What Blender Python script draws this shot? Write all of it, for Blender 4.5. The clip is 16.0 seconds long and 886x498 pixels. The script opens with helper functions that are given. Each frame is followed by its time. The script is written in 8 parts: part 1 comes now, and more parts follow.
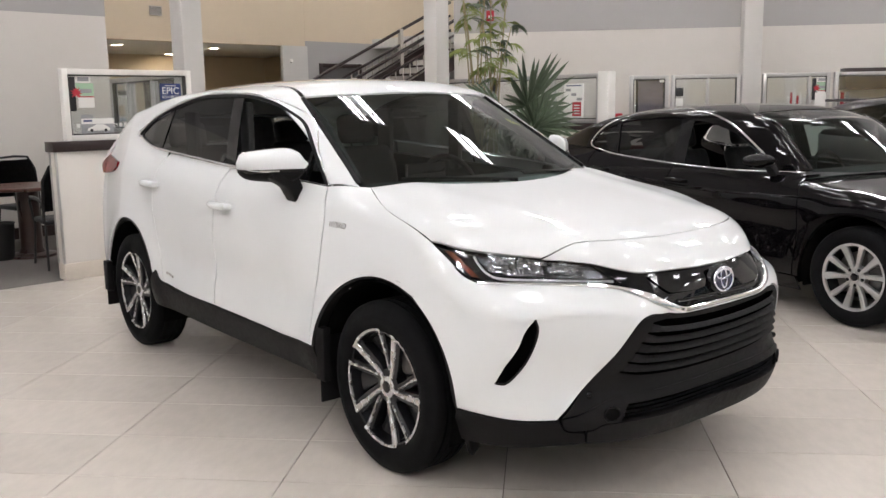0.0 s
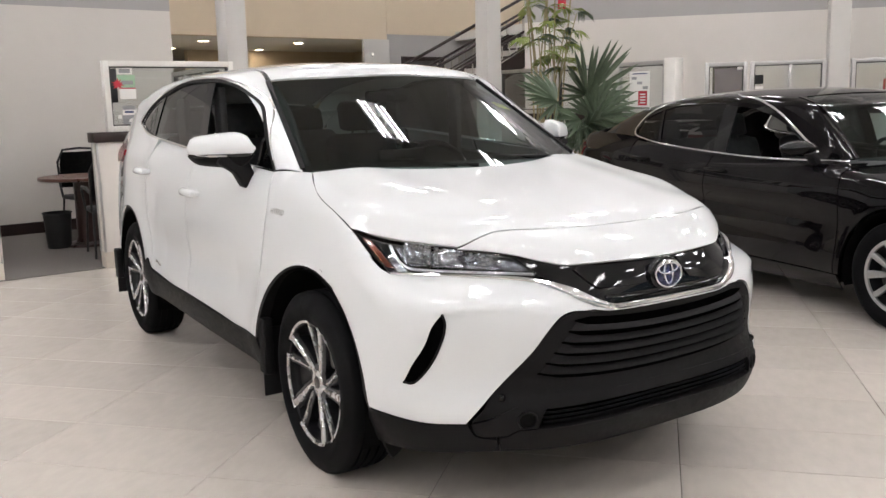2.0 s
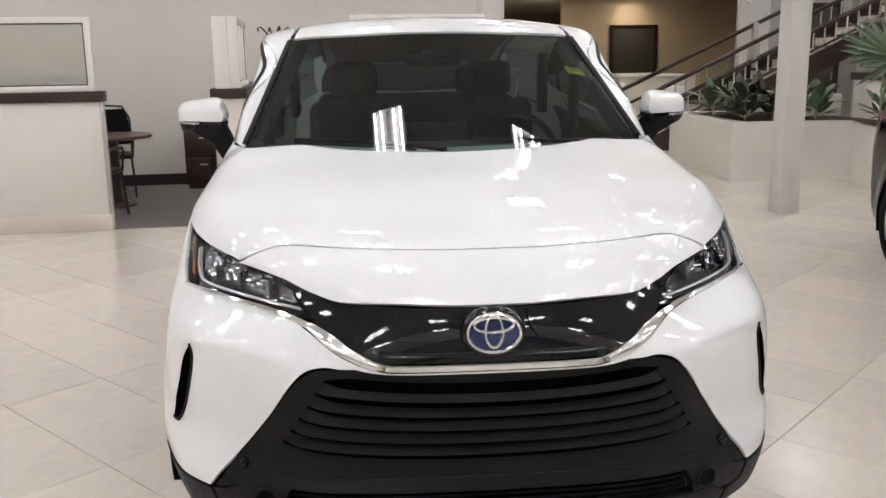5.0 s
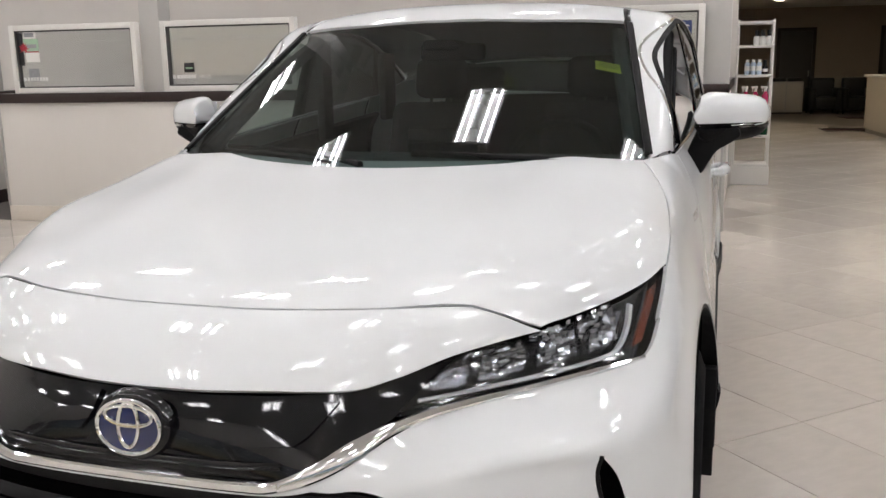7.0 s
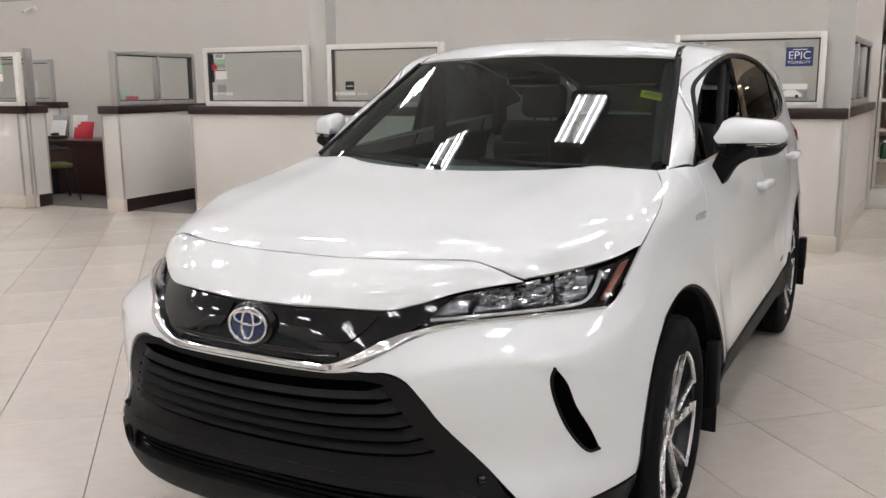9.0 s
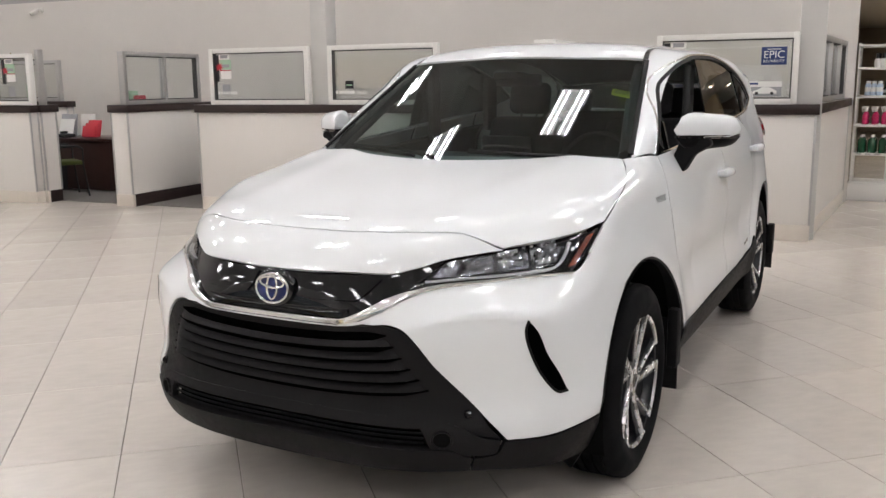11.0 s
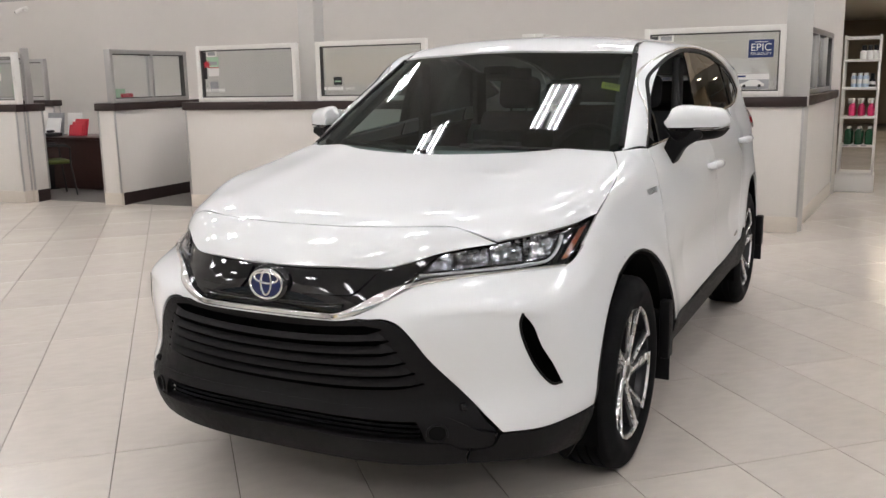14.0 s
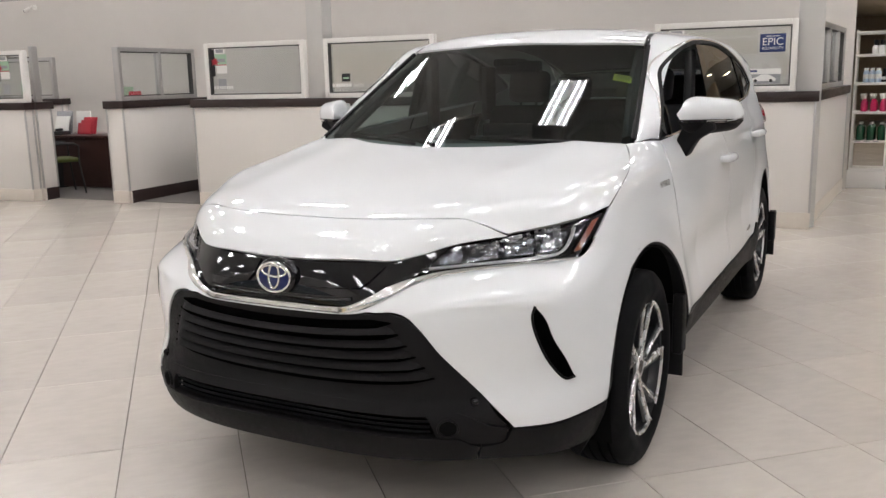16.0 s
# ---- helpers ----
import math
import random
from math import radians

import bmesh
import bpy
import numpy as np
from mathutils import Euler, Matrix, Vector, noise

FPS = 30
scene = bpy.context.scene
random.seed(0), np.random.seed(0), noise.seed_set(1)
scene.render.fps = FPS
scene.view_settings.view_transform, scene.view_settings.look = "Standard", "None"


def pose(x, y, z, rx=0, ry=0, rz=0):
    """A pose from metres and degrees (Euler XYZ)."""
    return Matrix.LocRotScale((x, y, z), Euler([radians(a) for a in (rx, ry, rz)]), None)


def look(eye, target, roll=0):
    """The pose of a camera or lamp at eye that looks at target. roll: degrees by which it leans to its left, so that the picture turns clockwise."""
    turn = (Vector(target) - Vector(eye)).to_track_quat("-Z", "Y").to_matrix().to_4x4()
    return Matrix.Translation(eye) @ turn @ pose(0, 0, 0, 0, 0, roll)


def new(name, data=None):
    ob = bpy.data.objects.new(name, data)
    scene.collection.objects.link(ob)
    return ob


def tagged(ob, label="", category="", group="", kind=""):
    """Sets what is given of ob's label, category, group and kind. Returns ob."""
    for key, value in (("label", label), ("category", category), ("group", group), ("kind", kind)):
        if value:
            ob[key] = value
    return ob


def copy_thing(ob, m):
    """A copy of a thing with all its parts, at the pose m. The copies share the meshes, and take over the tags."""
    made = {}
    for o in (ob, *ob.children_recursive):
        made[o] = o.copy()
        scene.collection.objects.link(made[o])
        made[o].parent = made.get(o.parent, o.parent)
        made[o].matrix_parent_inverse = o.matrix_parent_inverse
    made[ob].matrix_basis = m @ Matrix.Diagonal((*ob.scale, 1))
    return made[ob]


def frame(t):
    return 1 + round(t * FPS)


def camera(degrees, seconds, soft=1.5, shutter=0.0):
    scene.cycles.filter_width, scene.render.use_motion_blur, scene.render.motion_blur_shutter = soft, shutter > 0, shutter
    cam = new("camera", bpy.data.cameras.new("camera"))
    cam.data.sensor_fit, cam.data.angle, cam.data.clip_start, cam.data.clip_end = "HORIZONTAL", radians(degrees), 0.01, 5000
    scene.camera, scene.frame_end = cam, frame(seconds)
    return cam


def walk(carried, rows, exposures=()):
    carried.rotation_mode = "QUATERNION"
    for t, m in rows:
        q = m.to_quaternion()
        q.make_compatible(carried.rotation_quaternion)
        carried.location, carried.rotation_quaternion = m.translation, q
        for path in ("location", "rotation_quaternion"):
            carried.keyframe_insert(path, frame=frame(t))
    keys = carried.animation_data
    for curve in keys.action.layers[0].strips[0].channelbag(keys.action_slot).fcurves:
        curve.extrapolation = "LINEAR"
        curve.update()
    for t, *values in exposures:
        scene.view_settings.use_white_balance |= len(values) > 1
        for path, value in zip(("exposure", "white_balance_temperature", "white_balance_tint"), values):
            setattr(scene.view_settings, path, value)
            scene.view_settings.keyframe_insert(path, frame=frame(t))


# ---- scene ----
cam = camera(53.2, 16.0)
PATH = [
    (0.0, look((-2.939, -2.858, 1.506), (-1.678, -1.34, 1.182), -0.9)),
    (0.5, look((-2.896, -2.823, 1.482), (-1.643, -1.297, 1.16), -1.1)),
    (1.0, look((-2.737, -2.936, 1.447), (-1.539, -1.366, 1.13), -1.5)),
    (1.5, look((-2.497, -3.085, 1.445), (-1.348, -1.479, 1.125), -1.5)),
    (2.0, look((-2.241, -3.09, 1.429), (-1.184, -1.424, 1.1), -1.4)),
    (2.5, look((-1.944, -3.037, 1.426), (-0.979, -1.316, 1.103), -1.4)),
    (3.0, look((-1.614, -3.131, 1.432), (-0.776, -1.342, 1.116), -1.6)),
    (3.5, look((-1.28, -3.203, 1.433), (-0.607, -1.35, 1.098), -1.4)),
    (4.0, look((-0.918, -3.111, 1.451), (-0.39, -1.226, 1.038), -1.4)),
    (4.5, look((-0.573, -3.06, 1.448), (-0.218, -1.137, 1.027), -1.4)),
    (4.7, look((-0.447, -3.027, 1.456), (-0.178, -1.09, 1.036), -1.2)),
    (6.8, look((0.801, -2.206, 1.396), (0.297, -0.313, 0.992), -0.8)),
    (7.0, look((0.924, -2.163, 1.412), (0.338, -0.294, 1.007), -1.1)),
    (7.5, look((1.204, -2.177, 1.401), (0.488, -0.352, 1.007), -0.7)),
    (8.0, look((1.374, -2.281, 1.403), (0.566, -0.493, 1.017), -0.4)),
    (8.5, look((1.447, -2.517, 1.413), (0.576, -0.755, 1.04), -0.3)),
    (9.0, look((1.508, -2.726, 1.445), (0.58, -0.993, 1.08), -0.4)),
    (11.5, look((1.748, -3.129, 1.454), (0.831, -1.391, 1.083), -0.8)),
    (12.0, look((1.738, -3.111, 1.451), (0.846, -1.36, 1.075), -0.9)),
    (12.5, look((1.718, -3.121, 1.454), (0.821, -1.374, 1.079), -0.9)),
    (13.0, look((1.723, -3.135, 1.46), (0.814, -1.394, 1.083), -1.0)),
    (13.5, look((1.723, -3.135, 1.458), (0.819, -1.391, 1.082), -1.1)),
    (14.0, look((1.725, -3.131, 1.449), (0.825, -1.386, 1.07), -1.1)),
    (14.5, look((1.715, -3.102, 1.425), (0.816, -1.356, 1.047), -1.1)),
    (15.0, look((1.7, -3.112, 1.425), (0.802, -1.366, 1.046), -1.2)),
    (15.5, look((1.695, -3.106, 1.422), (0.79, -1.363, 1.041), -1.2)),
    (16.0, look((1.701, -3.099, 1.421), (0.784, -1.362, 1.04), -1.3)),
]
walk(cam, PATH, ((0.0, 0.03), (4.5, 0.0), (7.0, -0.20), (9.0, -0.15), (11.5, -0.10), (16.0, -0.10)))

# ---- world and light ----
world = bpy.data.worlds.new("world")
scene.world = world
world.use_nodes = True
wn = world.node_tree.nodes
sky = wn.new("ShaderNodeTexSky")
sky.sky_type, sky.sun_disc = "NISHITA", False
sky.sun_elevation, sky.sun_rotation = radians(35), radians(200)
world.node_tree.links.new(sky.outputs[0], wn["Background"].inputs[0])
wn["Background"].inputs[1].default_value = 0.05
sun = new("sun", bpy.data.lights.new("sun", "SUN"))
sun.data.energy, sun.data.angle, sun.data.color = 0.8, radians(15), (1, 0.96, 0.9)
sun.matrix_world = look((0, 0, 0), (0.3, -0.5, -0.7))


# ---- materials ----
def material(name, color, rough=0.5, metal=0.0, grain=0.0, scale=20.0, bump=0.0, blotch=0.0, coat=0.0, emit=None, power=0.0, glass=0.0, spec=0.5, each=0.0, stretch=(1, 1, 1), ior=1.45):
    """A Principled material with variation at two scales: fine grain and wide blotches; each: variation per object."""
    m = bpy.data.materials.new(name)
    m.use_nodes = True
    nt, links = m.node_tree, m.node_tree.links
    b = nt.nodes["Principled BSDF"]
    b.inputs["Base Color"].default_value = (*color, 1)
    b.inputs["Roughness"].default_value, b.inputs["Metallic"].default_value = rough, metal
    b.inputs["Coat Weight"].default_value, b.inputs["Coat Roughness"].default_value = coat, 0.012
    b.inputs["Specular IOR Level"].default_value = spec
    b.inputs["IOR"].default_value = ior
    b.inputs["Transmission Weight"].default_value = glass
    if emit:
        b.inputs["Emission Color"].default_value = (*emit, 1)
        b.inputs["Emission Strength"].default_value = power
    if grain or blotch or bump or each:
        co = nt.nodes.new("ShaderNodeTexCoord")
        mp = nt.nodes.new("ShaderNodeMapping")
        mp.inputs["Scale"].default_value = stretch
        links.new(co.outputs["Object"], mp.inputs[0])
        fine, wide = nt.nodes.new("ShaderNodeTexNoise"), nt.nodes.new("ShaderNodeTexNoise")
        for n, s, d in ((fine, scale, 6), (wide, scale / 12, 3)):
            n.inputs["Scale"].default_value, n.inputs["Detail"].default_value = s, d
            links.new(mp.outputs[0], n.inputs[0])
        val = nt.nodes.new("ShaderNodeMath")
        val.operation = "MULTIPLY_ADD"
        links.new(fine.outputs[0], val.inputs[0])
        val.inputs[1].default_value, val.inputs[2].default_value = 2 * grain, 1 - grain
        val2 = nt.nodes.new("ShaderNodeMath")
        val2.operation = "MULTIPLY_ADD"
        links.new(wide.outputs[0], val2.inputs[0])
        val2.inputs[1].default_value, val2.inputs[2].default_value = 2 * blotch, -blotch
        add = nt.nodes.new("ShaderNodeMath")
        links.new(val.outputs[0], add.inputs[0])
        links.new(val2.outputs[0], add.inputs[1])
        last = add
        if each:
            info = nt.nodes.new("ShaderNodeObjectInfo")
            v3 = nt.nodes.new("ShaderNodeMath")
            v3.operation = "MULTIPLY_ADD"
            links.new(info.outputs["Random"], v3.inputs[0])
            v3.inputs[1].default_value, v3.inputs[2].default_value = 2 * each, -each
            a2 = nt.nodes.new("ShaderNodeMath")
            links.new(add.outputs[0], a2.inputs[0])
            links.new(v3.outputs[0], a2.inputs[1])
            last = a2
        hsv = nt.nodes.new("ShaderNodeHueSaturation")
        hsv.inputs["Color"].default_value = (*color, 1)
        links.new(last.outputs[0], hsv.inputs["Value"])
        links.new(hsv.outputs[0], b.inputs["Base Color"])
        rr = nt.nodes.new("ShaderNodeMapRange")
        links.new(wide.outputs[0], rr.inputs[0])
        rr.inputs[1].default_value, rr.inputs[2].default_value = 0.3, 0.7
        rr.inputs[3].default_value, rr.inputs[4].default_value = rough * 0.88, min(1, rough * 1.12)
        links.new(rr.outputs[0], b.inputs["Roughness"])
        if bump:
            bp = nt.nodes.new("ShaderNodeBump")
            bp.inputs["Strength"].default_value, bp.inputs["Distance"].default_value = bump, 0.004
            links.new(fine.outputs[0], bp.inputs["Height"])
            links.new(bp.outputs[0], b.inputs["Normal"])
    return m


def clear_pane(name, tint, reflect=0.05):
    """A thin pane: tinted see-through with a mirror layer by Fresnel."""
    m = bpy.data.materials.new(name)
    m.use_nodes = True
    nt, links = m.node_tree, m.node_tree.links
    nt.nodes.remove(nt.nodes["Principled BSDF"])
    t, g, mix, fr = (nt.nodes.new(k) for k in ("ShaderNodeBsdfTransparent", "ShaderNodeBsdfGlossy", "ShaderNodeMixShader", "ShaderNodeLayerWeight"))
    t.inputs[0].default_value = (*tint, 1)
    g.inputs["Roughness"].default_value = 0.01
    fr.inputs[0].default_value = 0.5
    pw, ma = nt.nodes.new("ShaderNodeMath"), nt.nodes.new("ShaderNodeMath")
    pw.operation, ma.operation = "POWER", "MULTIPLY_ADD"
    pw.inputs[1].default_value = 5.0
    ma.inputs[1].default_value, ma.inputs[2].default_value = 1 - reflect, reflect
    links.new(fr.outputs["Facing"], pw.inputs[0])
    links.new(pw.outputs[0], ma.inputs[0])
    links.new(ma.outputs[0], mix.inputs[0])
    links.new(t.outputs[0], mix.inputs[1])
    links.new(g.outputs[0], mix.inputs[2])
    links.new(mix.outputs[0], nt.nodes["Material Output"].inputs[0])
    return m


PEARL = material("pearl white car paint", (0.735, 0.752, 0.762), 0.5, 0.0, coat=1.0, spec=0.1)
BLACKPAINT = material("black car paint", (0.004, 0.0035, 0.004), 0.3, coat=1.0, spec=0.0)
BLACKPAINT.node_tree.nodes["Principled BSDF"].inputs["Coat IOR"].default_value = 1.33
GLOSSBLACK = material("gloss black plastic", (0.005, 0.005, 0.006), 0.06, spec=0.45)
MATTBLACK = material("grained black plastic", (0.0085, 0.008, 0.0085), 0.55, grain=0.15, scale=500, bump=0.15, blotch=0.1, spec=0.12)
SATINBLACK = material("satin black plastic", (0.009, 0.009, 0.010), 0.42, grain=0.12, scale=300, bump=0.05, spec=0.16)
RUBBER = material("tyre rubber", (0.0045, 0.0045, 0.005), 0.75, grain=0.25, scale=120, blotch=0.25, bump=0.1, spec=0.1)
DARKVOID = material("dark underbody", (0.004, 0.004, 0.004), 0.9, grain=0.3, scale=40, spec=0.05)
# shade put into the colour, for front openings that aren't cut through
GAPSHADE = material("near-black painted shade of grille openings", (0.0012, 0.0012, 0.0012), 0.95, grain=0.2, scale=80, spec=0.0)
CHROME = material("chrome", (0.82, 0.83, 0.84), 0.07, 1.0)
SILVER = material("machined alloy", (0.66, 0.66, 0.67), 0.27, 1.0, grain=0.04, scale=300)
ALLOY = material("silver painted alloy", (0.52, 0.52, 0.52), 0.32, 0.85, grain=0.05, scale=300)
GUNMETAL = material("dark painted alloy", (0.010, 0.010, 0.012), 0.3, 0.4, coat=0.4)
STEEL = material("brake steel", (0.14, 0.135, 0.13), 0.4, 1.0, grain=0.2, scale=60)
WINDSCREEN = clear_pane("windscreen glass", (0.18, 0.24, 0.225))
PRIVACY = clear_pane("tinted side glass", (0.12, 0.125, 0.125))
CLEARGLASS = clear_pane("clear glass", (0.91, 0.925, 0.92), 0.085)
LAMPGLASS = clear_pane("lamp cover", (0.93, 0.94, 0.95))
LAMPCHROME = material("satin lamp chrome", (0.34, 0.35, 0.37), 0.16, 1.0, grain=0.25, scale=120)
LIGHTGUIDE = material("pale light guide plastic", (0.55, 0.56, 0.57), 0.2, grain=0.04, scale=60, coat=0.5)
REFLECTOR = material("lamp reflector", (0.17, 0.175, 0.19), 0.16, 1.0, grain=0.15, scale=55, bump=1.0)
AMBER = material("amber lens", (0.12, 0.020, 0.004), 0.15, coat=0.5)
REDLENS = material("red lamp lens", (0.17, 0.004, 0.008), 0.2, coat=0.1, spec=0.25)
BLUE = material("blue emblem enamel", (0.008, 0.014, 0.075), 0.12, coat=1.0)
SEATCLOTH = material("charcoal seat fabric", (0.022, 0.022, 0.024), 0.85, grain=0.2, scale=300, bump=0.2)
TRIMGREY = material("grey interior plastic", (0.035, 0.036, 0.037), 0.6, grain=0.1, scale=300)
HEADLINER = material("grey headliner", (0.26, 0.27, 0.265), 0.9, grain=0.05, scale=200)
STICKER = material("yellow sticker", (0.62, 0.68, 0.05), 0.6, grain=0.05, scale=60)
WALLPAINT = material("warm off-white wall paint", (0.62, 0.585, 0.545), 0.75, grain=0.02, scale=60, blotch=0.03, bump=0.05)
BANDPAINT = material("grey wall paint", (0.37, 0.355, 0.345), 0.75, grain=0.02, scale=60, blotch=0.03, bump=0.05)
BEIGE = material("beige wall paint", (0.60, 0.50, 0.37), 0.75, grain=0.02, scale=60, blotch=0.03, bump=0.05)
TAUPE = material("taupe wall paint", (0.33, 0.28, 0.225), 0.75, grain=0.02, scale=60, blotch=0.03)
CEILPAINT = material("white ceiling paint", (0.62, 0.61, 0.58), 0.9, grain=0.03, scale=30, blotch=0.05)
PANEL = material("cream laminate panel", (0.67, 0.635, 0.595), 0.4, grain=0.015, scale=25, blotch=0.03, stretch=(1, 1, 0.2))
COLUMN = material("light grey column paint", (0.55, 0.535, 0.51), 0.6, grain=0.02, scale=80, blotch=0.03)
BASESTONE = material("beige stone base", (0.62, 0.56, 0.49), 0.35, grain=0.06, scale=30, blotch=0.06)
WENGE = material("dark brown wood trim", (0.021, 0.011, 0.010), 0.35, grain=0.3, scale=40, blotch=0.2, stretch=(1, 1, 8))
FRAMEWHITE = material("off-white window frame", (0.74, 0.72, 0.68), 0.4, grain=0.02, scale=60)
ALUM = material("brushed aluminium frame", (0.48, 0.47, 0.46), 0.38, 0.8, grain=0.08, scale=200, stretch=(1, 1, 0.05))
DARKFRAME = material("dark gasket", (0.05, 0.047, 0.045), 0.5, grain=0.1, scale=100)
TILE = material("porcelain floor tile", (0.58, 0.53, 0.475), 0.20, grain=0.10, scale=9, blotch=0.13, each=0.045, stretch=(1, 2.2, 1), spec=0.5)
GROUT = material("grey grout", (0.16, 0.14, 0.12), 0.9, grain=0.2, scale=200)
CARPET = material("grey carpet", (0.135, 0.122, 0.112), 0.95, grain=0.35, scale=350, blotch=0.15, bump=0.5)
TUBE = material("fluorescent tube", (1, 1, 1), 0.5, emit=(0.985, 0.97, 1.0), power=73)
WARMLAMP = material("warm ceiling lamp", (1, 1, 1), 0.5, emit=(1.0, 0.84, 0.62), power=100)
FIXTURE = material("white enamel reflector", (0.75, 0.75, 0.73), 0.35, grain=0.02, scale=40)
LEAFDARK = material("dark green palm leaf", (0.075, 0.105, 0.062), 0.42, grain=0.3, scale=30, blotch=0.35, stretch=(1, 1, 1))
LEAFYELLOW = material("yellow-green bamboo palm leaf", (0.16, 0.20, 0.035), 0.45, grain=0.3, scale=25, blotch=0.4)
LEAFPURPLE = material("dark purple-green broad leaf", (0.035, 0.040, 0.028), 0.35, grain=0.3, scale=25, blotch=0.5)
STEMTAN = material("tan plant stem", (0.26, 0.22, 0.12), 0.6, grain=0.25, scale=60, blotch=0.2)
SOIL = material("dark potting soil", (0.035, 0.026, 0.02), 0.95, grain=0.5, scale=60, bump=0.8)
PLANTERWHITE = material("white plaster planter", (0.66, 0.63, 0.58), 0.55, grain=0.03, scale=40, blotch=0.05)
BALUSTER = material("grey painted baluster", (0.42, 0.39, 0.35), 0.45, grain=0.04, scale=60)
DESKWOOD = material("dark mahogany desk laminate", (0.030, 0.012, 0.010), 0.3, grain=0.3, scale=30, blotch=0.2, stretch=(1, 6, 1))
TABLEWOOD = material("reddish brown table laminate", (0.085, 0.032, 0.022), 0.3, grain=0.25, scale=30, blotch=0.2, stretch=(6, 1, 1))
CHAIRBLACK = material("black chair plastic", (0.010, 0.010, 0.011), 0.5, grain=0.15, scale=150)
MESHCLOTH = material("black mesh fabric", (0.014, 0.014, 0.016), 0.9, grain=0.3, scale=400, bump=0.3)
PAPER = material("white paper", (0.74, 0.73, 0.70), 0.7, grain=0.04, scale=30)
GREYPAPER = material("grey printed paper", (0.30, 0.30, 0.31), 0.6, grain=0.3, scale=40, blotch=0.3)
REDCARD = material("red card", (0.42, 0.02, 0.035), 0.5, grain=0.1, scale=40)
BLUECARD = material("dark blue card", (0.018, 0.035, 0.13), 0.4, grain=0.05, scale=40)
GREENCARD = material("pale green card", (0.33, 0.50, 0.34), 0.5, grain=0.1, scale=40)
BLACKCARD = material("black card", (0.012, 0.012, 0.013), 0.4, grain=0.1, scale=40)
OLIVE = material("dark olive fabric", (0.06, 0.075, 0.012), 0.8, grain=0.2, scale=100, blotch=0.2)
LIME = material("lime yellow fabric", (0.50, 0.55, 0.02), 0.7, grain=0.1, scale=100, blotch=0.1)
SHELFWHITE = material("white painted metal shelf", (0.70, 0.68, 0.65), 0.4, grain=0.02, scale=60)
BOTTLEBLUE = material("pale blue bottle plastic", (0.45, 0.56, 0.68), 0.35, grain=0.05, scale=40)
BOTTLEPINK = material("pink spray bottle plastic", (0.48, 0.025, 0.10), 0.25, grain=0.05, scale=40, coat=0.3)
BOTTLEGREEN = material("dark green bottle plastic", (0.006, 0.055, 0.022), 0.25, grain=0.05, scale=40, coat=0.3)
COUNTER = material("cream counter laminate", (0.66, 0.60, 0.50), 0.45, grain=0.03, scale=25, blotch=0.04)
NIGHTPHOTO = material("dusky landscape print", (0.20, 0.17, 0.20), 0.35, grain=0.5, scale=6, blotch=0.4, stretch=(1, 1, 3))
CHARCOALPAINT = material("dark grey metallic car paint", (0.045, 0.042, 0.045), 0.3, 0.4, coat=1.0)


# ---- building blocks ----
def finish(bm, name, mat, parent=None, label="", smooth=True, angle=40):
    """Links a bmesh as one mesh object, with smooth faces and hard edges past the angle."""
    if not bm.faces.layers.int.get("keep"):
        bmesh.ops.recalc_face_normals(bm, faces=bm.faces[:])
    me = bpy.data.meshes.new(name)
    if smooth:
        for f in bm.faces:
            f.smooth = True
        for e in bm.edges:
            if len(e.link_faces) == 2 and e.calc_face_angle(0) > radians(angle):
                e.smooth = False
    true = bm.verts.layers.float_vector.get("true_normal")
    normals = None
    if true:
        bm.normal_update()
        normals = [tuple(v[true]) if all(w[true].length > 0.5 for w in f.verts) else tuple(f.normal) for f in bm.faces for v in (lp.vert for lp in f.loops)]
    bm.to_mesh(me)
    bm.free()
    if normals:
        me.normals_split_custom_set(normals)
    for m in mat if isinstance(mat, (list, tuple)) else [mat]:
        me.materials.append(m)
    ob = new(name, me)
    if parent:
        ob.parent = parent
    if label:
        ob["label"] = label
    return ob


def part(name, bm, mat, parent, label="", **kw):
    return finish(bm, name, mat, parent, label, **kw)


def thing(name, m, label, category, group=""):
    ob = new(name)
    ob.matrix_world = m
    return tagged(ob, label, category, group)


def box(lo, hi, bevel=0.0, bm=None, m=None, seg=2):
    """A box between two corners, with rounded edges."""
    out = bmesh.new()
    vs = [out.verts.new((x, y, z)) for x in (lo[0], hi[0]) for y in (lo[1], hi[1]) for z in (lo[2], hi[2])]
    for q in ((0, 1, 3, 2), (4, 6, 7, 5), (0, 4, 5, 1), (2, 3, 7, 6), (0, 2, 6, 4), (1, 5, 7, 3)):
        out.faces.new([vs[i] for i in q])
    if bevel:
        bmesh.ops.bevel(out, geom=out.edges[:], offset=bevel, segments=seg, affect="EDGES", profile=0.5)
    if m:
        out.transform(m)
    return join(bm, out)


def join(bm, other):
    """Adds the second bmesh to the first."""
    if bm is None:
        return other
    me = bpy.data.meshes.new("tmp")
    other.to_mesh(me)
    other.free()
    bm.from_mesh(me)
    bpy.data.meshes.remove(me)
    return bm


def cyl(p0, p1, r0, r1=None, n=24, bm=None, caps=True):
    out = bmesh.new()
    p0, p1 = Vector(p0), Vector(p1)
    d = p1 - p0
    bmesh.ops.create_cone(out, cap_ends=caps, segments=n, radius1=r0, radius2=r0 if r1 is None else r1, depth=d.length)
    out.transform(Matrix.Translation((p0 + p1) / 2) @ d.to_track_quat("Z", "Y").to_matrix().to_4x4())
    return join(bm, out)


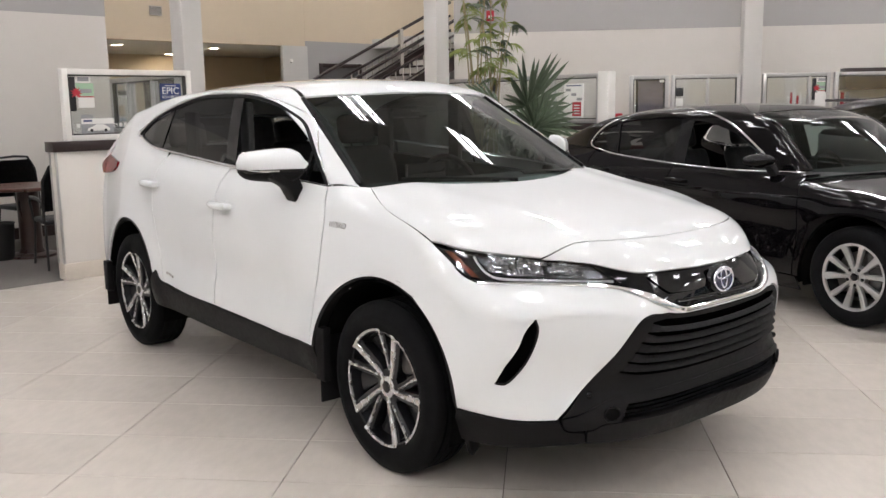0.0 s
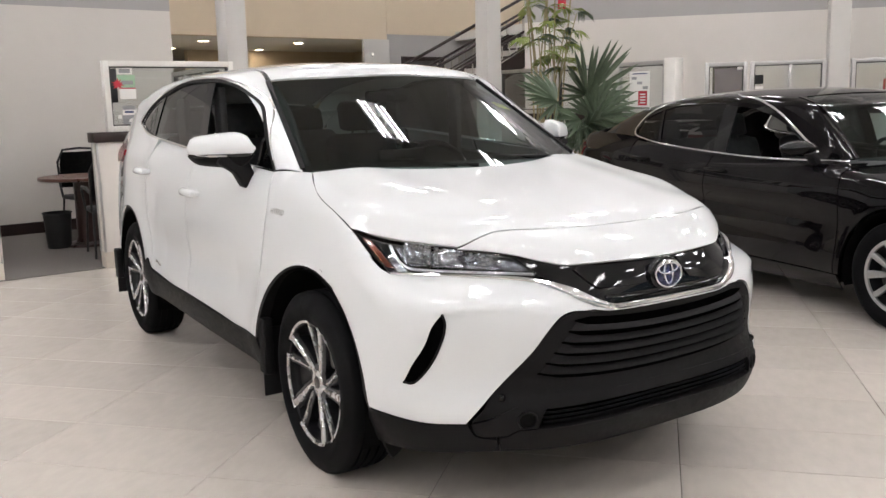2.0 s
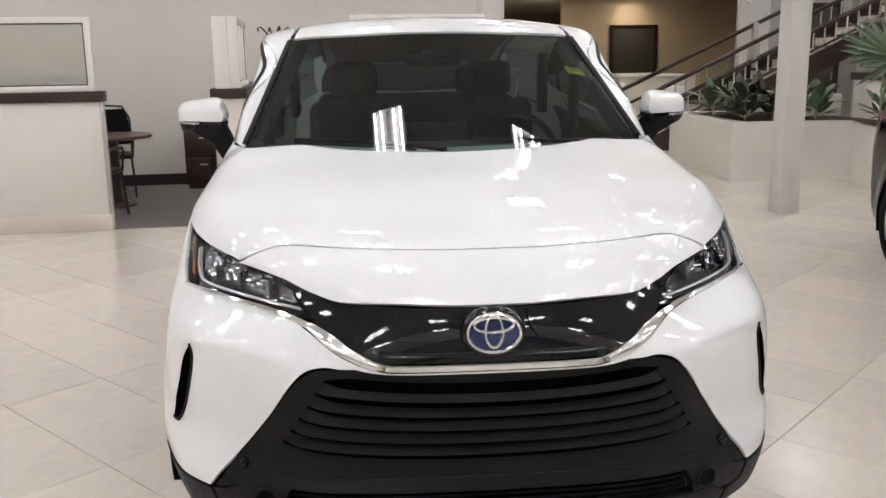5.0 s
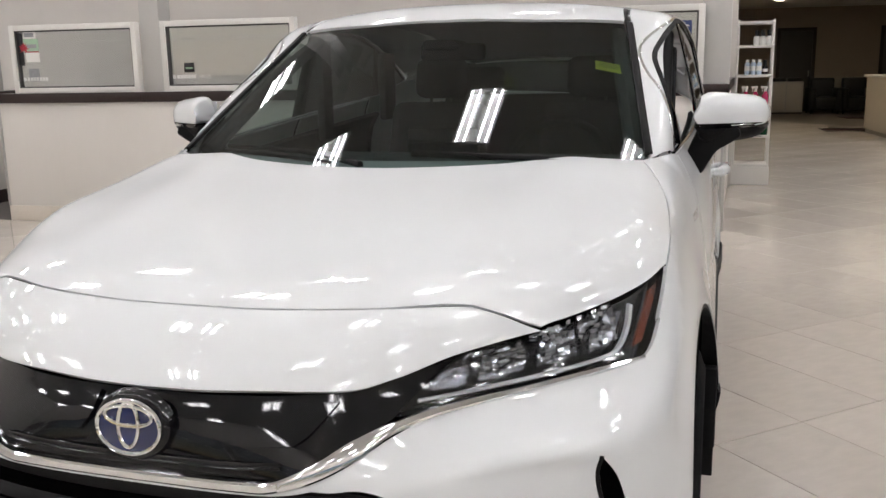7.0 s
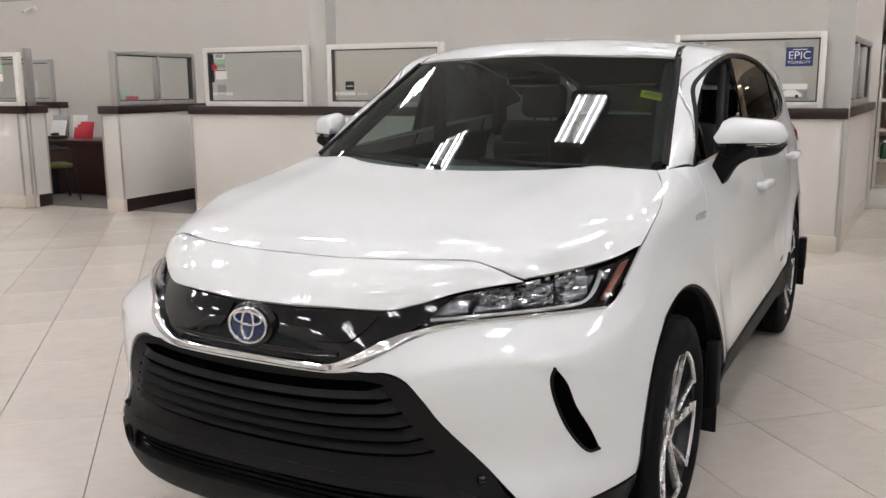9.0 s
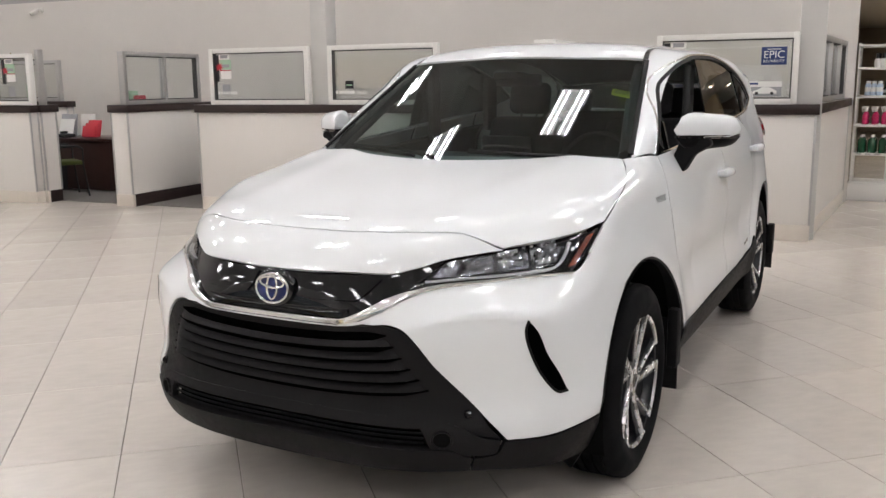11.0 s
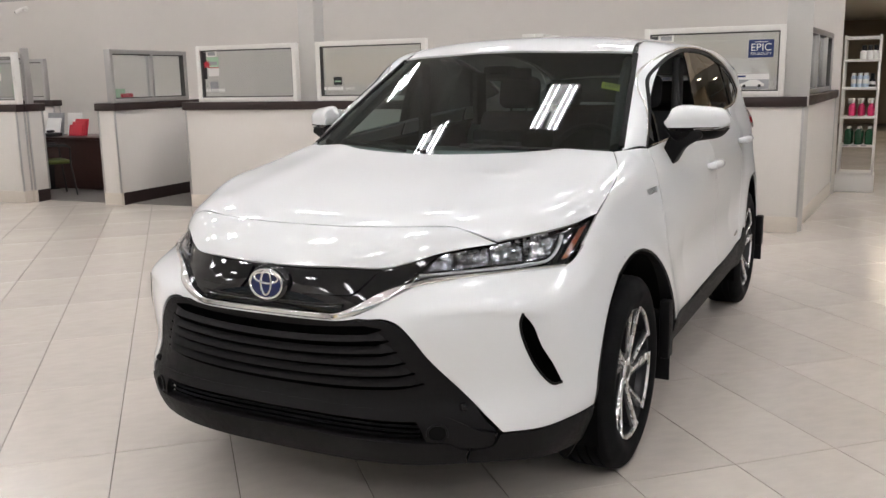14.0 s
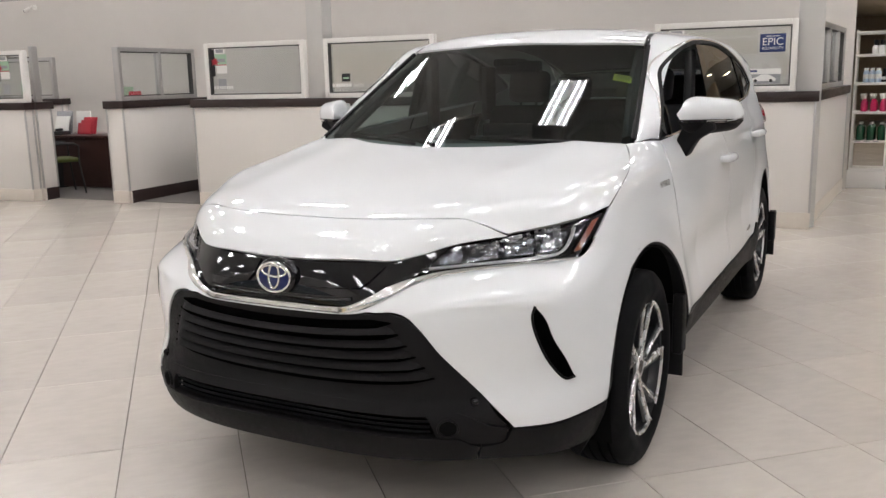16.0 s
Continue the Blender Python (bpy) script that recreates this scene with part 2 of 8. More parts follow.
def tube(points, r, n=8, bm=None, closed=False):
    """A round bar along points; r may be a list."""
    out = bmesh.new()
    pts = [Vector(p) for p in points]
    rings = []
    side = None
    for i, p in enumerate(pts):
        a = pts[i - 1] if i or closed else p
        b = pts[(i + 1) % len(pts)] if i < len(pts) - 1 or closed else p
        d = (b - a).normalized()
        if side is None:
            side = d.orthogonal().normalized()
        side = (side - d * side.dot(d)).normalized()
        up = d.cross(side)
        rr = r[i] if isinstance(r, (list, tuple)) else r
        rings.append([out.verts.new(p + rr * (math.cos(6.28319 * k / n) * side + math.sin(6.28319 * k / n) * up)) for k in range(n)])
    last = len(rings) if closed else len(rings) - 1
    for i in range(last):
        a, b = rings[i], rings[(i + 1) % len(rings)]
        for k in range(n):
            out.faces.new((a[k], a[(k + 1) % n], b[(k + 1) % n], b[k]))
    if not closed:
        out.faces.new(rings[0])
        out.faces.new(rings[-1])
    return join(bm, out)


def lathe(profile, n=48, axis="X", bm=None):
    """Turns (radius, along) pairs round an axis."""
    out = bmesh.new()
    rings = []
    for r, h in profile:
        ring = []
        for k in range(n):
            a = 2 * math.pi * k / n
            v = (h, r * math.cos(a), r * math.sin(a)) if axis == "X" else (r * math.cos(a), r * math.sin(a), h)
            ring.append(out.verts.new(v))
        rings.append(ring)
    for a, b in zip(rings, rings[1:]):
        for k in range(n):
            out.faces.new((a[k], a[(k + 1) % n], b[(k + 1) % n], b[k]))
    return join(bm, out)


def prism(poly, depth, m=None, bm=None, bevel=0.0):
    """A flat polygon in x, z pushed along y by depth."""
    out = bmesh.new()
    a = [out.verts.new((x, 0, z)) for x, z in poly]
    f = out.faces.new(a)
    r = bmesh.ops.extrude_face_region(out, geom=[f])
    bmesh.ops.translate(out, vec=(0, depth, 0), verts=[v for v in r["geom"] if isinstance(v, bmesh.types.BMVert)])
    if bevel:
        bmesh.ops.bevel(out, geom=out.edges[:], offset=bevel, segments=2, affect="EDGES", profile=0.5)
    if m:
        out.transform(m)
    return join(bm, out)


def smooth_curve(xs, ys):
    """A monotone cubic through the points."""
    xs, ys = np.array(xs, float), np.array(ys, float)
    h, d = np.diff(xs), np.diff(ys) / np.diff(xs)
    g = np.zeros(len(xs))
    for i in range(1, len(xs) - 1):
        if d[i - 1] * d[i] > 0:
            w1, w2 = 2 * h[i] + h[i - 1], h[i] + 2 * h[i - 1]
            g[i] = (w1 + w2) / (w1 / d[i - 1] + w2 / d[i])
    g[0], g[-1] = d[0], d[-1]

    def f(x):
        x = np.clip(np.asarray(x, float), xs[0], xs[-1])
        i = np.clip(np.searchsorted(xs, x) - 1, 0, len(xs) - 2)
        t = (x - xs[i]) / h[i]
        return ((1 + 2 * t) * (1 - t) ** 2 * ys[i] + t * (1 - t) ** 2 * h[i] * g[i] + t * t * (3 - 2 * t) * ys[i + 1] + t * t * (t - 1) * h[i] * g[i + 1])

    # evened out over a third of the usual spacing, so that highlights run without kinks
    sigma, n = 0.32 * (xs[-1] - xs[0]) / (len(xs) - 1), 1600
    u = np.linspace(xs[0] - 4 * sigma, xs[-1] + 4 * sigma, n)
    v = f(u) + np.minimum(u - xs[0], 0) * g[0] + np.maximum(u - xs[-1], 0) * g[-1]
    step = u[1] - u[0]
    k = np.arange(-int(3.5 * sigma / step), int(3.5 * sigma / step) + 1) * step
    kern = np.exp(-0.5 * (k / sigma) ** 2)
    v = np.convolve(np.pad(v, len(k) // 2, mode="edge"), kern / kern.sum(), "valid")
    return lambda x: np.interp(np.clip(np.asarray(x, float), xs[0], xs[-1]), u, v)


def smax(a, b, k):
    h = np.clip(0.5 + 0.5 * (a - b) / k, 0, 1)
    return b + (a - b) * h + k * h * (1 - h)


def gradient(f, p):
    e = 1.5e-3
    g = np.stack([f(p + e * np.eye(3)[i]) - f(p - e * np.eye(3)[i]) for i in range(3)], 1)
    return g / (np.linalg.norm(g, axis=1, keepdims=True) + 1e-12)


def onto(f, p, way, span=1.3):
    """Slides points along way onto the first place where f falls below zero."""
    p = np.asarray(p, float)
    way = np.asarray(way, float) / np.linalg.norm(way)
    ts = np.linspace(-span, span, 131)
    vals = np.stack([f(p + t * way) for t in ts], 1)
    inside = vals < 0
    first = np.where(inside.any(1), inside.argmax(1), vals.argmin(1))
    first = np.maximum(first, 1)
    lo, hi = ts[first - 1], ts[first]
    for _ in range(22):
        mid = (lo + hi) / 2
        neg = f(p + mid[:, None] * way) < 0
        hi = np.where(neg, mid, hi)
        lo = np.where(neg, lo, mid)
    return p + hi[:, None] * way


def rounded(points, n=6, closed=True):
    """A finer line through points by Catmull-Rom; a point given with a fourth value is a sharp corner."""
    out = []
    k = len(points)
    P = [np.array(q[:3], float) for q in points]
    sharp = [len(q) > 3 for q in points]
    for i in range(k if closed else k - 1):
        p1, p2 = P[i], P[(i + 1) % k]
        p0 = P[i - 1] if (closed or i) and not sharp[i] else 2 * p1 - p2
        p3 = P[(i + 2) % k] if (closed or i < k - 2) and not sharp[(i + 1) % k] else 2 * p2 - p1
        if sharp[i] and sharp[(i + 1) % k]:
            steps = 1 if np.linalg.norm(p2 - p1) < 0.12 else 4
        else:
            steps = n
        for j in range(steps):
            t = j / steps
            out.append(0.5 * (2 * p1 + (p2 - p0) * t + (2 * p0 - 5 * p1 + 4 * p2 - p3) * t * t + (3 * p1 - p0 - 3 * p2 + p3) * t ** 3))
    if not closed:
        out.append(P[-1])
    return out


def skin(f, outline, way, res=0.035, lift=0.0, thick=0.010, n=6, holes=(), flip=False):
    """A panel: the outline (3D points, roughly in place) is laid along way onto the surface f = 0, moved out by lift, with thickness inwards."""
    way = np.array(way, float) / np.linalg.norm(way)
    w = Vector(way)
    a = np.array(w.orthogonal().normalized()) if abs(w.z) > 0.9 else np.array(Vector((-w.y, w.x, 0)).normalized())
    b = np.cross(way, a)
    line = rounded(outline, n)
    q2 = [(float(p @ a), float(p @ b)) for p in line]
    mid = np.mean([p @ way for p in line])
    bm = bmesh.new()
    vs = [bm.verts.new((x, y, 0)) for x, y in q2]
    face = bm.faces.new(vs)
    xs, ys = [q[0] for q in q2], [q[1] for q in q2]
    for lo, hi, nrm in ((min(xs), max(xs), (1, 0, 0)), (min(ys), max(ys), (0, 1, 0))):
        steps = max(1, int((hi - lo) / res))
        for i in range(1, steps):
            c = lo + (hi - lo) * i / steps
            bmesh.ops.bisect_plane(bm, geom=bm.verts[:] + bm.edges[:] + bm.faces[:], plane_co=Vector(nrm) * c, plane_no=nrm, dist=1e-6)
    P = np.array([v.co[:2] for v in bm.verts])
    X = onto(f, P[:, :1] * a + P[:, 1:] * b + mid * way, way)
    N = gradient(f, X)
    X += lift * N
    for v, x in zip(bm.verts, X):
        v.co = x
    bm.normal_update()
    bm.faces.layers.int.new("keep")
    true = bm.verts.layers.float_vector.new("true_normal")
    bm.verts.index_update()
    for fc in bm.faces:
        if fc.normal.dot(Vector(N[fc.verts[0].index])) < 0:
            fc.normal_flip()
    bm.normal_update()
    for v, nn in zip(bm.verts, N):
        k = min(1.0, max(0.0, (v.normal.dot(Vector(nn)) - 0.95) / 0.04))
        v[true] = (Vector(nn) * k + v.normal * (1 - k)).normalized()
    if thick:
        edge = [e for e in bm.edges if len(e.link_faces) == 1]
        outer = bm.verts[:]
        inner = [bm.verts.new(Vector(x) - thick * Vector(nn)) for x, nn in zip(X, N)]
        bm.verts.ensure_lookup_table()
        pair = {v: i for v, i in zip(outer, inner)}
        for e in edge:
            u, v = e.verts
            bm.faces.new((u, v, pair[v], pair[u]))
        for v in inner:
            if not v.link_faces:
                bm.verts.remove(v)
    return bm


def strip(f, points, way, width, lift=0.003, thick=0.006, n=8, res=0.02, closed=False):
    """A moulding of that width along a line on the surface."""
    line = np.array(rounded(points, n, closed))
    out = []
    for p, q in zip(line[:-1], line[1:]):
        k = max(1, int(np.linalg.norm(q - p) / res))
        out += [p + (q - p) * j / k for j in range(k)]
    if not closed:
        out.append(line[-1])
    X = onto(f, np.array(out), way)
    N = gradient(f, X)
    T = np.gradient(X, axis=0)
    T /= np.linalg.norm(T, axis=1, keepdims=True) + 1e-9
    S = np.cross(N, T)
    S /= np.linalg.norm(S, axis=1, keepdims=True) + 1e-9
    wid = np.broadcast_to(np.asarray(width(np.linspace(0, 1, len(X))) if callable(width) else width), (len(X),))[:, None]
    bm = bmesh.new()
    rows = []
    for k, (s, o) in enumerate(((-0.5, -thick), (-0.5, lift * 0.6), (-0.3, lift), (0.3, lift), (0.5, lift * 0.6), (0.5, -thick))):
        rows.append([bm.verts.new(x) for x in X + s * wid * S + o * N])
    for a, b in zip(rows, rows[1:]):
        for i in range(len(a) - 1):
            bm.faces.new((a[i], a[i + 1], b[i + 1], b[i]))
    for i in (0, -1):
        bm.faces.new([r[i] for r in rows])
    return bm


def seam(f, points, way):
    """The points moved onto the surface along way; corner marks stay."""
    X = onto(f, np.array([p[:3] for p in points], float), way)
    return [(*x, *p[3:]) for x, p in zip(X.tolist(), points)]


def lettering(words, size, mat, parent, m, name="lettering"):
    """Raised letters in the x, z plane facing -y."""
    cu = bpy.data.curves.new("text", "FONT")
    cu.body, cu.size, cu.extrude, cu.align_x = words, size, 0.0004, "CENTER"
    tmp = bpy.data.objects.new("text", cu)
    me = bpy.data.meshes.new_from_object(tmp)
    bpy.data.objects.remove(tmp)
    bpy.data.curves.remove(cu)
    me.materials.append(mat)
    ob = new(name, me)
    ob.parent = parent
    ob.matrix_local = m @ Matrix.Rotation(radians(90), 4, "X")
    return ob


# ---- the showroom ----
B = pose(0.95, 5.39, 0, 0, 0, 5)  # sales booths: u along their fronts, v into the depth
R = pose(5.90, 4.50, 0, 0, 0, -46)  # wall and booths on the far side
CEIL = 6.9


def slab(name, lo, hi, mat, frame_, label, category, bevel=0.0):
    return tagged(finish(box(lo, hi, bevel, m=frame_), name, mat), label, category, kind="structure")


slab("subfloor", (-22, -12, -0.25), (24, 26, -0.007), GROUT, None, "grey grout bed under the porcelain floor tiles", "floor")
slab("ceiling", (-22, -12, CEIL), (24, 26, CEIL + 0.2), CEILPAINT, None, "white painted showroom ceiling with tube lights", "ceiling")
slab("carpet", (-16, 0.03, -0.004), (-0.02, 2.995, 0.007), CARPET, B, "worn grey carpet inside the sales booths", "carpet")
slab("wall_north", (-5.06, 3.0, 0), (0.38, 3.2, 2.63), WALLPAINT, B, "off-white painted wall behind the sales booths", "wall")
slab("wall_north_band", (-5.06, 2.998, 2.63), (0.382, 3.2, CEIL), BANDPAINT, B, "grey painted upper band of the wall", "wall")
slab("wall_northwest", (-16, 3.0, 0), (-5.06, 3.2, 2.85), WALLPAINT, B, "off-white painted wall behind the sales booths", "wall")
slab("wall_northwest_band", (-16, 2.998, 2.85), (-5.06, 3.2, CEIL), BANDPAINT, B, "grey painted upper band of the wall", "wall")
slab("baseboard_1", (-16, 2.982, 0), (-0.14, 3.0, 0.14), WENGE, B, "dark brown wooden baseboard", "baseboard")
slab("wall_hall_side", (0.18, 3.2, 0), (0.38, 18.8, CEIL), TAUPE, B, "taupe painted side wall of the rear hall", "wall")
slab("wall_upper_hall", (0.38, 8.2, 2.78), (7.2, 8.4, CEIL), BEIGE, B, "beige painted wall of the upper floor", "wall")
slab("wall_hall_right", (7.2, 8.2, 0), (15, 8.4, 2.9), BANDPAINT, B, "grey painted wall beside the stairs", "wall")
slab("wall_upper_right", (7.2, 8.19, 2.9), (15, 8.4, CEIL), BEIGE, B, "beige painted wall above the stairs", "wall")
slab("pilaster", (6.55, 8.12, 0), (7.2, 8.2, 2.78), COLUMN, B, "light grey painted pilaster", "pilaster")
slab("hall_ceiling", (0.38, 8.4, 2.78), (9.2, 18.8, 2.9), CEILPAINT, B, "low white ceiling of the rear hall", "ceiling")
slab("wall_hall_end", (0.38, 18.6, 0), (9, 18.8, 2.78), TAUPE, B, "taupe painted end wall of the rear hall", "wall")
slab("wall_hall_east", (9, 8.4, 0), (9.2, 18.6, 2.78), BEIGE, B, "beige painted wall of the rear hall", "wall")
slab("wall_east", (-2.2, 2.9, 0), (14, 3.1, 2.6), WALLPAINT, R, "off-white painted wall behind the cars", "wall")
slab("wall_east_band", (-2.2, 2.898, 2.6), (14, 3.1, CEIL), BANDPAINT, R, "grey painted upper band of the wall", "wall")
slab("wall_west", (-15.2, -16, 0), (-15, 3.2, CEIL), WALLPAINT, B, "off-white painted side wall", "wall")
slab("wall_far_east", (17, -12, 0), (17.2, 20, CEIL), WALLPAINT, None, "off-white painted side wall", "wall")


def tile_floor():
    """Porcelain tiles laid in a straight grid that stands at 44 degrees to the cars."""
    lay = Matrix.Rotation(radians(43.94), 4, "Z")
    pw, ph, ox, oy, gap = 0.4504, 0.9008, 0.1028, 0.1228, 0.0016
    x0, x1, y0, y1, t = gap, pw - gap, gap, ph - gap, 0.006
    c = 0.0012
    base = [(x0, y0, -t), (x1, y0, -t), (x1, y1, -t), (x0, y1, -t), (x0, y0, -c), (x1, y0, -c), (x1, y1, -c), (x0, y1, -c),
            (x0 + c, y0 + c, 0), (x1 - c, y0 + c, 0), (x1 - c, y1 - c, 0), (x0 + c, y1 - c, 0)]
    faces = [(8, 9, 10, 11)] + [(a + i, a + (i + 1) % 4, a + 4 + (i + 1) % 4, a + 4 + i) for a in (0, 4) for i in range(4)]
    one = bpy.data.meshes.new("tile")
    one.from_pydata(base, [], faces)
    one.materials.append(TILE)
    floor = new("floor", one)
    tagged(floor, "glossy beige porcelain floor tiles with thin dark joints", "floor", kind="structure")
    places = []
    for i in range(-24, 34):
        for j in range(-16, 22):
            p = lay @ Vector((ox + pw * i + pw / 2, oy + ph * j + ph / 2, 0))
            if -15 < p.x < 16.8 and -9.3 < p.y < 22:
                d = (Vector((p.x, (p.y - 0.6) * 0.85)) - Vector((0, 0))).length
                places.append((d, i, j))
    places.sort()
    _, i, j = places[0]
    floor.matrix_world = lay @ Matrix.Translation((ox + pw * i, oy + ph * j, 0))
    inv = floor.matrix_world.inverted()
    for _, i, j in places[1:300]:
        ob = new("tile", one)
        ob.parent = floor
        ob.matrix_local = inv @ lay @ Matrix.Translation((ox + pw * i, oy + ph * j, 0))
    vs, fs = [], []
    for _, i, j in places[300:]:
        k = len(vs)
        vs += [(x + ox + pw * i, y + oy + ph * j, z) for x, y, z in base]
        fs += [tuple(a + k for a in f) for f in faces]
    rest = bpy.data.meshes.new("outer_tiles")
    rest.from_pydata(vs, [], fs)
    rest.materials.append(TILE)
    ob = new("outer_tiles", rest)
    ob.matrix_world = lay
    tagged(ob, "glossy beige porcelain floor tiles further off", "floor tiles", kind="stuff")


def pane_frame(u0, u1, z0, z1, v, depth, m, parent, frame_mat, w=0.05, mull=(), glass=True, axis="u"):
    """A framed pane standing on a booth wall: four bars, mullions, dark gasket and glass; along u or, with axis v, along v."""
    turn = m if axis == "u" else m @ Matrix.Rotation(radians(90), 4, "Z")
    bars = [((u0, z0), (u0 + w, z1)), ((u1 - w, z0), (u1, z1)), ((u0 + w, z0), (u1 - w, z0 + w)), ((u0 + w, z1 - w), (u1 - w, z1))]
    bars += [((x - 0.018, z0 + w), (x + 0.018, z1 - w)) for x in mull]
    for (a, b), (c, d) in bars:
        part("frame_bar", box((a, v, b), (c, v + depth, d), 0.004, m=turn), frame_mat, parent)
    gk = None
    g = 0.012
    for (a, b), (c, d) in (((u0 + w, z0 + w), (u0 + w + g, z1 - w)), ((u1 - w - g, z0 + w), (u1 - w, z1 - w)), ((u0 + w + g, z0 + w), (u1 - w - g, z0 + w + g)), ((u0 + w + g, z1 - w - g), (u1 - w - g, z1 - w))):
        gk = box((a, v + 0.015, b), (c, v + depth - 0.015, d), bm=gk, m=turn)
    part("gasket", gk, DARKFRAME, parent)
    if glass:
        xs = [u0 + w, *mull, u1 - w]
        for a, b in zip(xs, xs[1:]):
            e = 0.018
            p = part("pane", box((a + (e if a != xs[0] else 0), v + depth / 2 - 0.003, z0 + w), (b - (e if b != xs[-1] else 0), v + depth / 2 + 0.003, z1 - w), m=turn), CLEARGLASS, parent)
            p.visible_shadow = False


CAP0, CAP1, WT = 1.14, 1.23, 1.86


def booth_wall(name, u0, u1, label, m=B, v0=0.0, axis="u", windows=(), base=True, dark_base=False, frame_mat=None, ends=0.03, depth=0.12):
    """A half-height booth wall: stone or dark base, cream panel, overhanging dark cap and framed panes on top."""
    turn = m if axis == "u" else m @ Matrix.Rotation(radians(90), 4, "Z")
    ob = finish(box((u0, v0, 0.15), (u1, v0 + depth, CAP0), 0.004, m=turn), name, PANEL)
    tagged(ob, label, "booth wall")
    bm = box((u0 - (0 if dark_base else 0.006), v0 - 0.006, 0), (u1 + (0 if dark_base else 0.006), v0 + depth + 0.006, 0.15), 0.003, m=turn)
    part("base", bm, WENGE if dark_base else BASESTONE, ob)
    part("cap", box((u0 - ends, v0 - 0.03, CAP0), (u1 + ends, v0 + depth + 0.03, CAP1), 0.005, m=turn), WENGE, ob, "dark brown wooden cap")
    for a, b, mull in windows:
        pane_frame(a, b, CAP1, WT, v0 + 0.02, min(depth - 0.04, 0.09), m, ob, frame_mat or FRAMEWHITE, mull=mull, axis=axis)
    if depth > 0.255:
        part("end_post", box((windows[0][0] - 0.004, v0 + 0.112, CAP1), (windows[0][0] + 0.05, v0 + depth - 0.02, WT), 0.004, m=turn), FRAMEWHITE, ob)
    for x in (u0, u1):
        for y in (v0, v0 + depth):
            part("corner_trim", box((x - 0.010, y - 0.010, 0.15), (x + 0.010, y + 0.010, CAP0), 0.003, m=turn), ALUM, ob)
    if dark_base:
        part("end_base", box((u0 - 0.010, v0 - 0.008, 0), (u0 + 0.03, v0 + depth + 0.008, 0.15), 0.003, m=turn), BASESTONE, ob)
    return ob


tile_floor()
booth_wall("booth_wall", -1.53, 0.0, "cream booth wall with dark cap and a white-framed pane", windows=[(-1.41, -0.17, ())])
booth_wall("booth_wall", 0.13, 2.95, "cream booth side wall with dark cap and narrow panes", m=B @ pose(0, 0.13, 0, 0, 0, -6.8) @ pose(0, -0.13, 0), v0=-0.0, axis="v", windows=[(0.32, 2.62, (1.25, 2.02))], frame_mat=ALUM)
booth_wall("booth_wall", -6.69, -3.60, "long cream booth wall with two white-framed panes", windows=[(-6.51, -5.19, ()), (-4.94, -3.64, ())])
booth_wall("booth_divider", 0.06, 2.95, "cream booth divider with dark cap and panes", v0=2.38, axis="v", windows=[(0.08, 1.6, (0.6, 1.1))], depth=0.26, frame_mat=FRAMEWHITE)
booth_wall("booth_divider", -0.14, 2.95, "cream booth divider with dark base and aluminium panes", v0=7.62, axis="v", windows=[(-0.12, 1.3, (0.62,))], depth=0.25, dark_base=True, frame_mat=ALUM)
booth_wall("booth_wall", -12.5, -9.02, "cream booth wall with dark cap and framed panes", v0=-0.30, windows=[(-10.4, -8.99, ())])
booth_wall("booth_divider", -0.17, 0.06, "short cream return of the booth wall with dark base", v0=8.97, axis="v", dark_base=True)
booth_wall("booth_screen", -12.4, -10.75, "low cream booth screen with an aluminium-framed pane", v0=2.0, windows=[(-12.3, -10.9, ())], frame_mat=ALUM)
tagged(finish(box((-9.02, -0.15, CAP1), (-8.965, -0.06, WT + 0.05), 0.004, m=B), "end_post", ALUM), "grey aluminium end post on the booth wall", "post")
# booths on the far side
booth_wall("booth_wall", 0.40, 2.0, "cream booth wall with aluminium-framed panes", m=R, v0=1.7, windows=[(0.45, 1.0, ()), (1.04, 2.0, (1.55,))], frame_mat=ALUM)
booth_wall("booth_wall", 2.29, 6.5, "cream booth wall with aluminium-framed panes", m=R, v0=1.7, windows=[(2.31, 3.23, (2.95,)), (3.29, 4.7, ()), (4.75, 6.2, ())], frame_mat=ALUM)
booth_wall("booth_divider", -1.30, 1.9, "cream booth divider with notice board pane and white end post", v0=-5.0, axis="v", windows=[(-1.17, 0.72, (-0.40,)), (0.75, 1.9, ())], frame_mat=ALUM)
tagged(finish(box((4.86, -1.33, 0), (5.02, -1.17, 1.88), 0.004, m=B), "end_post", FRAMEWHITE), "white painted end post of the booth divider", "post")


def column(name, u0, u1, v0, v1, m):
    ob = finish(box((u0, v0, 0), (u1, v1, CEIL), 0.008, m=m), name, COLUMN)
    return tagged(ob, "square light grey painted steel column", "column", "showroom columns", "structure")


column("column_1", -0.175, 0.045, 0.125, 0.35, B)
column("column_2", -5.20, -5.00, 0.125, 0.345, B)
column("column_3", 2.48, 2.68, -0.68, -0.48, B)
column("column_4", 2.02, 2.27, 1.70, 1.95, R)


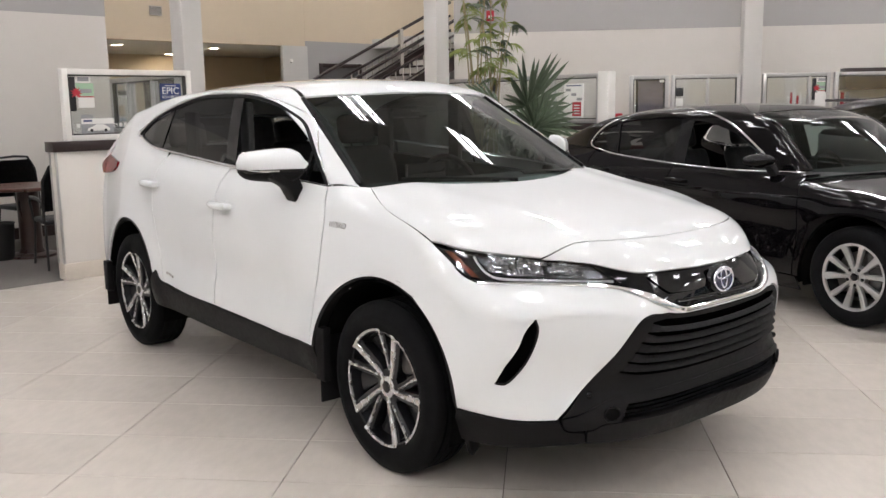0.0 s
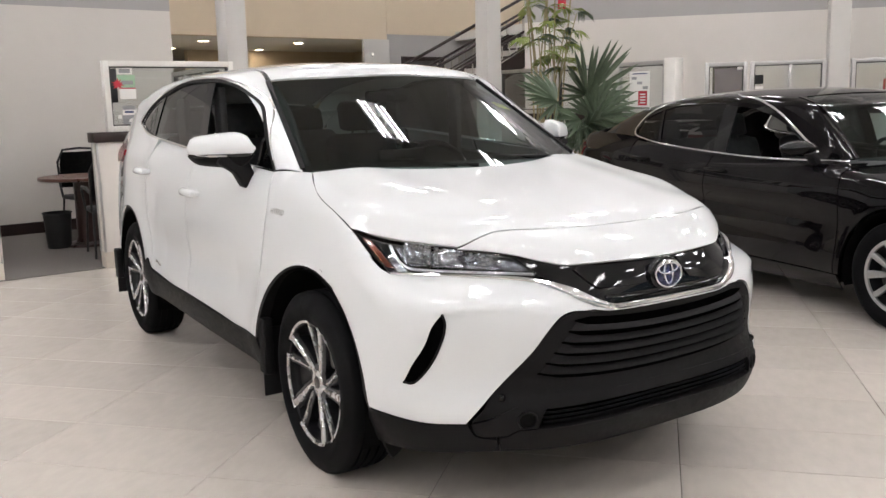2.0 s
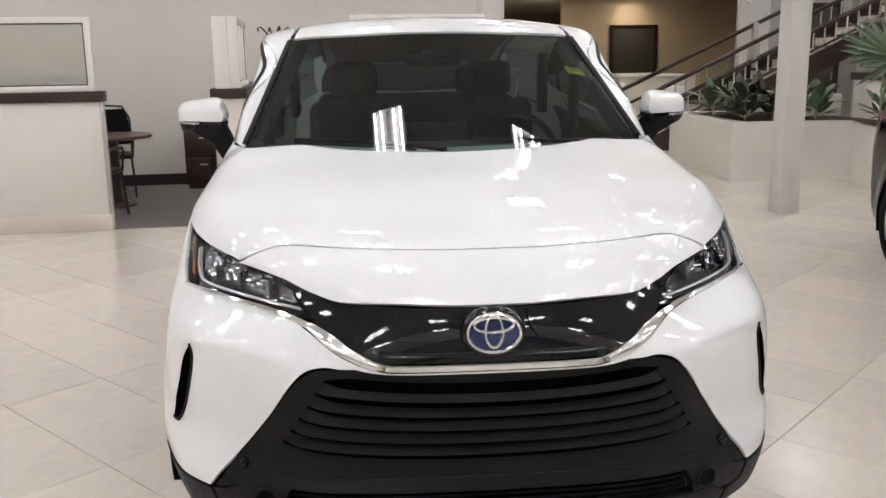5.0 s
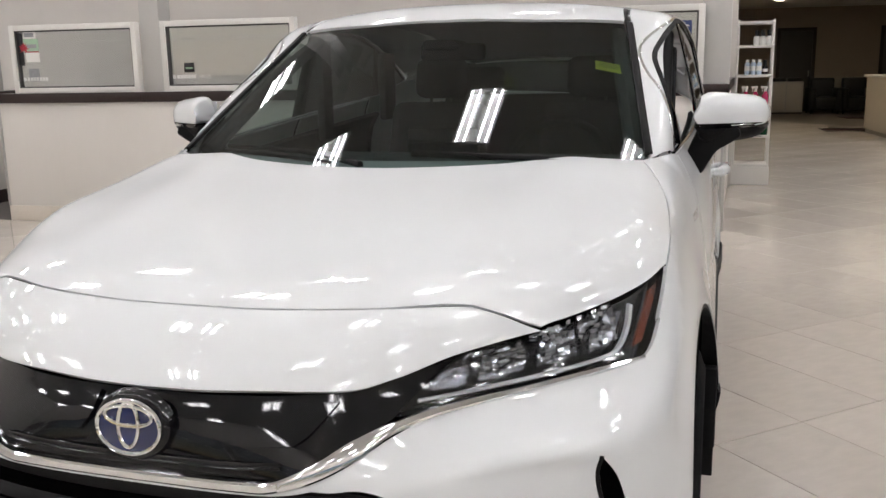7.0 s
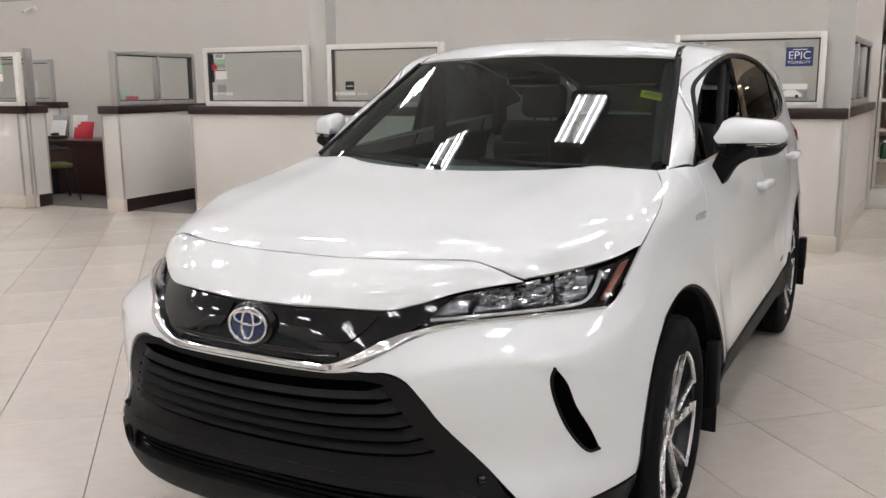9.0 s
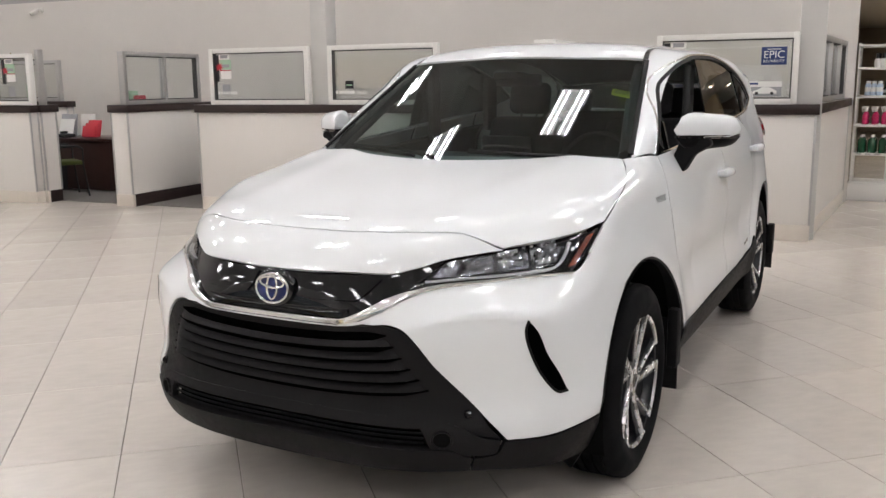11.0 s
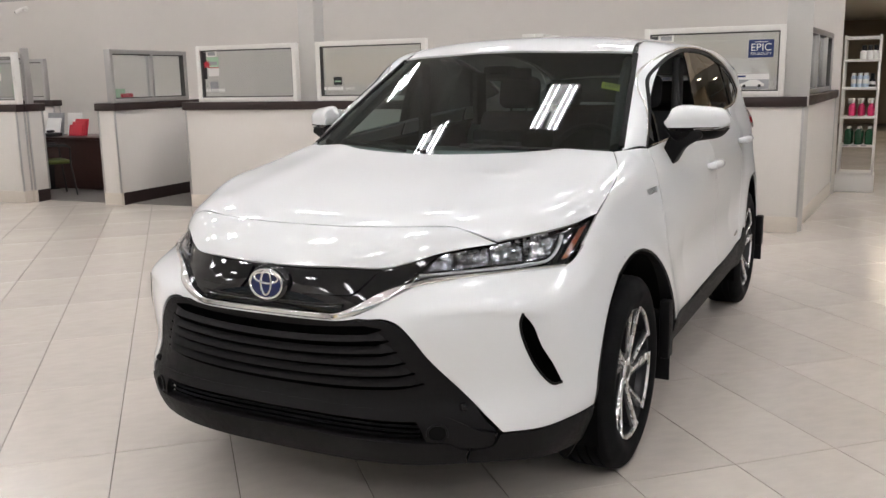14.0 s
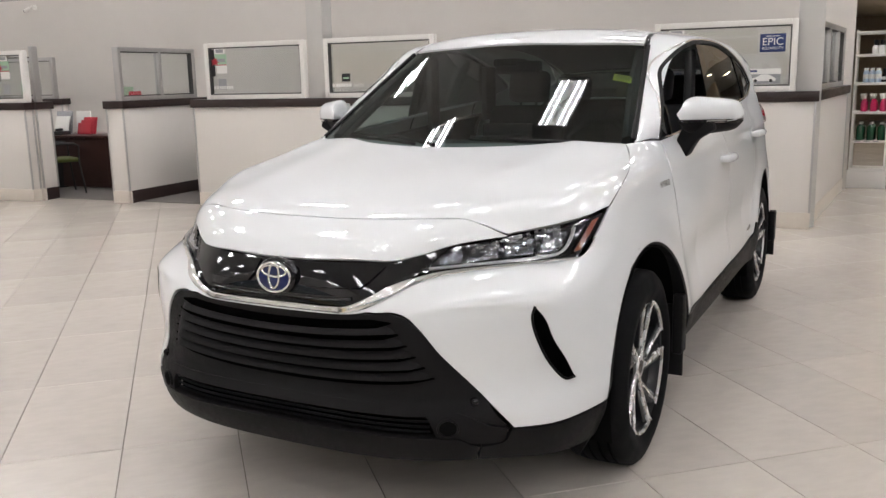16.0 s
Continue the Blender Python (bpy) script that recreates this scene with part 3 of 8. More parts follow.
def front_facade():
    """Window front behind the walk: piers, transom, sills and large panes."""
    y = -9.5
    for i, x in enumerate(range(-15, 18, 4)):
        slab("window_pier_%d" % (i + 1), (x - 0.15, y - 0.2, 0), (x + 0.15, y, CEIL), COLUMN, None, "light grey pier of the window front", "pier")
    slab("window_lintel", (-15, y - 0.18, 3.6), (17, y - 0.02, CEIL), WALLPAINT, None, "off-white wall above the window front", "wall")
    slab("window_sill_wall", (-15, y - 0.18, 0), (17, y - 0.02, 0.35), WALLPAINT, None, "low wall below the window front", "wall")
    for i, x in enumerate(range(-15, 14, 4)):
        w = finish(box((x + 0.15, y - 0.12, 0.35), (x + 3.85, y - 0.06, 0.41), 0.004), "window_%d" % (i + 1), ALUM)
        tagged(w, "large aluminium-framed showroom window", "window", kind="structure")
        for z in (2.2, 3.54):
            part("window_frame", box((x + 0.15, y - 0.12, z), (x + 3.85, y - 0.06, z + 0.06), 0.004), ALUM, w)
        p = part("pane", box((x + 0.15, y - 0.095, 0.41), (x + 3.85, y - 0.087, 3.54)), CLEARGLASS, w)
        p.visible_shadow = False


front_facade()
slab("ground", (-300, -300, -0.4), (300, 300, -0.26), material("asphalt", (0.06, 0.06, 0.06), 0.85, grain=0.3, scale=8, blotch=0.3), None, "grey asphalt parking ground outside", "ground")


def tube_light(m):
    """A square high-bay fitting with four fluorescent tubes."""
    ob = thing("tube_light", m, "square white high-bay fitting with four fluorescent tubes", "ceiling light", "ceiling tube lights")
    part("housing", box((-0.32, -0.32, 0.0), (0.32, 0.32, 0.06), 0.01), FIXTURE, ob)
    for x in (-0.25, -0.12, 0.12, 0.25):
        part("tube", cyl((x, -0.295, -0.03), (x, 0.295, -0.03), 0.020, n=10), TUBE, ob)
    for y in (-0.31, 0.31):
        part("end_plate", box((-0.31, y - 0.008, -0.05), (0.31, y + 0.008, 0.0), 0.003), FIXTURE, ob)
    part("hanger", cyl((0, 0, 0.06), (0, 0, 0.5), 0.006, n=6), ALUM, ob)
    return ob


first_light = tube_light(pose(-0.65, 3.22, CEIL - 0.5))
for i in range(-5, 6):
    for j in range(-4, 4):
        if i or j:
            copy_thing(first_light, pose(-0.65 + 2.75 * i, 3.22 + 3.0 * j, CEIL - 0.5))


def hall_lamp(m):
    ob = thing("hall_lamp", m, "round recessed warm ceiling lamp", "ceiling lamp", "hall lamps")
    part("ring", lathe([(0.10, 0.0), (0.10, -0.012), (0.13, -0.012), (0.13, 0.0)], 24, "Z"), FRAMEWHITE, ob)
    part("lens", cyl((0, 0, -0.004), (0, 0, -0.001), 0.10, n=24), WARMLAMP, ob)
    return ob


first_hall = hall_lamp(B @ pose(1.6, 9.6, 2.778))
for u, v in ((3.6, 9.6), (5.8, 9.6), (1.6, 12), (3.8, 12), (6, 12), (2.5, 15), (5.5, 15)):
    copy_thing(first_hall, B @ pose(u, v, 2.778))


# ---- the white crossover: shape ----
# Front axle at y = 0, rear axle at y = 2.69, nose towards -y.
AXLE, HUB_Z, TYRE_R = 2.69, 0.355, 0.362
side_z = smooth_curve([0.12, 0.22, 0.33, 0.46, 0.60, 0.78, 0.90, 0.98, 1.04, 1.10, 1.15, 1.22, 1.32], [0.78, 0.85, 0.905, 0.940, 0.938, 0.930, 0.922, 0.912, 0.897, 0.868, 0.828, 0.79, 0.73])
taper_top = smooth_curve([-1.0, -0.7, -0.26, 0.0, 0.36, 0.52, 0.95, 2.2, 2.75, 3.2, 3.8], [0.85, 0.885, 0.925, 0.938, 0.957, 0.975, 1.0, 0.994, 0.962, 0.893, 0.80])
taper_low = smooth_curve([-1.0, -0.8, -0.41, 0.0, 0.5, 2.2, 2.9, 3.3, 3.8], [0.88, 0.91, 0.955, 0.99, 1.0, 1.0, 0.975, 0.915, 0.84])
belt_z = smooth_curve([0.3, 0.52, 1.39, 2.2, 2.6, 2.85, 3.3], [1.145, 1.15, 1.205, 1.262, 1.32, 1.355, 1.40])
shoulder_z = smooth_curve([0.3, 0.52, 1.39, 2.2, 2.6, 2.9, 3.4], [1.145, 1.15, 1.205, 1.248, 1.252, 1.235, 1.20])
nose_y = smooth_curve([0.15, 0.22, 0.28, 0.34, 0.40, 0.44, 0.48, 0.52, 0.60, 0.67, 0.74, 0.79, 0.84, 0.90, 0.95, 1.00, 1.05], [-0.80, -0.90, -0.950, -0.978, -0.990, -0.988, -0.966, -0.966, -0.984, -0.995, -1.000, -0.994, -0.980, -0.942, -0.895, -0.83, -0.74])
nose_a = smooth_curve([0.2, 0.40, 0.52, 0.73, 0.80, 0.857, 0.93, 0.99, 1.05], [0.45, 0.46, 0.47, 0.50, 0.61, 0.68, 0.71, 0.765, 0.76])
nose_p = smooth_curve([0.2, 0.40, 0.52, 0.73, 0.80, 0.857, 0.93, 0.99, 1.05], [3.6, 3.8, 3.9, 3.8, 3.0, 2.4, 2.74, 3.2, 3.4])
hood_z = smooth_curve([-1.05, -0.95, -0.87, -0.78, -0.68, -0.4, 0.0, 0.30, 0.45], [0.86, 0.930, 0.970, 1.003, 1.023, 1.073, 1.128, 1.171, 1.186])
hood_drop = smooth_curve([-0.9, -0.72, -0.50, -0.25, 0.115, 0.24, 0.34], [0.03, 0.03, 0.085, 0.050, 0.042, 0.028, 0.025])
rear_y = smooth_curve([0.2, 0.45, 0.7, 1.0, 1.2, 1.4], [3.55, 3.68, 3.72, 3.70, 3.62, 3.42])


def body(p):
    """Negative inside the lower body."""
    x, y, z = np.abs(p[:, 0]), p[:, 1], p[:, 2]
    zz = z - (shoulder_z(y) - 1.15) * np.clip((z - 0.8) / 0.3, 0, 1)
    mixz = np.clip((z - 0.45) / 0.53, 0, 1)
    w = side_z(zz) * (taper_low(y) * (1 - mixz) + taper_top(y) * mixz)
    for wy in (0.0, AXLE):
        r = np.hypot(y - wy, z - HUB_Z)
        w = w + 0.016 * np.exp(-((r - 0.47) / 0.10) ** 2)
    w = w - 0.022 * np.exp(-((z - 0.66) / 0.10) ** 2) * np.clip((y - 0.45) / 0.3, 0, 1) * np.clip((2.3 - y) / 0.4, 0, 1)
    s = x - w
    n = nose_y(z) + nose_a(z) * (x / 0.9) ** nose_p(z) - y
    cheek = np.exp(-((x - 0.66) / 0.13) ** 2) / (1 + np.exp(np.clip((z - 0.764 + 1.1 * (x - 0.62) ** 2) / 0.007, -50, 50))) / (1 + np.exp((0.52 - z) / 0.04))
    ridge = np.exp(-((x - 0.74) / 0.15) ** 2) * np.exp(-((z - 0.785) / 0.050) ** 2)
    n = n + 0.024 * cheek - 0.034 * ridge
    h = z - np.where(y > 0.45, belt_z(y) + 0.10, hood_z(y) - hood_drop(y) * (x / 0.83) ** 3.2 + np.clip((y - 0.37) / 0.08, 0, 1) * 0.065)
    fold = 0.005 * np.exp(-((x - 0.50 - 0.12 * y) / 0.09) ** 2)
    h = h - fold * np.clip((y + 0.7) / 0.3, 0, 1)
    b = y - rear_y(z) + 0.35 * (x / 0.9) ** 4
    out = smax(s, n * 0.75, 0.06)
    out = smax(out, h, 0.075)
    return smax(out, b * 0.8, 0.1)


roof_z = smooth_curve([0.6, 0.93, 1.2, 1.6, 2.1, 2.6, 3.0, 3.3, 3.6], [1.555, 1.612, 1.645, 1.660, 1.648, 1.590, 1.49, 1.355, 1.18])
cabin_x = smooth_curve([0.3, 0.52, 1.0, 1.4, 2.2, 2.8, 3.3], [0.775, 0.800, 0.835, 0.848, 0.845, 0.80, 0.70])


def cabin(p):
    """Negative inside the glasshouse."""
    x, y, z = np.abs(p[:, 0]), p[:, 1], p[:, 2]
    up = z - belt_z(y)
    s = x - (cabin_x(y) - 0.20 * up - 0.14 * up * up)
    r = z - (roof_z(y) - 0.040 * (x / 0.6) ** 2.4)
    w = (z - 1.15) * 0.878 - (y - 0.10 - 0.238 * (x / 0.743) ** 2) * 0.461
    out = smax(s, r, 0.035)
    return smax(out, w, 0.045)


def hull(p):
    """Body and glasshouse in one, blended softly behind the rear doors."""
    k = 0.015 + 0.13 * np.clip((p[:, 1] - 2.35) / 0.5, 0, 1)
    return -smax(-body(p), -cabin(p), k)


def frame_hull(p):
    """The glasshouse alone up to the rear door, then the whole hull."""
    free = 0.3 * np.clip((2.05 - p[:, 1]) / 0.4, 0, 1)
    k = 0.015 + 0.13 * np.clip((p[:, 1] - 2.35) / 0.5, 0, 1)
    return -smax(-(body(p) + free), -cabin(p), k)


def both(make):
    """Calls make(+1) and make(-1) for the two sides."""
    for sgn in (1, -1):
        make(sgn)


def side_pts(pts, sgn):
    return [(sgn * p[0], *p[1:]) for p in pts]


def arc(cy, cz, r, a0, a1, n, x=0.93):
    return [(x, cy + r * math.cos(radians(a0 + (a1 - a0) * i / n)), cz + r * math.sin(radians(a0 + (a1 - a0) * i / n))) for i in range(n + 1)]


def crossover():
    ob = thing("crossover", Matrix.Identity(4), "pearl white crossover with black lower trim parked on showroom tiles", "car")
    FRONT, TOP = (0, 1, 0), (0, 0, -1)
    K = ("k",)

    # bonnet; its edge is shared with nose, headlamps and fenders
    front_edge = [(0, -0.793, 1, *K), (0.17, -0.788, 1), (0.35, -0.757, 1), (0.512, -0.689, 1, *K), (0.546, -0.680, 1), (0.576, -0.669, 1), (0.605, -0.655, 1), (0.630, -0.637, 1, *K)]
    lamp_edge = [(0.630, -0.637, 1, *K), (0.691, -0.549, 1), (0.750, -0.447, 1), (0.796, -0.348, 1), (0.827, -0.245, 1, *K)]
    side_edge = [(0.827, -0.245, 1, *K), (0.826, -0.13, 1), (0.808, 0.045, 1), (0.780, 0.155, 1), (0.724, 0.290, 1, *K)]
    half = front_edge + lamp_edge[1:] + side_edge[1:] + [(0.50, 0.245, 1), (0.25, 0.185, 1), (0, 0.165, 1, *K)]
    outline = half + [(-q[0], *q[1:]) for q in half[-2:0:-1]]
    part("hood", skin(body, outline, TOP, 0.02, 0.0, 0.02, n=10), PEARL, ob)
    off = lambda pts, dx, dy: seam(body, [(q[0] + dx if q[0] else 0, q[1] + dy, *q[2:]) for q in pts], TOP)
    # nose panel between bonnet and grille panel
    up = off(front_edge, 0.0005, -0.0042)
    low = [(0.56, -0.72, 0.934), (0.497, -0.78, 0.923), (0.423, -0.85, 0.907), (0.336, -0.90, 0.893), (0.14, -0.94, 0.889), (0, -0.95, 0.889, *K)]
    seq = up + low
    outline = seq + [(-q[0], *q[1:]) for q in seq[-2:0:-1]]
    seal = off(front_edge, 0.0, -0.002)
    part("hood_seal", strip(body, [(-q[0], *q[1:3]) for q in seal[::-1]] + [q[:3] for q in seal[1:]], TOP, 0.022, -0.005, 0.004), DARKVOID, ob)
    part("nose_panel", skin(body, outline, (0, 0.72, -0.69), 0.02, n=10), PEARL, ob)
    # gloss black upper grille panel
    up = [(0, -0.95, 0.885, *K), (0.14, -0.94, 0.885), (0.336, -0.90, 0.889), (0.423, -0.85, 0.903), (0.499, -0.78, 0.919, *K)]
    low = [(0.434, -0.87, 0.850, *K), (0.39, -0.93, 0.818), (0.335, -0.97, 0.786), (0.272, -0.98, 0.762, *K), (0, -1, 0.757, *K)]
    seq = up + low
    outline = seq + [(-q[0], *q[1:]) for q in seq[-2:0:-1]]
    part("grille_panel", skin(body, outline, FRONT, 0.03, -0.010), GLOSSBLACK, ob, "gloss black grille panel")

    def front(sgn):
        S = lambda pts: side_pts(pts, sgn)
        diag = (-0.60 * sgn, 0.80, 0)
        # bumper cheek
        pts = [(0.30, -0.985, 0.752, *K), (0.36, -0.965, 0.778), (0.44, -0.905, 0.822), (0.52, -0.83, 0.846), (0.64, -0.70, 0.851), (0.795, -0.485, 0.848, *K), (0.818, -0.43, 0.868), (0.838, -0.382, 0.904, *K), (0.88, -0.30, 0.85), (0.915, -0.238, 0.768, *K),
               (0.91, -0.33, 0.692), (0.905, -0.40, 0.60), (0.90, -0.443, 0.50), (0.888, -0.455, 0.392, *K), (0.80, -0.66, 0.380), (0.706, -0.785, 0.388, *K), (0.63, -0.85, 0.50), (0.545, -0.925, 0.62), (0.494, -0.945, 0.69), (0.447, -0.955, 0.738), (0.40, -0.965, 0.753), (0.35, -0.97, 0.750)]
        part("bumper", skin(body, S(pts), diag, 0.013), PEARL, ob)
        # headlamp
        pts = [(0.436, -0.87, 0.853, *K), (0.503, -0.775, 0.919, *K), (0.56, -0.72, 0.931)] + off(lamp_edge, 0.004, -0.004) + [(0.836, -0.33, 0.930), (0.806, -0.475, 0.855, *K), (0.762, -0.54, 0.857), (0.634, -0.69, 0.859), (0.502, -0.817, 0.855)]
        lamp = part("headlight", skin(body, S(pts), diag, 0.03, -0.030), GLOSSBLACK, ob, "LED headlight with chrome reflectors and amber marker")
        part("cover", skin(body, S(pts), diag, 0.02, -0.001, 0.004), LAMPGLASS, lamp).visible_shadow = False
        part("reflector", skin(body, S([(0.490, -0.79, 0.902, *K), (0.56, -0.725, 0.913), (0.63, -0.642, 0.922), (0.703, -0.54, 0.931), (0.764, -0.432, 0.940, *K), (0.752, -0.51, 0.886, *K), (0.628, -0.679, 0.884), (0.508, -0.80, 0.879), (0.482, -0.82, 0.880, *K)]), diag, 0.02, -0.022), REFLECTOR, lamp)
        # three chambers of mirror facets, each facet tilted its own way
        rng = random.Random(5)
        for x0, x1 in ((0.545, 0.612), (0.625, 0.690), (0.698, 0.752)):
            cells = bmesh.new()
            nx, nz = 7, 8
            for i in range(nx):
                for j in range(nz):
                    u0, u1 = x0 + (x1 - x0) * i / nx, x0 + (x1 - x0) * (i + 0.94) / nx
                    y0, y1 = -0.83 + (u0 - 0.472) * 1.06 + 3.0 * max(0, u0 - 0.63) ** 2, -0.83 + (u1 - 0.472) * 1.06 + 3.0 * max(0, u1 - 0.63) ** 2
                    lo, hi = 0.884 + 0.003 * i / nx, 0.918 + 0.17 * (u0 - 0.545)
                    z0, z1 = lo + (hi - lo) * j / nz, lo + (hi - lo) * (j + 0.90) / nz
                    q = onto(body, np.array([(sgn * u0, y0, z0), (sgn * u1, y1, z0), (sgn * (u1 + 0.004), y1, z1), (sgn * (u0 + 0.004), y0, z1)]), diag)
                    ta, tb = rng.uniform(-0.004, 0.004), rng.uniform(-0.004, 0.004)
                    q = q + np.outer(0.015 + np.array((ta, -ta, tb - ta, tb + ta)), diag)
                    cells.faces.new([cells.verts.new(v) for v in q])
            part("mirror_facets", cells, LAMPCHROME, lamp, smooth=False)
        for x0, y0, z0 in ((0.535, -0.76, 0.882), (0.618, -0.665, 0.886), (0.694, -0.56, 0.888)):
            part("lamp_divider", strip(body, S([(x0, y0, z0 - 0.004), (x0 + 0.012, y0 + 0.015, z0 + 0.036)]), diag, 0.012, -0.014, 0.02), GLOSSBLACK, lamp)
        part("running_light", strip(body, S([(0.462, -0.84, 0.866), (0.55, -0.76, 0.869), (0.63, -0.686, 0.870), (0.735, -0.55, 0.871), (0.762, -0.50, 0.882), (0.772, -0.46, 0.91), (0.775, -0.43, 0.944)]), diag, lambda s: 0.006 + 0.003 * s, -0.008, 0.014), LIGHTGUIDE, lamp, "pale running light guide")
        part("side_marker", skin(body, S([(0.808, -0.345, 0.956, *K), (0.821, -0.305, 0.962, *K), (0.803, -0.445, 0.876, *K), (0.788, -0.47, 0.874, *K)]), diag, 0.02, -0.012, 0.006), AMBER, lamp)
        # chrome strip under headlamp and panel
        part("chrome_strip", strip(body, S([(0.0, -0.99, 0.749), (0.20, -0.985, 0.750), (0.262, -0.98, 0.754), (0.33, -0.955, 0.779), (0.385, -0.93, 0.808), (0.437, -0.88, 0.833), (0.517, -0.82, 0.849), (0.636, -0.70, 0.854), (0.72, -0.59, 0.854), (0.800, -0.47, 0.851)]), FRONT, lambda s: np.interp(s, (0, 0.24, 0.32, 0.44, 0.56, 0.72, 1), (0.017, 0.018, 0.024, 0.031, 0.017, 0.013, 0.008)), 0.008, 0.014), CHROME, ob, "chrome strip")
        # fog slit, a near-black patch on the skin that paints its shaded depth
        pts = [(0.765, -0.745, 0.750, *K), (0.782, -0.71, 0.705), (0.801, -0.69, 0.64), (0.826, -0.65, 0.57), (0.845, -0.62, 0.506, *K), (0.822, -0.66, 0.512), (0.782, -0.70, 0.580), (0.757, -0.73, 0.66), (0.753, -0.745, 0.715)]
        part("air_slit", skin(body, S(pts), diag, 0.02, 0.001, 0.01), GAPSHADE, ob, "narrow black air slit")
        part("slit_rim", strip(body, S([(0.765, -0.745, 0.750), (0.753, -0.745, 0.715), (0.757, -0.73, 0.66), (0.782, -0.70, 0.580), (0.822, -0.66, 0.512), (0.845, -0.62, 0.506)]), diag, 0.008, 0.004, 0.004), MATTBLACK, ob)
        # lower lip to the wheel
        pts = [(0.70, -0.79, 0.382, *K), (0.80, -0.66, 0.374), (0.888, -0.455, 0.386, *K), (0.875, -0.42, 0.245, *K), (0.80, -0.60, 0.262), (0.70, -0.75, 0.282), (0.612, -0.84, 0.292, *K), (0.622, -0.84, 0.335, *K), (0.675, -0.80, 0.345)]
        part("lower_lip", skin(body, S(pts), diag, 0.03, 0.004, 0.02), MATTBLACK, ob, "grained black lower lip")
        # fender
        a = arc(0, 0.36, 0.470, 117, 10, 12)
        pts = off(side_edge, 0.0022, 0.0) + [(0.80, 0.50, 1.145, *K), (0.885, 0.445, 1.04), (0.90, 0.436, 0.95), (0.93, 0.450, 0.7), (0.94, 0.475, 0.43, *K), (0.93, 0.40, 0.43, *K)]
        arch = [(0.93, q[1], q[2]) for q in reversed(a)]
        arch[0] = (*arch[0], "k")
        seq = pts[:-2] + [(0.94, 0.475, 0.445, *K), (0.93, 0.462, 0.445, *K)] + arch[:-1] + [(0.917, -0.232, 0.772, *K), (0.884, -0.296, 0.855), (0.842, -0.378, 0.910, *K), (0.842, -0.32, 0.945)]
        part("fender", skin(body, S(seq), (-0.93 * sgn, 0, -0.36), 0.035), PEARL, ob)
        part("hood_seal", strip(body, S([q[:3] for q in off(side_edge, 0.002, 0.0)]), TOP, 0.010, -0.006, 0.004), DARKVOID, ob)
        part("door_seal", strip(body, S([(0.84, 0.49, 1.12), (0.885, 0.4485, 1.04), (0.90, 0.4395, 0.95), (0.93, 0.4535, 0.7), (0.94, 0.4785, 0.44)]), (-sgn, 0, 0), 0.024, -0.005, 0.004), DARKVOID, ob)
        part("door_seal", strip(body, S([(0.85, 1.3785, 1.2), (0.92, 1.4435, 1.05), (0.93, 1.4635, 0.8), (0.94, 1.4585, 0.475)]), (-sgn, 0, 0), 0.024, -0.005, 0.004), DARKVOID, ob)
        part("door_seal", strip(body, S([(0.845, 2.1635, 1.255), (0.92, 2.2635, 1.12), (0.93, 2.2885, 0.95), (0.93, 2.2335, 0.80), (0.93, 2.1685, 0.65), (0.94, 2.1235, 0.505)]), (-sgn, 0, 0), 0.024, -0.005, 0.004), DARKVOID, ob)
        # front door, rear door, quarter
        pts = [(0.80, 0.507, 1.147, *K), (0.83, 0.95, 1.175), (0.85, 1.375, 1.203, *K), (0.92, 1.44, 1.05), (0.93, 1.46, 0.8), (0.94, 1.455, 0.47, *K), (0.94, 0.9, 0.455), (0.94, 0.482, 0.43, *K), (0.93, 0.457, 0.7), (0.90, 0.443, 0.95), (0.885, 0.452, 1.04)]
        door = part("front_door", skin(body, S(pts), (-sgn, 0, 0), 0.04), PEARL, ob)
        pts = [(0.85, 1.382, 1.204, *K), (0.85, 1.80, 1.232), (0.845, 2.16, 1.257, *K), (0.92, 2.26, 1.12), (0.93, 2.285, 0.95), (0.93, 2.23, 0.80), (0.93, 2.165, 0.65), (0.94, 2.12, 0.50, *K), (0.94, 1.8, 0.475), (0.94, 1.462, 0.47, *K), (0.93, 1.467, 0.8), (0.92, 1.447, 1.05)]
        door2 = part("rear_door", skin(body, S(pts), (-sgn, 0, 0), 0.04), PEARL, ob)
        a = arc(AXLE, 0.36, 0.470, 158, 22, 14)
        pts = [(0.845, 2.167, 1.256, *K), (0.84, 2.36, 1.270), (0.82, 2.53, 1.302), (0.80, 2.71, 1.340), (0.76, 2.85, 1.355), (0.71, 3.08, 1.353), (0.68, 3.25, 1.29, *K), (0.80, 3.36, 1.10), (0.82, 3.40, 0.9), (0.84, 3.38, 0.6), (0.84, 3.34, 0.32, *K), (0.88, 3.14, 0.32, *K), (0.9, 3.135, 0.5)]
        seq = pts + [(0.93, q[1], q[2]) for q in reversed(a)] + [(0.94, 2.127, 0.50, *K), (0.93, 2.172, 0.65), (0.93, 2.237, 0.80), (0.93, 2.292, 0.95), (0.92, 2.267, 1.12)]
        part("quarter_panel", skin(hull, S(seq), (-sgn, 0, -0.15), 0.04), PEARL, ob)
        # black arch trims and sill
        for wy, nm in ((0.0, "front_arch_trim"), (AXLE, "rear_arch_trim")):
            part(nm, strip(body, S(arc(wy, 0.36, 0.462, 205 if wy == 0 else 172, -10, 20)), (-sgn, 0, 0), 0.022, -0.001, 0.05), MATTBLACK, ob, "grained black wheel arch trim")
            liner = lathe([(0.44, 0.90), (0.44, 0.60), (0.02, 0.60)], 48)
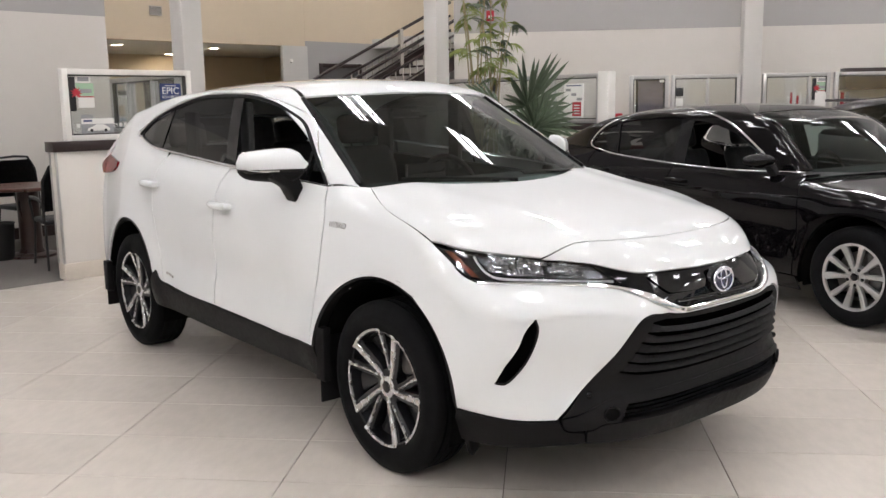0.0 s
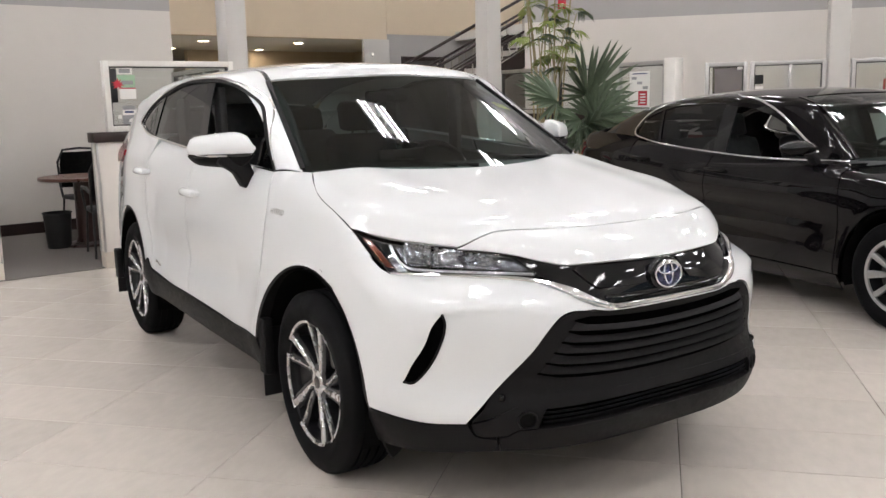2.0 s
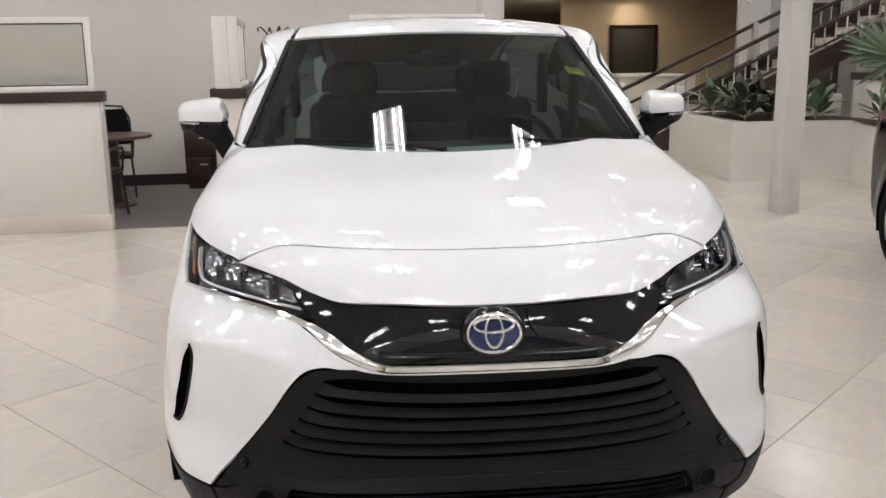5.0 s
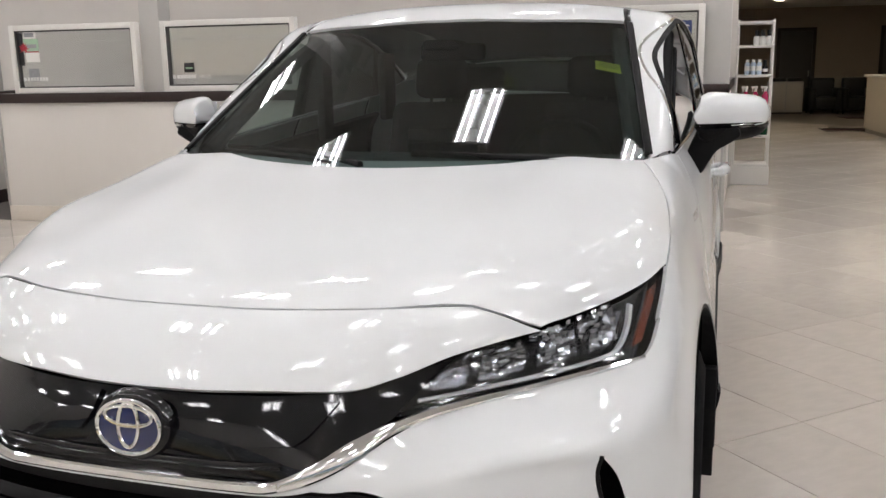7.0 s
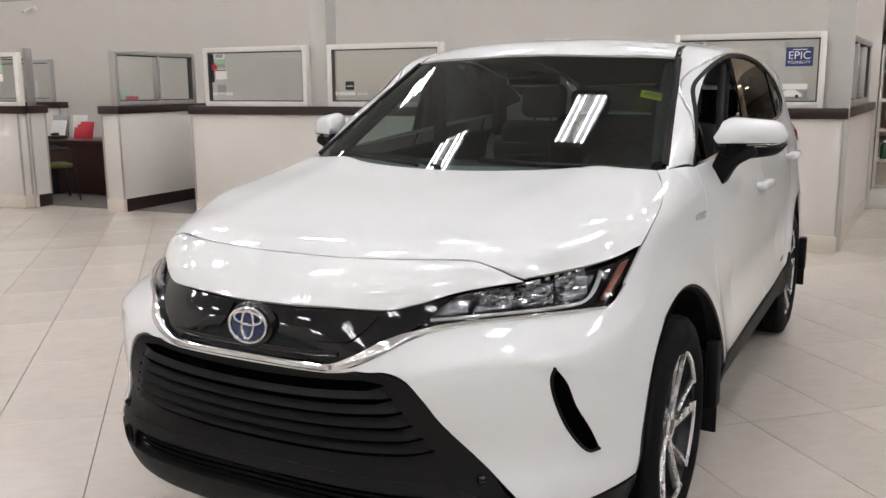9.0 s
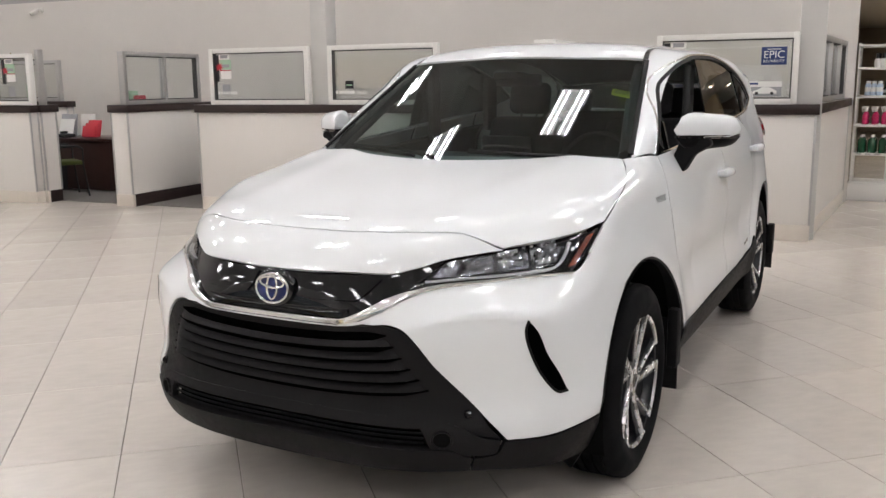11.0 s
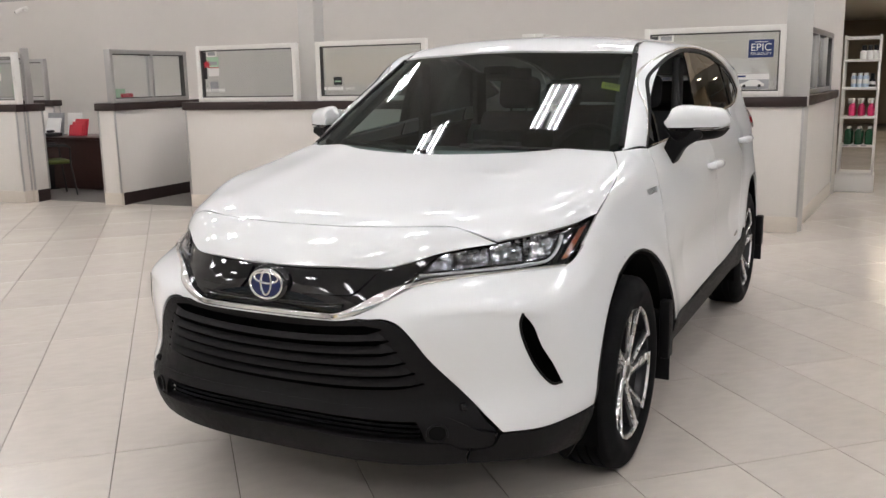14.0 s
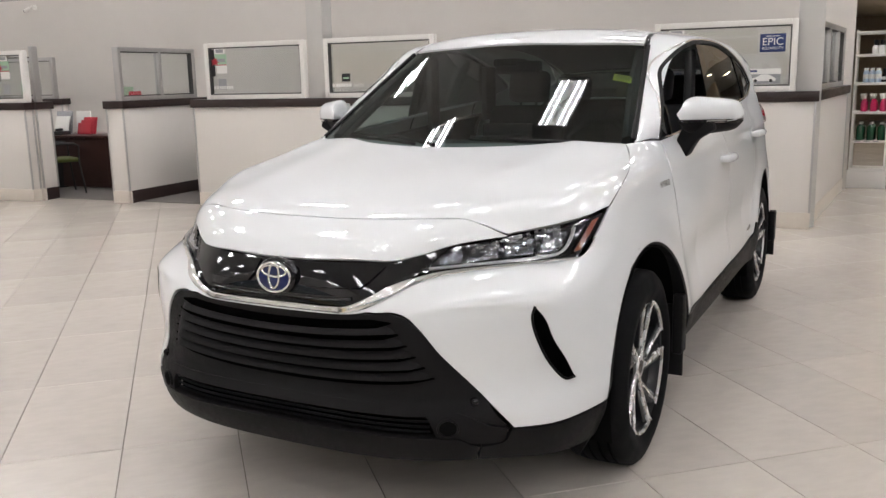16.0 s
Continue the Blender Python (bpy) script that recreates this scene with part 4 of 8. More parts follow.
            bmesh.ops.bisect_plane(liner, geom=liner.verts[:] + liner.edges[:] + liner.faces[:], plane_co=(0, 0, -0.14), plane_no=(0, 0, -1), clear_outer=True)
            liner.transform(Matrix.Translation((0, wy, 0.36)) @ Matrix.Diagonal((sgn, 1, 1, 1)))
            part("wheel_housing", liner, DARKVOID, ob)
        pts = [(0.93, 0.44, 0.452, *K), (0.94, 0.9, 0.448), (0.94, 1.46, 0.462), (0.94, 1.85, 0.470), (0.94, 2.12, 0.493), (0.94, 2.21, 0.56, *K), (0.93, 2.27, 0.50), (0.9, 2.30, 0.345, *K), (0.9, 1.4, 0.315), (0.9, 0.56, 0.305), (0.9, 0.40, 0.30, *K)]
        part("sill_trim", skin(body, S(pts), (-sgn, 0, 0), 0.04, 0.008, 0.02), MATTBLACK, ob, "grained black sill trim")
        for y0 in (0.40, 3.085):
            fl = box((0.70, y0, 0.20), (0.945, y0 + 0.012, 0.50 if y0 < 1 else 0.46), 0.005)
            fl = box((0.905, y0 - 0.03, 0.30), (0.948, y0 + 0.045, 0.545 if y0 < 1 else 0.50), 0.008, bm=fl)
            fl.transform(Matrix.Diagonal((sgn, 1, 1, 1)))
            part("mud_flap", fl, MATTBLACK, ob, "black mud flap")
        # handles
        for d, y0, z0 in ((door, 1.36, 1.006), (door2, 2.28, 1.066)):
            pull = tube([(0.905, y0 - 0.095, z0), (0.935, y0 - 0.085, z0 + 0.002), (0.948, y0 - 0.03, z0 + 0.004), (0.948, y0 + 0.05, z0 + 0.004), (0.935, y0 + 0.095, z0 + 0.002), (0.905, y0 + 0.105, z0)], [0.012, 0.019, 0.022, 0.021, 0.018, 0.012], 10)
            pull.transform(Matrix.Diagonal((sgn, 1, 1, 1)))
            part("handle", pull, PEARL, d)
            part("handle_cup", skin(body, S([(0.92, y0 - 0.07, z0 + 0.012), (0.92, y0 - 0.04, z0 + 0.032), (0.92, y0 + 0.03, z0 + 0.030), (0.92, y0 + 0.06, z0), (0.92, y0 + 0.03, z0 - 0.03), (0.92, y0 - 0.04, z0 - 0.032)]), (-sgn, 0, 0), 0.02, 0.0015, 0.003), PEARL, d)
        # glasshouse side
        win = skin(cabin, S([(0.80, 1.43, 1.22, *K), (0.80, 2.275, 1.270, *K), (0.75, 2.165, 1.500, *K), (0.757, 1.9, 1.547), (0.757, 1.65, 1.560), (0.757, 1.455, 1.557, *K)]), (-sgn, 0, 0), 0.04, -0.008, 0.004)
        part("rear_window", win, PRIVACY, ob).visible_shadow = False
        win = skin(cabin, S([(0.80, 2.325, 1.276, *K), (0.80, 2.40, 1.284), (0.80, 2.48, 1.300), (0.79, 2.64, 1.344, *K), (0.78, 2.46, 1.422), (0.75, 2.205, 1.488, *K)]), (-sgn, 0, 0), 0.04, -0.008, 0.004)
        part("quarter_window", win, PRIVACY, ob).visible_shadow = False
        for pts in ([(0.80, 1.325, 1.21, *K), (0.80, 1.435, 1.217, *K), (0.757, 1.462, 1.567, *K), (0.757, 1.36, 1.562, *K)], [(0.80, 2.270, 1.264, *K), (0.80, 2.330, 1.270, *K), (0.75, 2.210, 1.497, *K), (0.75, 2.155, 1.512, *K)]):
            part("pillar_trim", skin(cabin, S(pts), (-sgn, 0, 0), 0.04, -0.003, 0.006), GLOSSBLACK, ob)
        part("corner_trim", skin(cabin, S([(0.79, 0.515, 1.150, *K), (0.79, 0.685, 1.168, *K), (0.79, 0.665, 1.30, *K), (0.79, 0.585, 1.222, *K)]), (-sgn, 0, 0), 0.03, -0.010, 0.006), PRIVACY, ob)
        part("quarter_post", strip(cabin, S([(0.79, 0.685, 1.165), (0.78, 0.672, 1.31)]), (-sgn, 0, 0), 0.018, 0.0, 0.01), GLOSSBLACK, ob)
        part("belt_moulding", strip(cabin, S([(0.80, 0.512, 1.146), (0.83, 1.0, 1.182), (0.85, 1.4, 1.208), (0.84, 2.1, 1.254), (0.82, 2.36, 1.274), (0.80, 2.52, 1.302), (0.79, 2.67, 1.347)]), (-sgn, 0, 0), 0.013, 0.004, 0.006), CHROME, ob, "chrome window moulding")
        top = [(0.79, 0.512, 1.152), (0.79, 0.589, 1.243), (0.78, 0.70, 1.344), (0.77, 0.83, 1.433), (0.757, 0.96, 1.496), (0.757, 1.09, 1.540), (0.757, 1.26, 1.567), (0.757, 1.41, 1.575), (0.757, 1.60, 1.578), (0.757, 1.78, 1.574), (0.76, 1.98, 1.552), (0.78, 2.26, 1.496), (0.80, 2.48, 1.432), (0.79, 2.67, 1.352)]
        part("window_channel", strip(cabin, S([(q[0], q[1] + 0.006, q[2] - 0.012) for q in top]), (-sgn, 0, 0), 0.018, 0.001, 0.006), MATTBLACK, ob)
        part("top_moulding", strip(cabin, S(top), (-sgn, 0, 0), 0.010, 0.003, 0.006), CHROME, ob, "chrome window moulding")
        # white side frame from the base of the windscreen to the tail
        seq = [(0.755, 0.345, 1.160, *K), (0.79, 0.506, 1.152, *K)] + [(q[0], q[1], q[2] + 0.001) for q in top[1:-1]] + [(0.79, 2.69, 1.354), (0.79, 2.72, 1.344, *K),
               (0.76, 2.85, 1.360), (0.71, 3.08, 1.358), (0.68, 3.25, 1.295, *K), (0.61, 3.25, 1.33, *K), (0.585, 3.05, 1.44), (0.58, 2.8, 1.53), (0.58, 2.2, 1.59), (0.58, 1.6, 1.605), (0.588, 1.2, 1.59), (0.626, 1.01, 1.548), (0.672, 0.75, 1.40), (0.722, 0.50, 1.26)]
        part("side_frame", skin(frame_hull, S(seq), (-0.72 * sgn, 0, -0.69), 0.03, 0.0, 0.012), PEARL, ob)
        part("tail_joint", strip(hull, S([(0.79, 2.70, 1.350), (0.775, 2.78, 1.354), (0.76, 2.85, 1.3575), (0.735, 2.97, 1.358), (0.71, 3.08, 1.355), (0.69, 3.20, 1.320)]), (-0.9 * sgn, 0, -0.4), 0.05, 0.0005, 0.01), PEARL, ob)
        part("gap_seal", strip(body, S([(0.842, -0.380, 0.907), (0.884, -0.297, 0.853), (0.916, -0.235, 0.770)]), (-0.75 * sgn, 0.66, 0), 0.014, -0.004, 0.004), DARKVOID, ob)
        part("roof_ditch", strip(cabin, S([(0.570, 3.0, 1.47), (0.575, 2.2, 1.59), (0.570, 1.6, 1.605), (0.577, 1.2, 1.59), (0.606, 1.035, 1.555)]), TOP, 0.020, -0.004, 0.004), GLOSSBLACK, ob)
        part("pillar_moulding", strip(cabin, S([(0.738, 0.36, 1.165), (0.700, 0.55, 1.295), (0.648, 0.83, 1.45), (0.614, 1.010, 1.550)]), (0, 0.46, -0.88), 0.022, 0.005, 0.006), MATTBLACK, ob)
        part("tail_corner", skin(hull, S([(0.71, 3.04, 1.375, *K), (0.61, 3.20, 1.36, *K), (0.60, 3.46, 1.22, *K), (0.66, 3.40, 1.12, *K), (0.70, 3.22, 1.27)]), (-0.75 * sgn, -0.5, -0.3), 0.03, -0.002), PEARL, ob)
        part("rear_lamp", skin(hull, S([(0.72, 3.26, 1.195, *K), (0.84, 2.95, 1.165, *K), (0.86, 2.96, 1.13, *K), (0.85, 3.10, 1.090), (0.80, 3.36, 1.07, *K), (0.75, 3.42, 1.13)]), (-0.85 * sgn, -0.5, 0), 0.03, 0.014, 0.03), REDLENS, ob, "red rear lamp")

    both(front)
    # windscreen, roof
    half = [(0, 0.06, 1.14, *K), (0.30, 0.10, 1.14), (0.55, 0.195, 1.145), (0.738, 0.350, 1.158, *K), (0.675, 0.68, 1.37), (0.597, 1.005, 1.545, *K), (0.30, 0.915, 1.56), (0, 0.890, 1.565, *K)]
    part("windscreen", skin(cabin, half + [(-q[0], *q[1:]) for q in half[-2:0:-1]], (0, 0.46, -0.88), 0.04, -0.004, 0.005), WINDSCREEN, ob, "dark green-tinted windscreen").visible_shadow = False
    half = [(0, 0.900, 1.6, *K), (0.30, 0.925, 1.6), (0.594, 1.020, 1.56, *K), (0.575, 1.2, 1.6), (0.571, 1.6, 1.6), (0.572, 2.2, 1.6), (0.573, 2.8, 1.5), (0.56, 3.08, 1.46, *K), (0, 3.12, 1.47, *K)]
    part("roof", skin(cabin, half + [(-q[0], *q[1:]) for q in half[-2:0:-1]], TOP, 0.05), PEARL, ob)
    half = [(0, 3.13, 1.45, *K), (0.56, 3.09, 1.44, *K), (0.61, 3.25, 1.33), (0.62, 3.40, 1.25, *K), (0, 3.50, 1.25, *K)]
    part("rear_screen", skin(cabin, half + [(-q[0], *q[1:]) for q in half[-2:0:-1]], (0, -0.6, -0.8), 0.06), PRIVACY, ob)
    half = [(0, 3.7, 1.25, *K), (0.6, 3.6, 1.25, *K), (0.72, 3.45, 0.9), (0.74, 3.4, 0.32, *K), (0, 3.7, 0.32, *K)]
    part("tailgate", skin(body, half + [(-q[0], *q[1:]) for q in half[-2:0:-1]], (0, -1, 0), 0.06), PEARL, ob)
    return ob


white_car = crossover()


# ---- the white crossover: front, wheels, cabin ----
def ring_tube(cx, cy, cz, rx, rz, r, n=40, bm=None):
    """A round bar bent to an upright oval facing -y."""
    return tube([(cx + rx * math.cos(6.28319 * k / n), cy, cz + rz * math.sin(6.28319 * k / n)) for k in range(n)], r, 8, bm, True)


def wheel(parent, m, tyre_r, rim_r, width, twin, face):
    """Tyre, rim with spokes, cap, nuts and brake disc; the outside faces +x."""
    ob = part("wheel", lathe([(rim_r - 0.035, -width * 0.45), (rim_r - 0.05, 0), (rim_r - 0.03, width * 0.38)], 48), GUNMETAL, parent)
    ob.matrix_local = m
    w = width / 2
    t = tyre_r
    prof = [(rim_r - 0.012, -w * 0.9), (rim_r + 0.01, -w), (rim_r + 0.05, -w * 1.06), (t - 0.045, -w * 1.02), (t - 0.018, -w * 0.93), (t - 0.004, -w * 0.80)]
    for a in (-0.52, -0.18, 0.18, 0.52):
        prof += [(t, w * (a - 0.05)), (t - 0.009, w * (a - 0.04)), (t - 0.009, w * (a + 0.04)), (t, w * (a + 0.05))]
    prof += [(t - 0.004, w * 0.80), (t - 0.018, w * 0.93), (t - 0.045, w * 1.02), (rim_r + 0.055, w * 1.06), (rim_r + 0.05, w * 1.075), (rim_r + 0.03, w * 1.075), (rim_r + 0.01, w), (rim_r - 0.012, w * 0.9)]
    part("tyre", lathe(prof, 72), RUBBER, ob, "black tyre with tread grooves", angle=50)
    part("rim_edge", lathe([(rim_r - 0.022, w * 0.55), (rim_r - 0.018, w * 0.86), (rim_r - 0.004, w * 0.93), (rim_r + 0.004, w * 0.90), (rim_r + 0.002, w * 0.80)], 72), GUNMETAL if twin else face, ob)
    part("brake_disc", lathe([(0.055, 0.0), (0.165, 0.0), (0.165, 0.02), (0.055, 0.02)], 40), STEEL, ob)
    part("caliper", box((0.0, 0.08, 0.06), (0.06, 0.17, 0.17), 0.02), STEEL, ob)
    part("hub", lathe([(0.075, w * 0.2), (0.072, w * 0.66), (0.035, w * 0.70), (0.0, w * 0.70)], 30), GUNMETAL if twin else face, ob)
    part("hub_cap", lathe([(0.033, w * 0.69), (0.032, w * 0.735), (0.024, w * 0.75), (0.0, w * 0.755)], 28), GLOSSBLACK, ob)
    part("cap_ring", lathe([(0.026, w * 0.748), (0.030, w * 0.750), (0.033, w * 0.737)], 28), SILVER, ob)
    R1 = rim_r - 0.012

    def spoke(a0, a1, r0, r1, w0, w1, x0, x1, thick, mat, nm, curl=0.0):
        out = bmesh.new()
        rows = []
        for i in range(9):
            s = i / 8
            r, a = r0 + (r1 - r0) * s, a0 + (a1 - a0) * s + curl * math.sin(math.pi * s)
            ww, x = w0 + (w1 - w0) * s, x0 + (x1 - x0) * s ** 1.3
            c, d = Vector((0, math.cos(a), math.sin(a))), Vector((0, -math.sin(a), math.cos(a)))
            rows.append([out.verts.new(r * c + q * ww / 2 * d + Vector((xx, 0, 0))) for q, xx in ((-1, x - thick), (-1, x - 0.004), (-0.75, x), (0.75, x), (1, x - 0.004), (1, x - thick))])
        for a, b in zip(rows, rows[1:]):
            for k in range(5):
                out.faces.new((a[k], a[k + 1], b[k + 1], b[k]))
        out.faces.new(rows[0])
        out.faces.new(rows[-1])
        return part(nm, out, mat, ob)

    if twin:
        # five groups: a broad arm, a thin arm and the bright rim arc that joins them
        for k in range(5):
            a = radians(72 * k - 5.7)
            spoke(a - 0.27, a - 0.03, 0.05, R1, 0.044, 0.060, w * 0.66, w * 0.84, 0.05, GUNMETAL, "spoke", 0.05)
            spoke(a - 1.12, a - 0.85, 0.06, R1, 0.030, 0.044, w * 0.66, w * 0.84, 0.05, GUNMETAL, "spoke", 0.05)
            spoke(a - 0.26, a - 0.02, 0.034, R1 + 0.004, 0.016, 0.031, w * 0.735, w * 0.93, 0.012, face, "spoke_face", 0.07)
            spoke(a - 1.12, a - 0.86, 0.078, R1 + 0.004, 0.007, 0.014, w * 0.725, w * 0.93, 0.012, face, "spoke_face", 0.06)
            spoke(a - 0.60, a - 0.46, 0.09, R1, 0.012, 0.10, w * 0.30, w * 0.60, 0.02, GUNMETAL, "pocket_floor")
            out = bmesh.new()
            rows = []
            for i in range(17):
                q = a + 0.05 - 0.96 * i / 16
                c = Vector((0, math.cos(q), math.sin(q)))
                rows.append([out.verts.new(c * r + Vector((x, 0, 0))) for r, x in ((R1 - 0.003, w * 0.86), (R1 - 0.002, w * 0.935), (R1 + 0.008, w * 0.955), (R1 + 0.010, w * 0.86))])
            for p, q in zip(rows, rows[1:]):
                for i in range(3):
                    out.faces.new((p[i], p[i + 1], q[i + 1], q[i]))
            part("rim_arc", out, face, ob)
        part("hub_face", lathe([(0.030, w * 0.70), (0.031, w * 0.742), (0.044, w * 0.742), (0.047, w * 0.70)], 28), face, ob)
    else:
        for k in range(5):
            a = 6.28319 * k / 5 + math.pi / 2
            for s in (-1, 1):
                wide = 0.052 if s > 0 else 0.040
                spoke(a + s * 0.27, a + s * 0.315, 0.040, R1, 0.019, wide, w * 0.70, w * 0.86, 0.03, face, "spoke")
                spoke(a + s * 0.27 + 0.05, a + s * 0.315 + 0.05, 0.070, R1, 0.006, 0.014, w * 0.715, w * 0.885, 0.012, face, "spoke_ridge")
        part("rim_lip", lathe([(rim_r - 0.030, w * 0.70), (rim_r - 0.026, w * 0.88), (rim_r - 0.010, w * 0.92), (rim_r - 0.004, w * 0.86)], 60), face, ob)
    for k in range(5):
        a = 6.28319 * (k + 0.5) / 5 + math.pi / 2
        c = Vector((0, 0.056 * math.cos(a), 0.056 * math.sin(a)))
        part("wheel_nut", cyl(c + Vector((w * 0.60, 0, 0)), c + Vector((w * 0.70, 0, 0)), 0.010 if twin else 0.013, n=6), STEEL if twin else GUNMETAL, ob)
    return ob


def wheels(car, axle, track, hub_z, *shape):
    first = None
    for y in (0.0, axle):
        for sgn in (1, -1):
            m = Matrix.Translation((sgn * track, y, hub_z)) @ Matrix.Rotation(0 if sgn > 0 else math.pi, 4, "Z") @ Matrix.Rotation(0.22 if y else 0.1, 4, "X")
            if first is None:
                first = wheel(car, m, *shape)
            else:
                w = copy_thing(first, m)
                w.parent = car
                w.matrix_local = m


def crossover_front(ob):
    FRONT = (0, 1, 0)
    K = ("k",)
    M = lambda seq: seq + [(-q[0], *q[1:]) for q in seq[-2:0:-1]]
    part("grille_surround", skin(body, M([(0, -1, 0.739, *K), (0.275, -0.98, 0.744), (0.33, -0.975, 0.743), (0.38, -0.97, 0.749), (0.44, -0.96, 0.735), (0.488, -0.945, 0.69), (0.54, -0.925, 0.62), (0.63, -0.85, 0.495), (0.70, -0.785, 0.393, *K), (0.655, -0.82, 0.408), (0.61, -0.86, 0.430), (0.55, -0.90, 0.452), (0.46, -0.93, 0.460), (0, -0.97, 0.460, *K)]), FRONT, 0.025, -0.004, 0.02), MATTBLACK, ob, "grained black lower grille")

    def louvre(i):
        """A slat between two dark slots: flush at its top, proud at its lower lip, fading out at both tips."""
        level = lambda k, t: 0.695 - 0.0355 * k + (0.026 + 0.001 * k) * t ** 2
        hw = 0.405 + 0.022 * i
        xs = np.linspace(-1, 1, 49)
        fade = np.clip((1 - np.abs(xs)) * 11, 0, 1) ** 0.7
        top = level(i, xs) - (0.010 if i < 2 else 0.0075) * fade
        low = level(i + 1, xs) + (0.009 if i < 1 else 0.0065) * fade
        out = bmesh.new()
        rows = []
        for f, o in ((0.0, -0.006), (0.02, -0.003), (0.5, 0.008), (0.84, 0.016), (0.95, 0.0165), (1.0, 0.014), (0.99, -0.006)):
            z = top + (low - top) * f
            X = onto(body, np.stack([xs * (hw + 0.011 * (2 * f - 1)), np.full(49, -0.95), z], 1), FRONT)
            N = gradient(body, X)
            rows.append([out.verts.new(p) for p in X + N * (np.minimum(o, o * fade - 0.005 * (1 - fade)))[:, None]])
        for a, b in zip(rows, rows[1:]):
            for k in range(48):
                out.faces.new((a[k], a[k + 1], b[k + 1], b[k]))
        part("grille_slat", out, MATTBLACK, ob)

    for i in range(5):
        louvre(i)
    # near-black strips laid on the surround paint the shade under each slat
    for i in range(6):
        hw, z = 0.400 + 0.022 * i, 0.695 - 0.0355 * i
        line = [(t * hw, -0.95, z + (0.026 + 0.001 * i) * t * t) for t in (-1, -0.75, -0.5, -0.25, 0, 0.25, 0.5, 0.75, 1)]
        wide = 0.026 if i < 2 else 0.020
        part("grille_slot", strip(body, line, FRONT, lambda s, w=wide: 0.004 + w * np.clip(np.minimum(s, 1 - s) * 14, 0, 1), -0.0015, 0.004), GAPSHADE, ob)
    # shallow intake floor, its deep shade painted near-black
    part("lower_intake", skin(body, M([(0, -1, 0.434, *K), (0.44, -0.94, 0.437), (0.496, -0.92, 0.434, *K), (0.522, -0.90, 0.368, *K), (0.43, -0.94, 0.363), (0, -0.98, 0.363, *K)]), FRONT, 0.03, -0.030, 0.02), GAPSHADE, ob)
    for i in range(3):
        z = 0.418 - 0.017 * i
        part("intake_bar", strip(body, [(-0.50, -0.9, z + 0.001), (-0.25, -0.96, z), (0, -0.99, z), (0.25, -0.96, z), (0.50, -0.9, z + 0.001)], FRONT, 0.006, -0.012, 0.014), SATINBLACK, ob)
    part("intake_rim", skin(body, M([(0, -1, 0.464, *K), (0.46, -0.93, 0.464), (0.55, -0.90, 0.456), (0.61, -0.86, 0.432), (0.655, -0.82, 0.404), (0.70, -0.785, 0.388, *K), (0.68, -0.80, 0.346), (0.605, -0.86, 0.348, *K), (0.575, -0.88, 0.368), (0.520, -0.91, 0.370, *K), (0.494, -0.92, 0.431), (0.44, -0.935, 0.434), (0, -0.975, 0.431, *K)]), FRONT, 0.025, 0.002, 0.025), MATTBLACK, ob)
    part("white_lip", strip(body, [(-0.345, -0.965, 0.760), (-0.28, -0.98, 0.746), (-0.20, -0.985, 0.741), (0, -1, 0.739), (0.20, -0.985, 0.741), (0.28, -0.98, 0.746), (0.345, -0.965, 0.760)], FRONT, 0.009, 0.001, 0.012), PEARL, ob)
    part("front_lip", skin(body, M([(0, -0.97, 0.366, *K), (0.43, -0.94, 0.366), (0.521, -0.90, 0.367, *K), (0.575, -0.88, 0.365), (0.605, -0.85, 0.345, *K), (0.624, -0.85, 0.34, *K), (0.612, -0.84, 0.292, *K), (0.45, -0.9, 0.284), (0.25, -0.94, 0.278), (0, -0.95, 0.274, *K)]), FRONT, 0.025, 0.004, 0.03), MATTBLACK, ob, "grained black front lip")
    for s in (1, -1):
        q = Vector(onto(body, np.array([[s * 0.552, -0.9, 0.402]]), FRONT)[0])
        ring = [(q.x + 0.027 * math.cos(k * 0.5236), q.y, q.z + 0.026 * math.sin(k * 0.5236)) for k in range(12)]
        part("fog_lamp", skin(body, ring, FRONT, 0.03, 0.004, 0.02), DARKVOID, ob, "round black fog lamp blank")
        part("fog_rim", strip(body, ring + ring[:1], FRONT, 0.007, 0.009, 0.012), MATTBLACK, ob)
        q = Vector(onto(body, np.array([[s * 0.610, -0.9, 0.474]]), FRONT)[0])
        sen = lathe([(0.013, 0.01), (0.013, -0.002), (0.010, -0.005), (0.0, -0.006)], 20, "Z")
        sen.transform(Matrix.Translation(q) @ Matrix.Rotation(-s * radians(30), 4, "Z") @ Matrix.Rotation(radians(-90), 4, "X"))
        part("parking_sensor", sen, GLOSSBLACK, ob)
    # grille panel relief and emblem
    for s in (1, -1):
        part("panel_inlay", skin(body, side_pts([(0.082, -0.96, 0.877, *K), (0.25, -0.94, 0.876), (0.345, -0.92, 0.874, *K), (0.31, -0.95, 0.832), (0.287, -0.96, 0.815, *K), (0.20, -0.97, 0.812), (0.112, -0.98, 0.811, *K), (0.090, -0.97, 0.84)], s), FRONT, 0.03, -0.003, 0.008), GLOSSBLACK, ob)
        part("panel_step", strip(body, side_pts([(0.0, -0.99, 0.780), (0.15, -0.985, 0.781), (0.27, -0.975, 0.785)], s), FRONT, 0.012, -0.004, 0.006), GLOSSBLACK, ob)
    e = Vector(onto(body, np.array([[0, -0.97, 0.829]]), FRONT)[0])
    tilt = Matrix.Translation(e) @ Matrix.Rotation(radians(-7), 4, "X")
    boss = lathe([(0.078, 0.012), (0.074, -0.002), (0.068, -0.006), (0.0, -0.007)], 48, "Z")
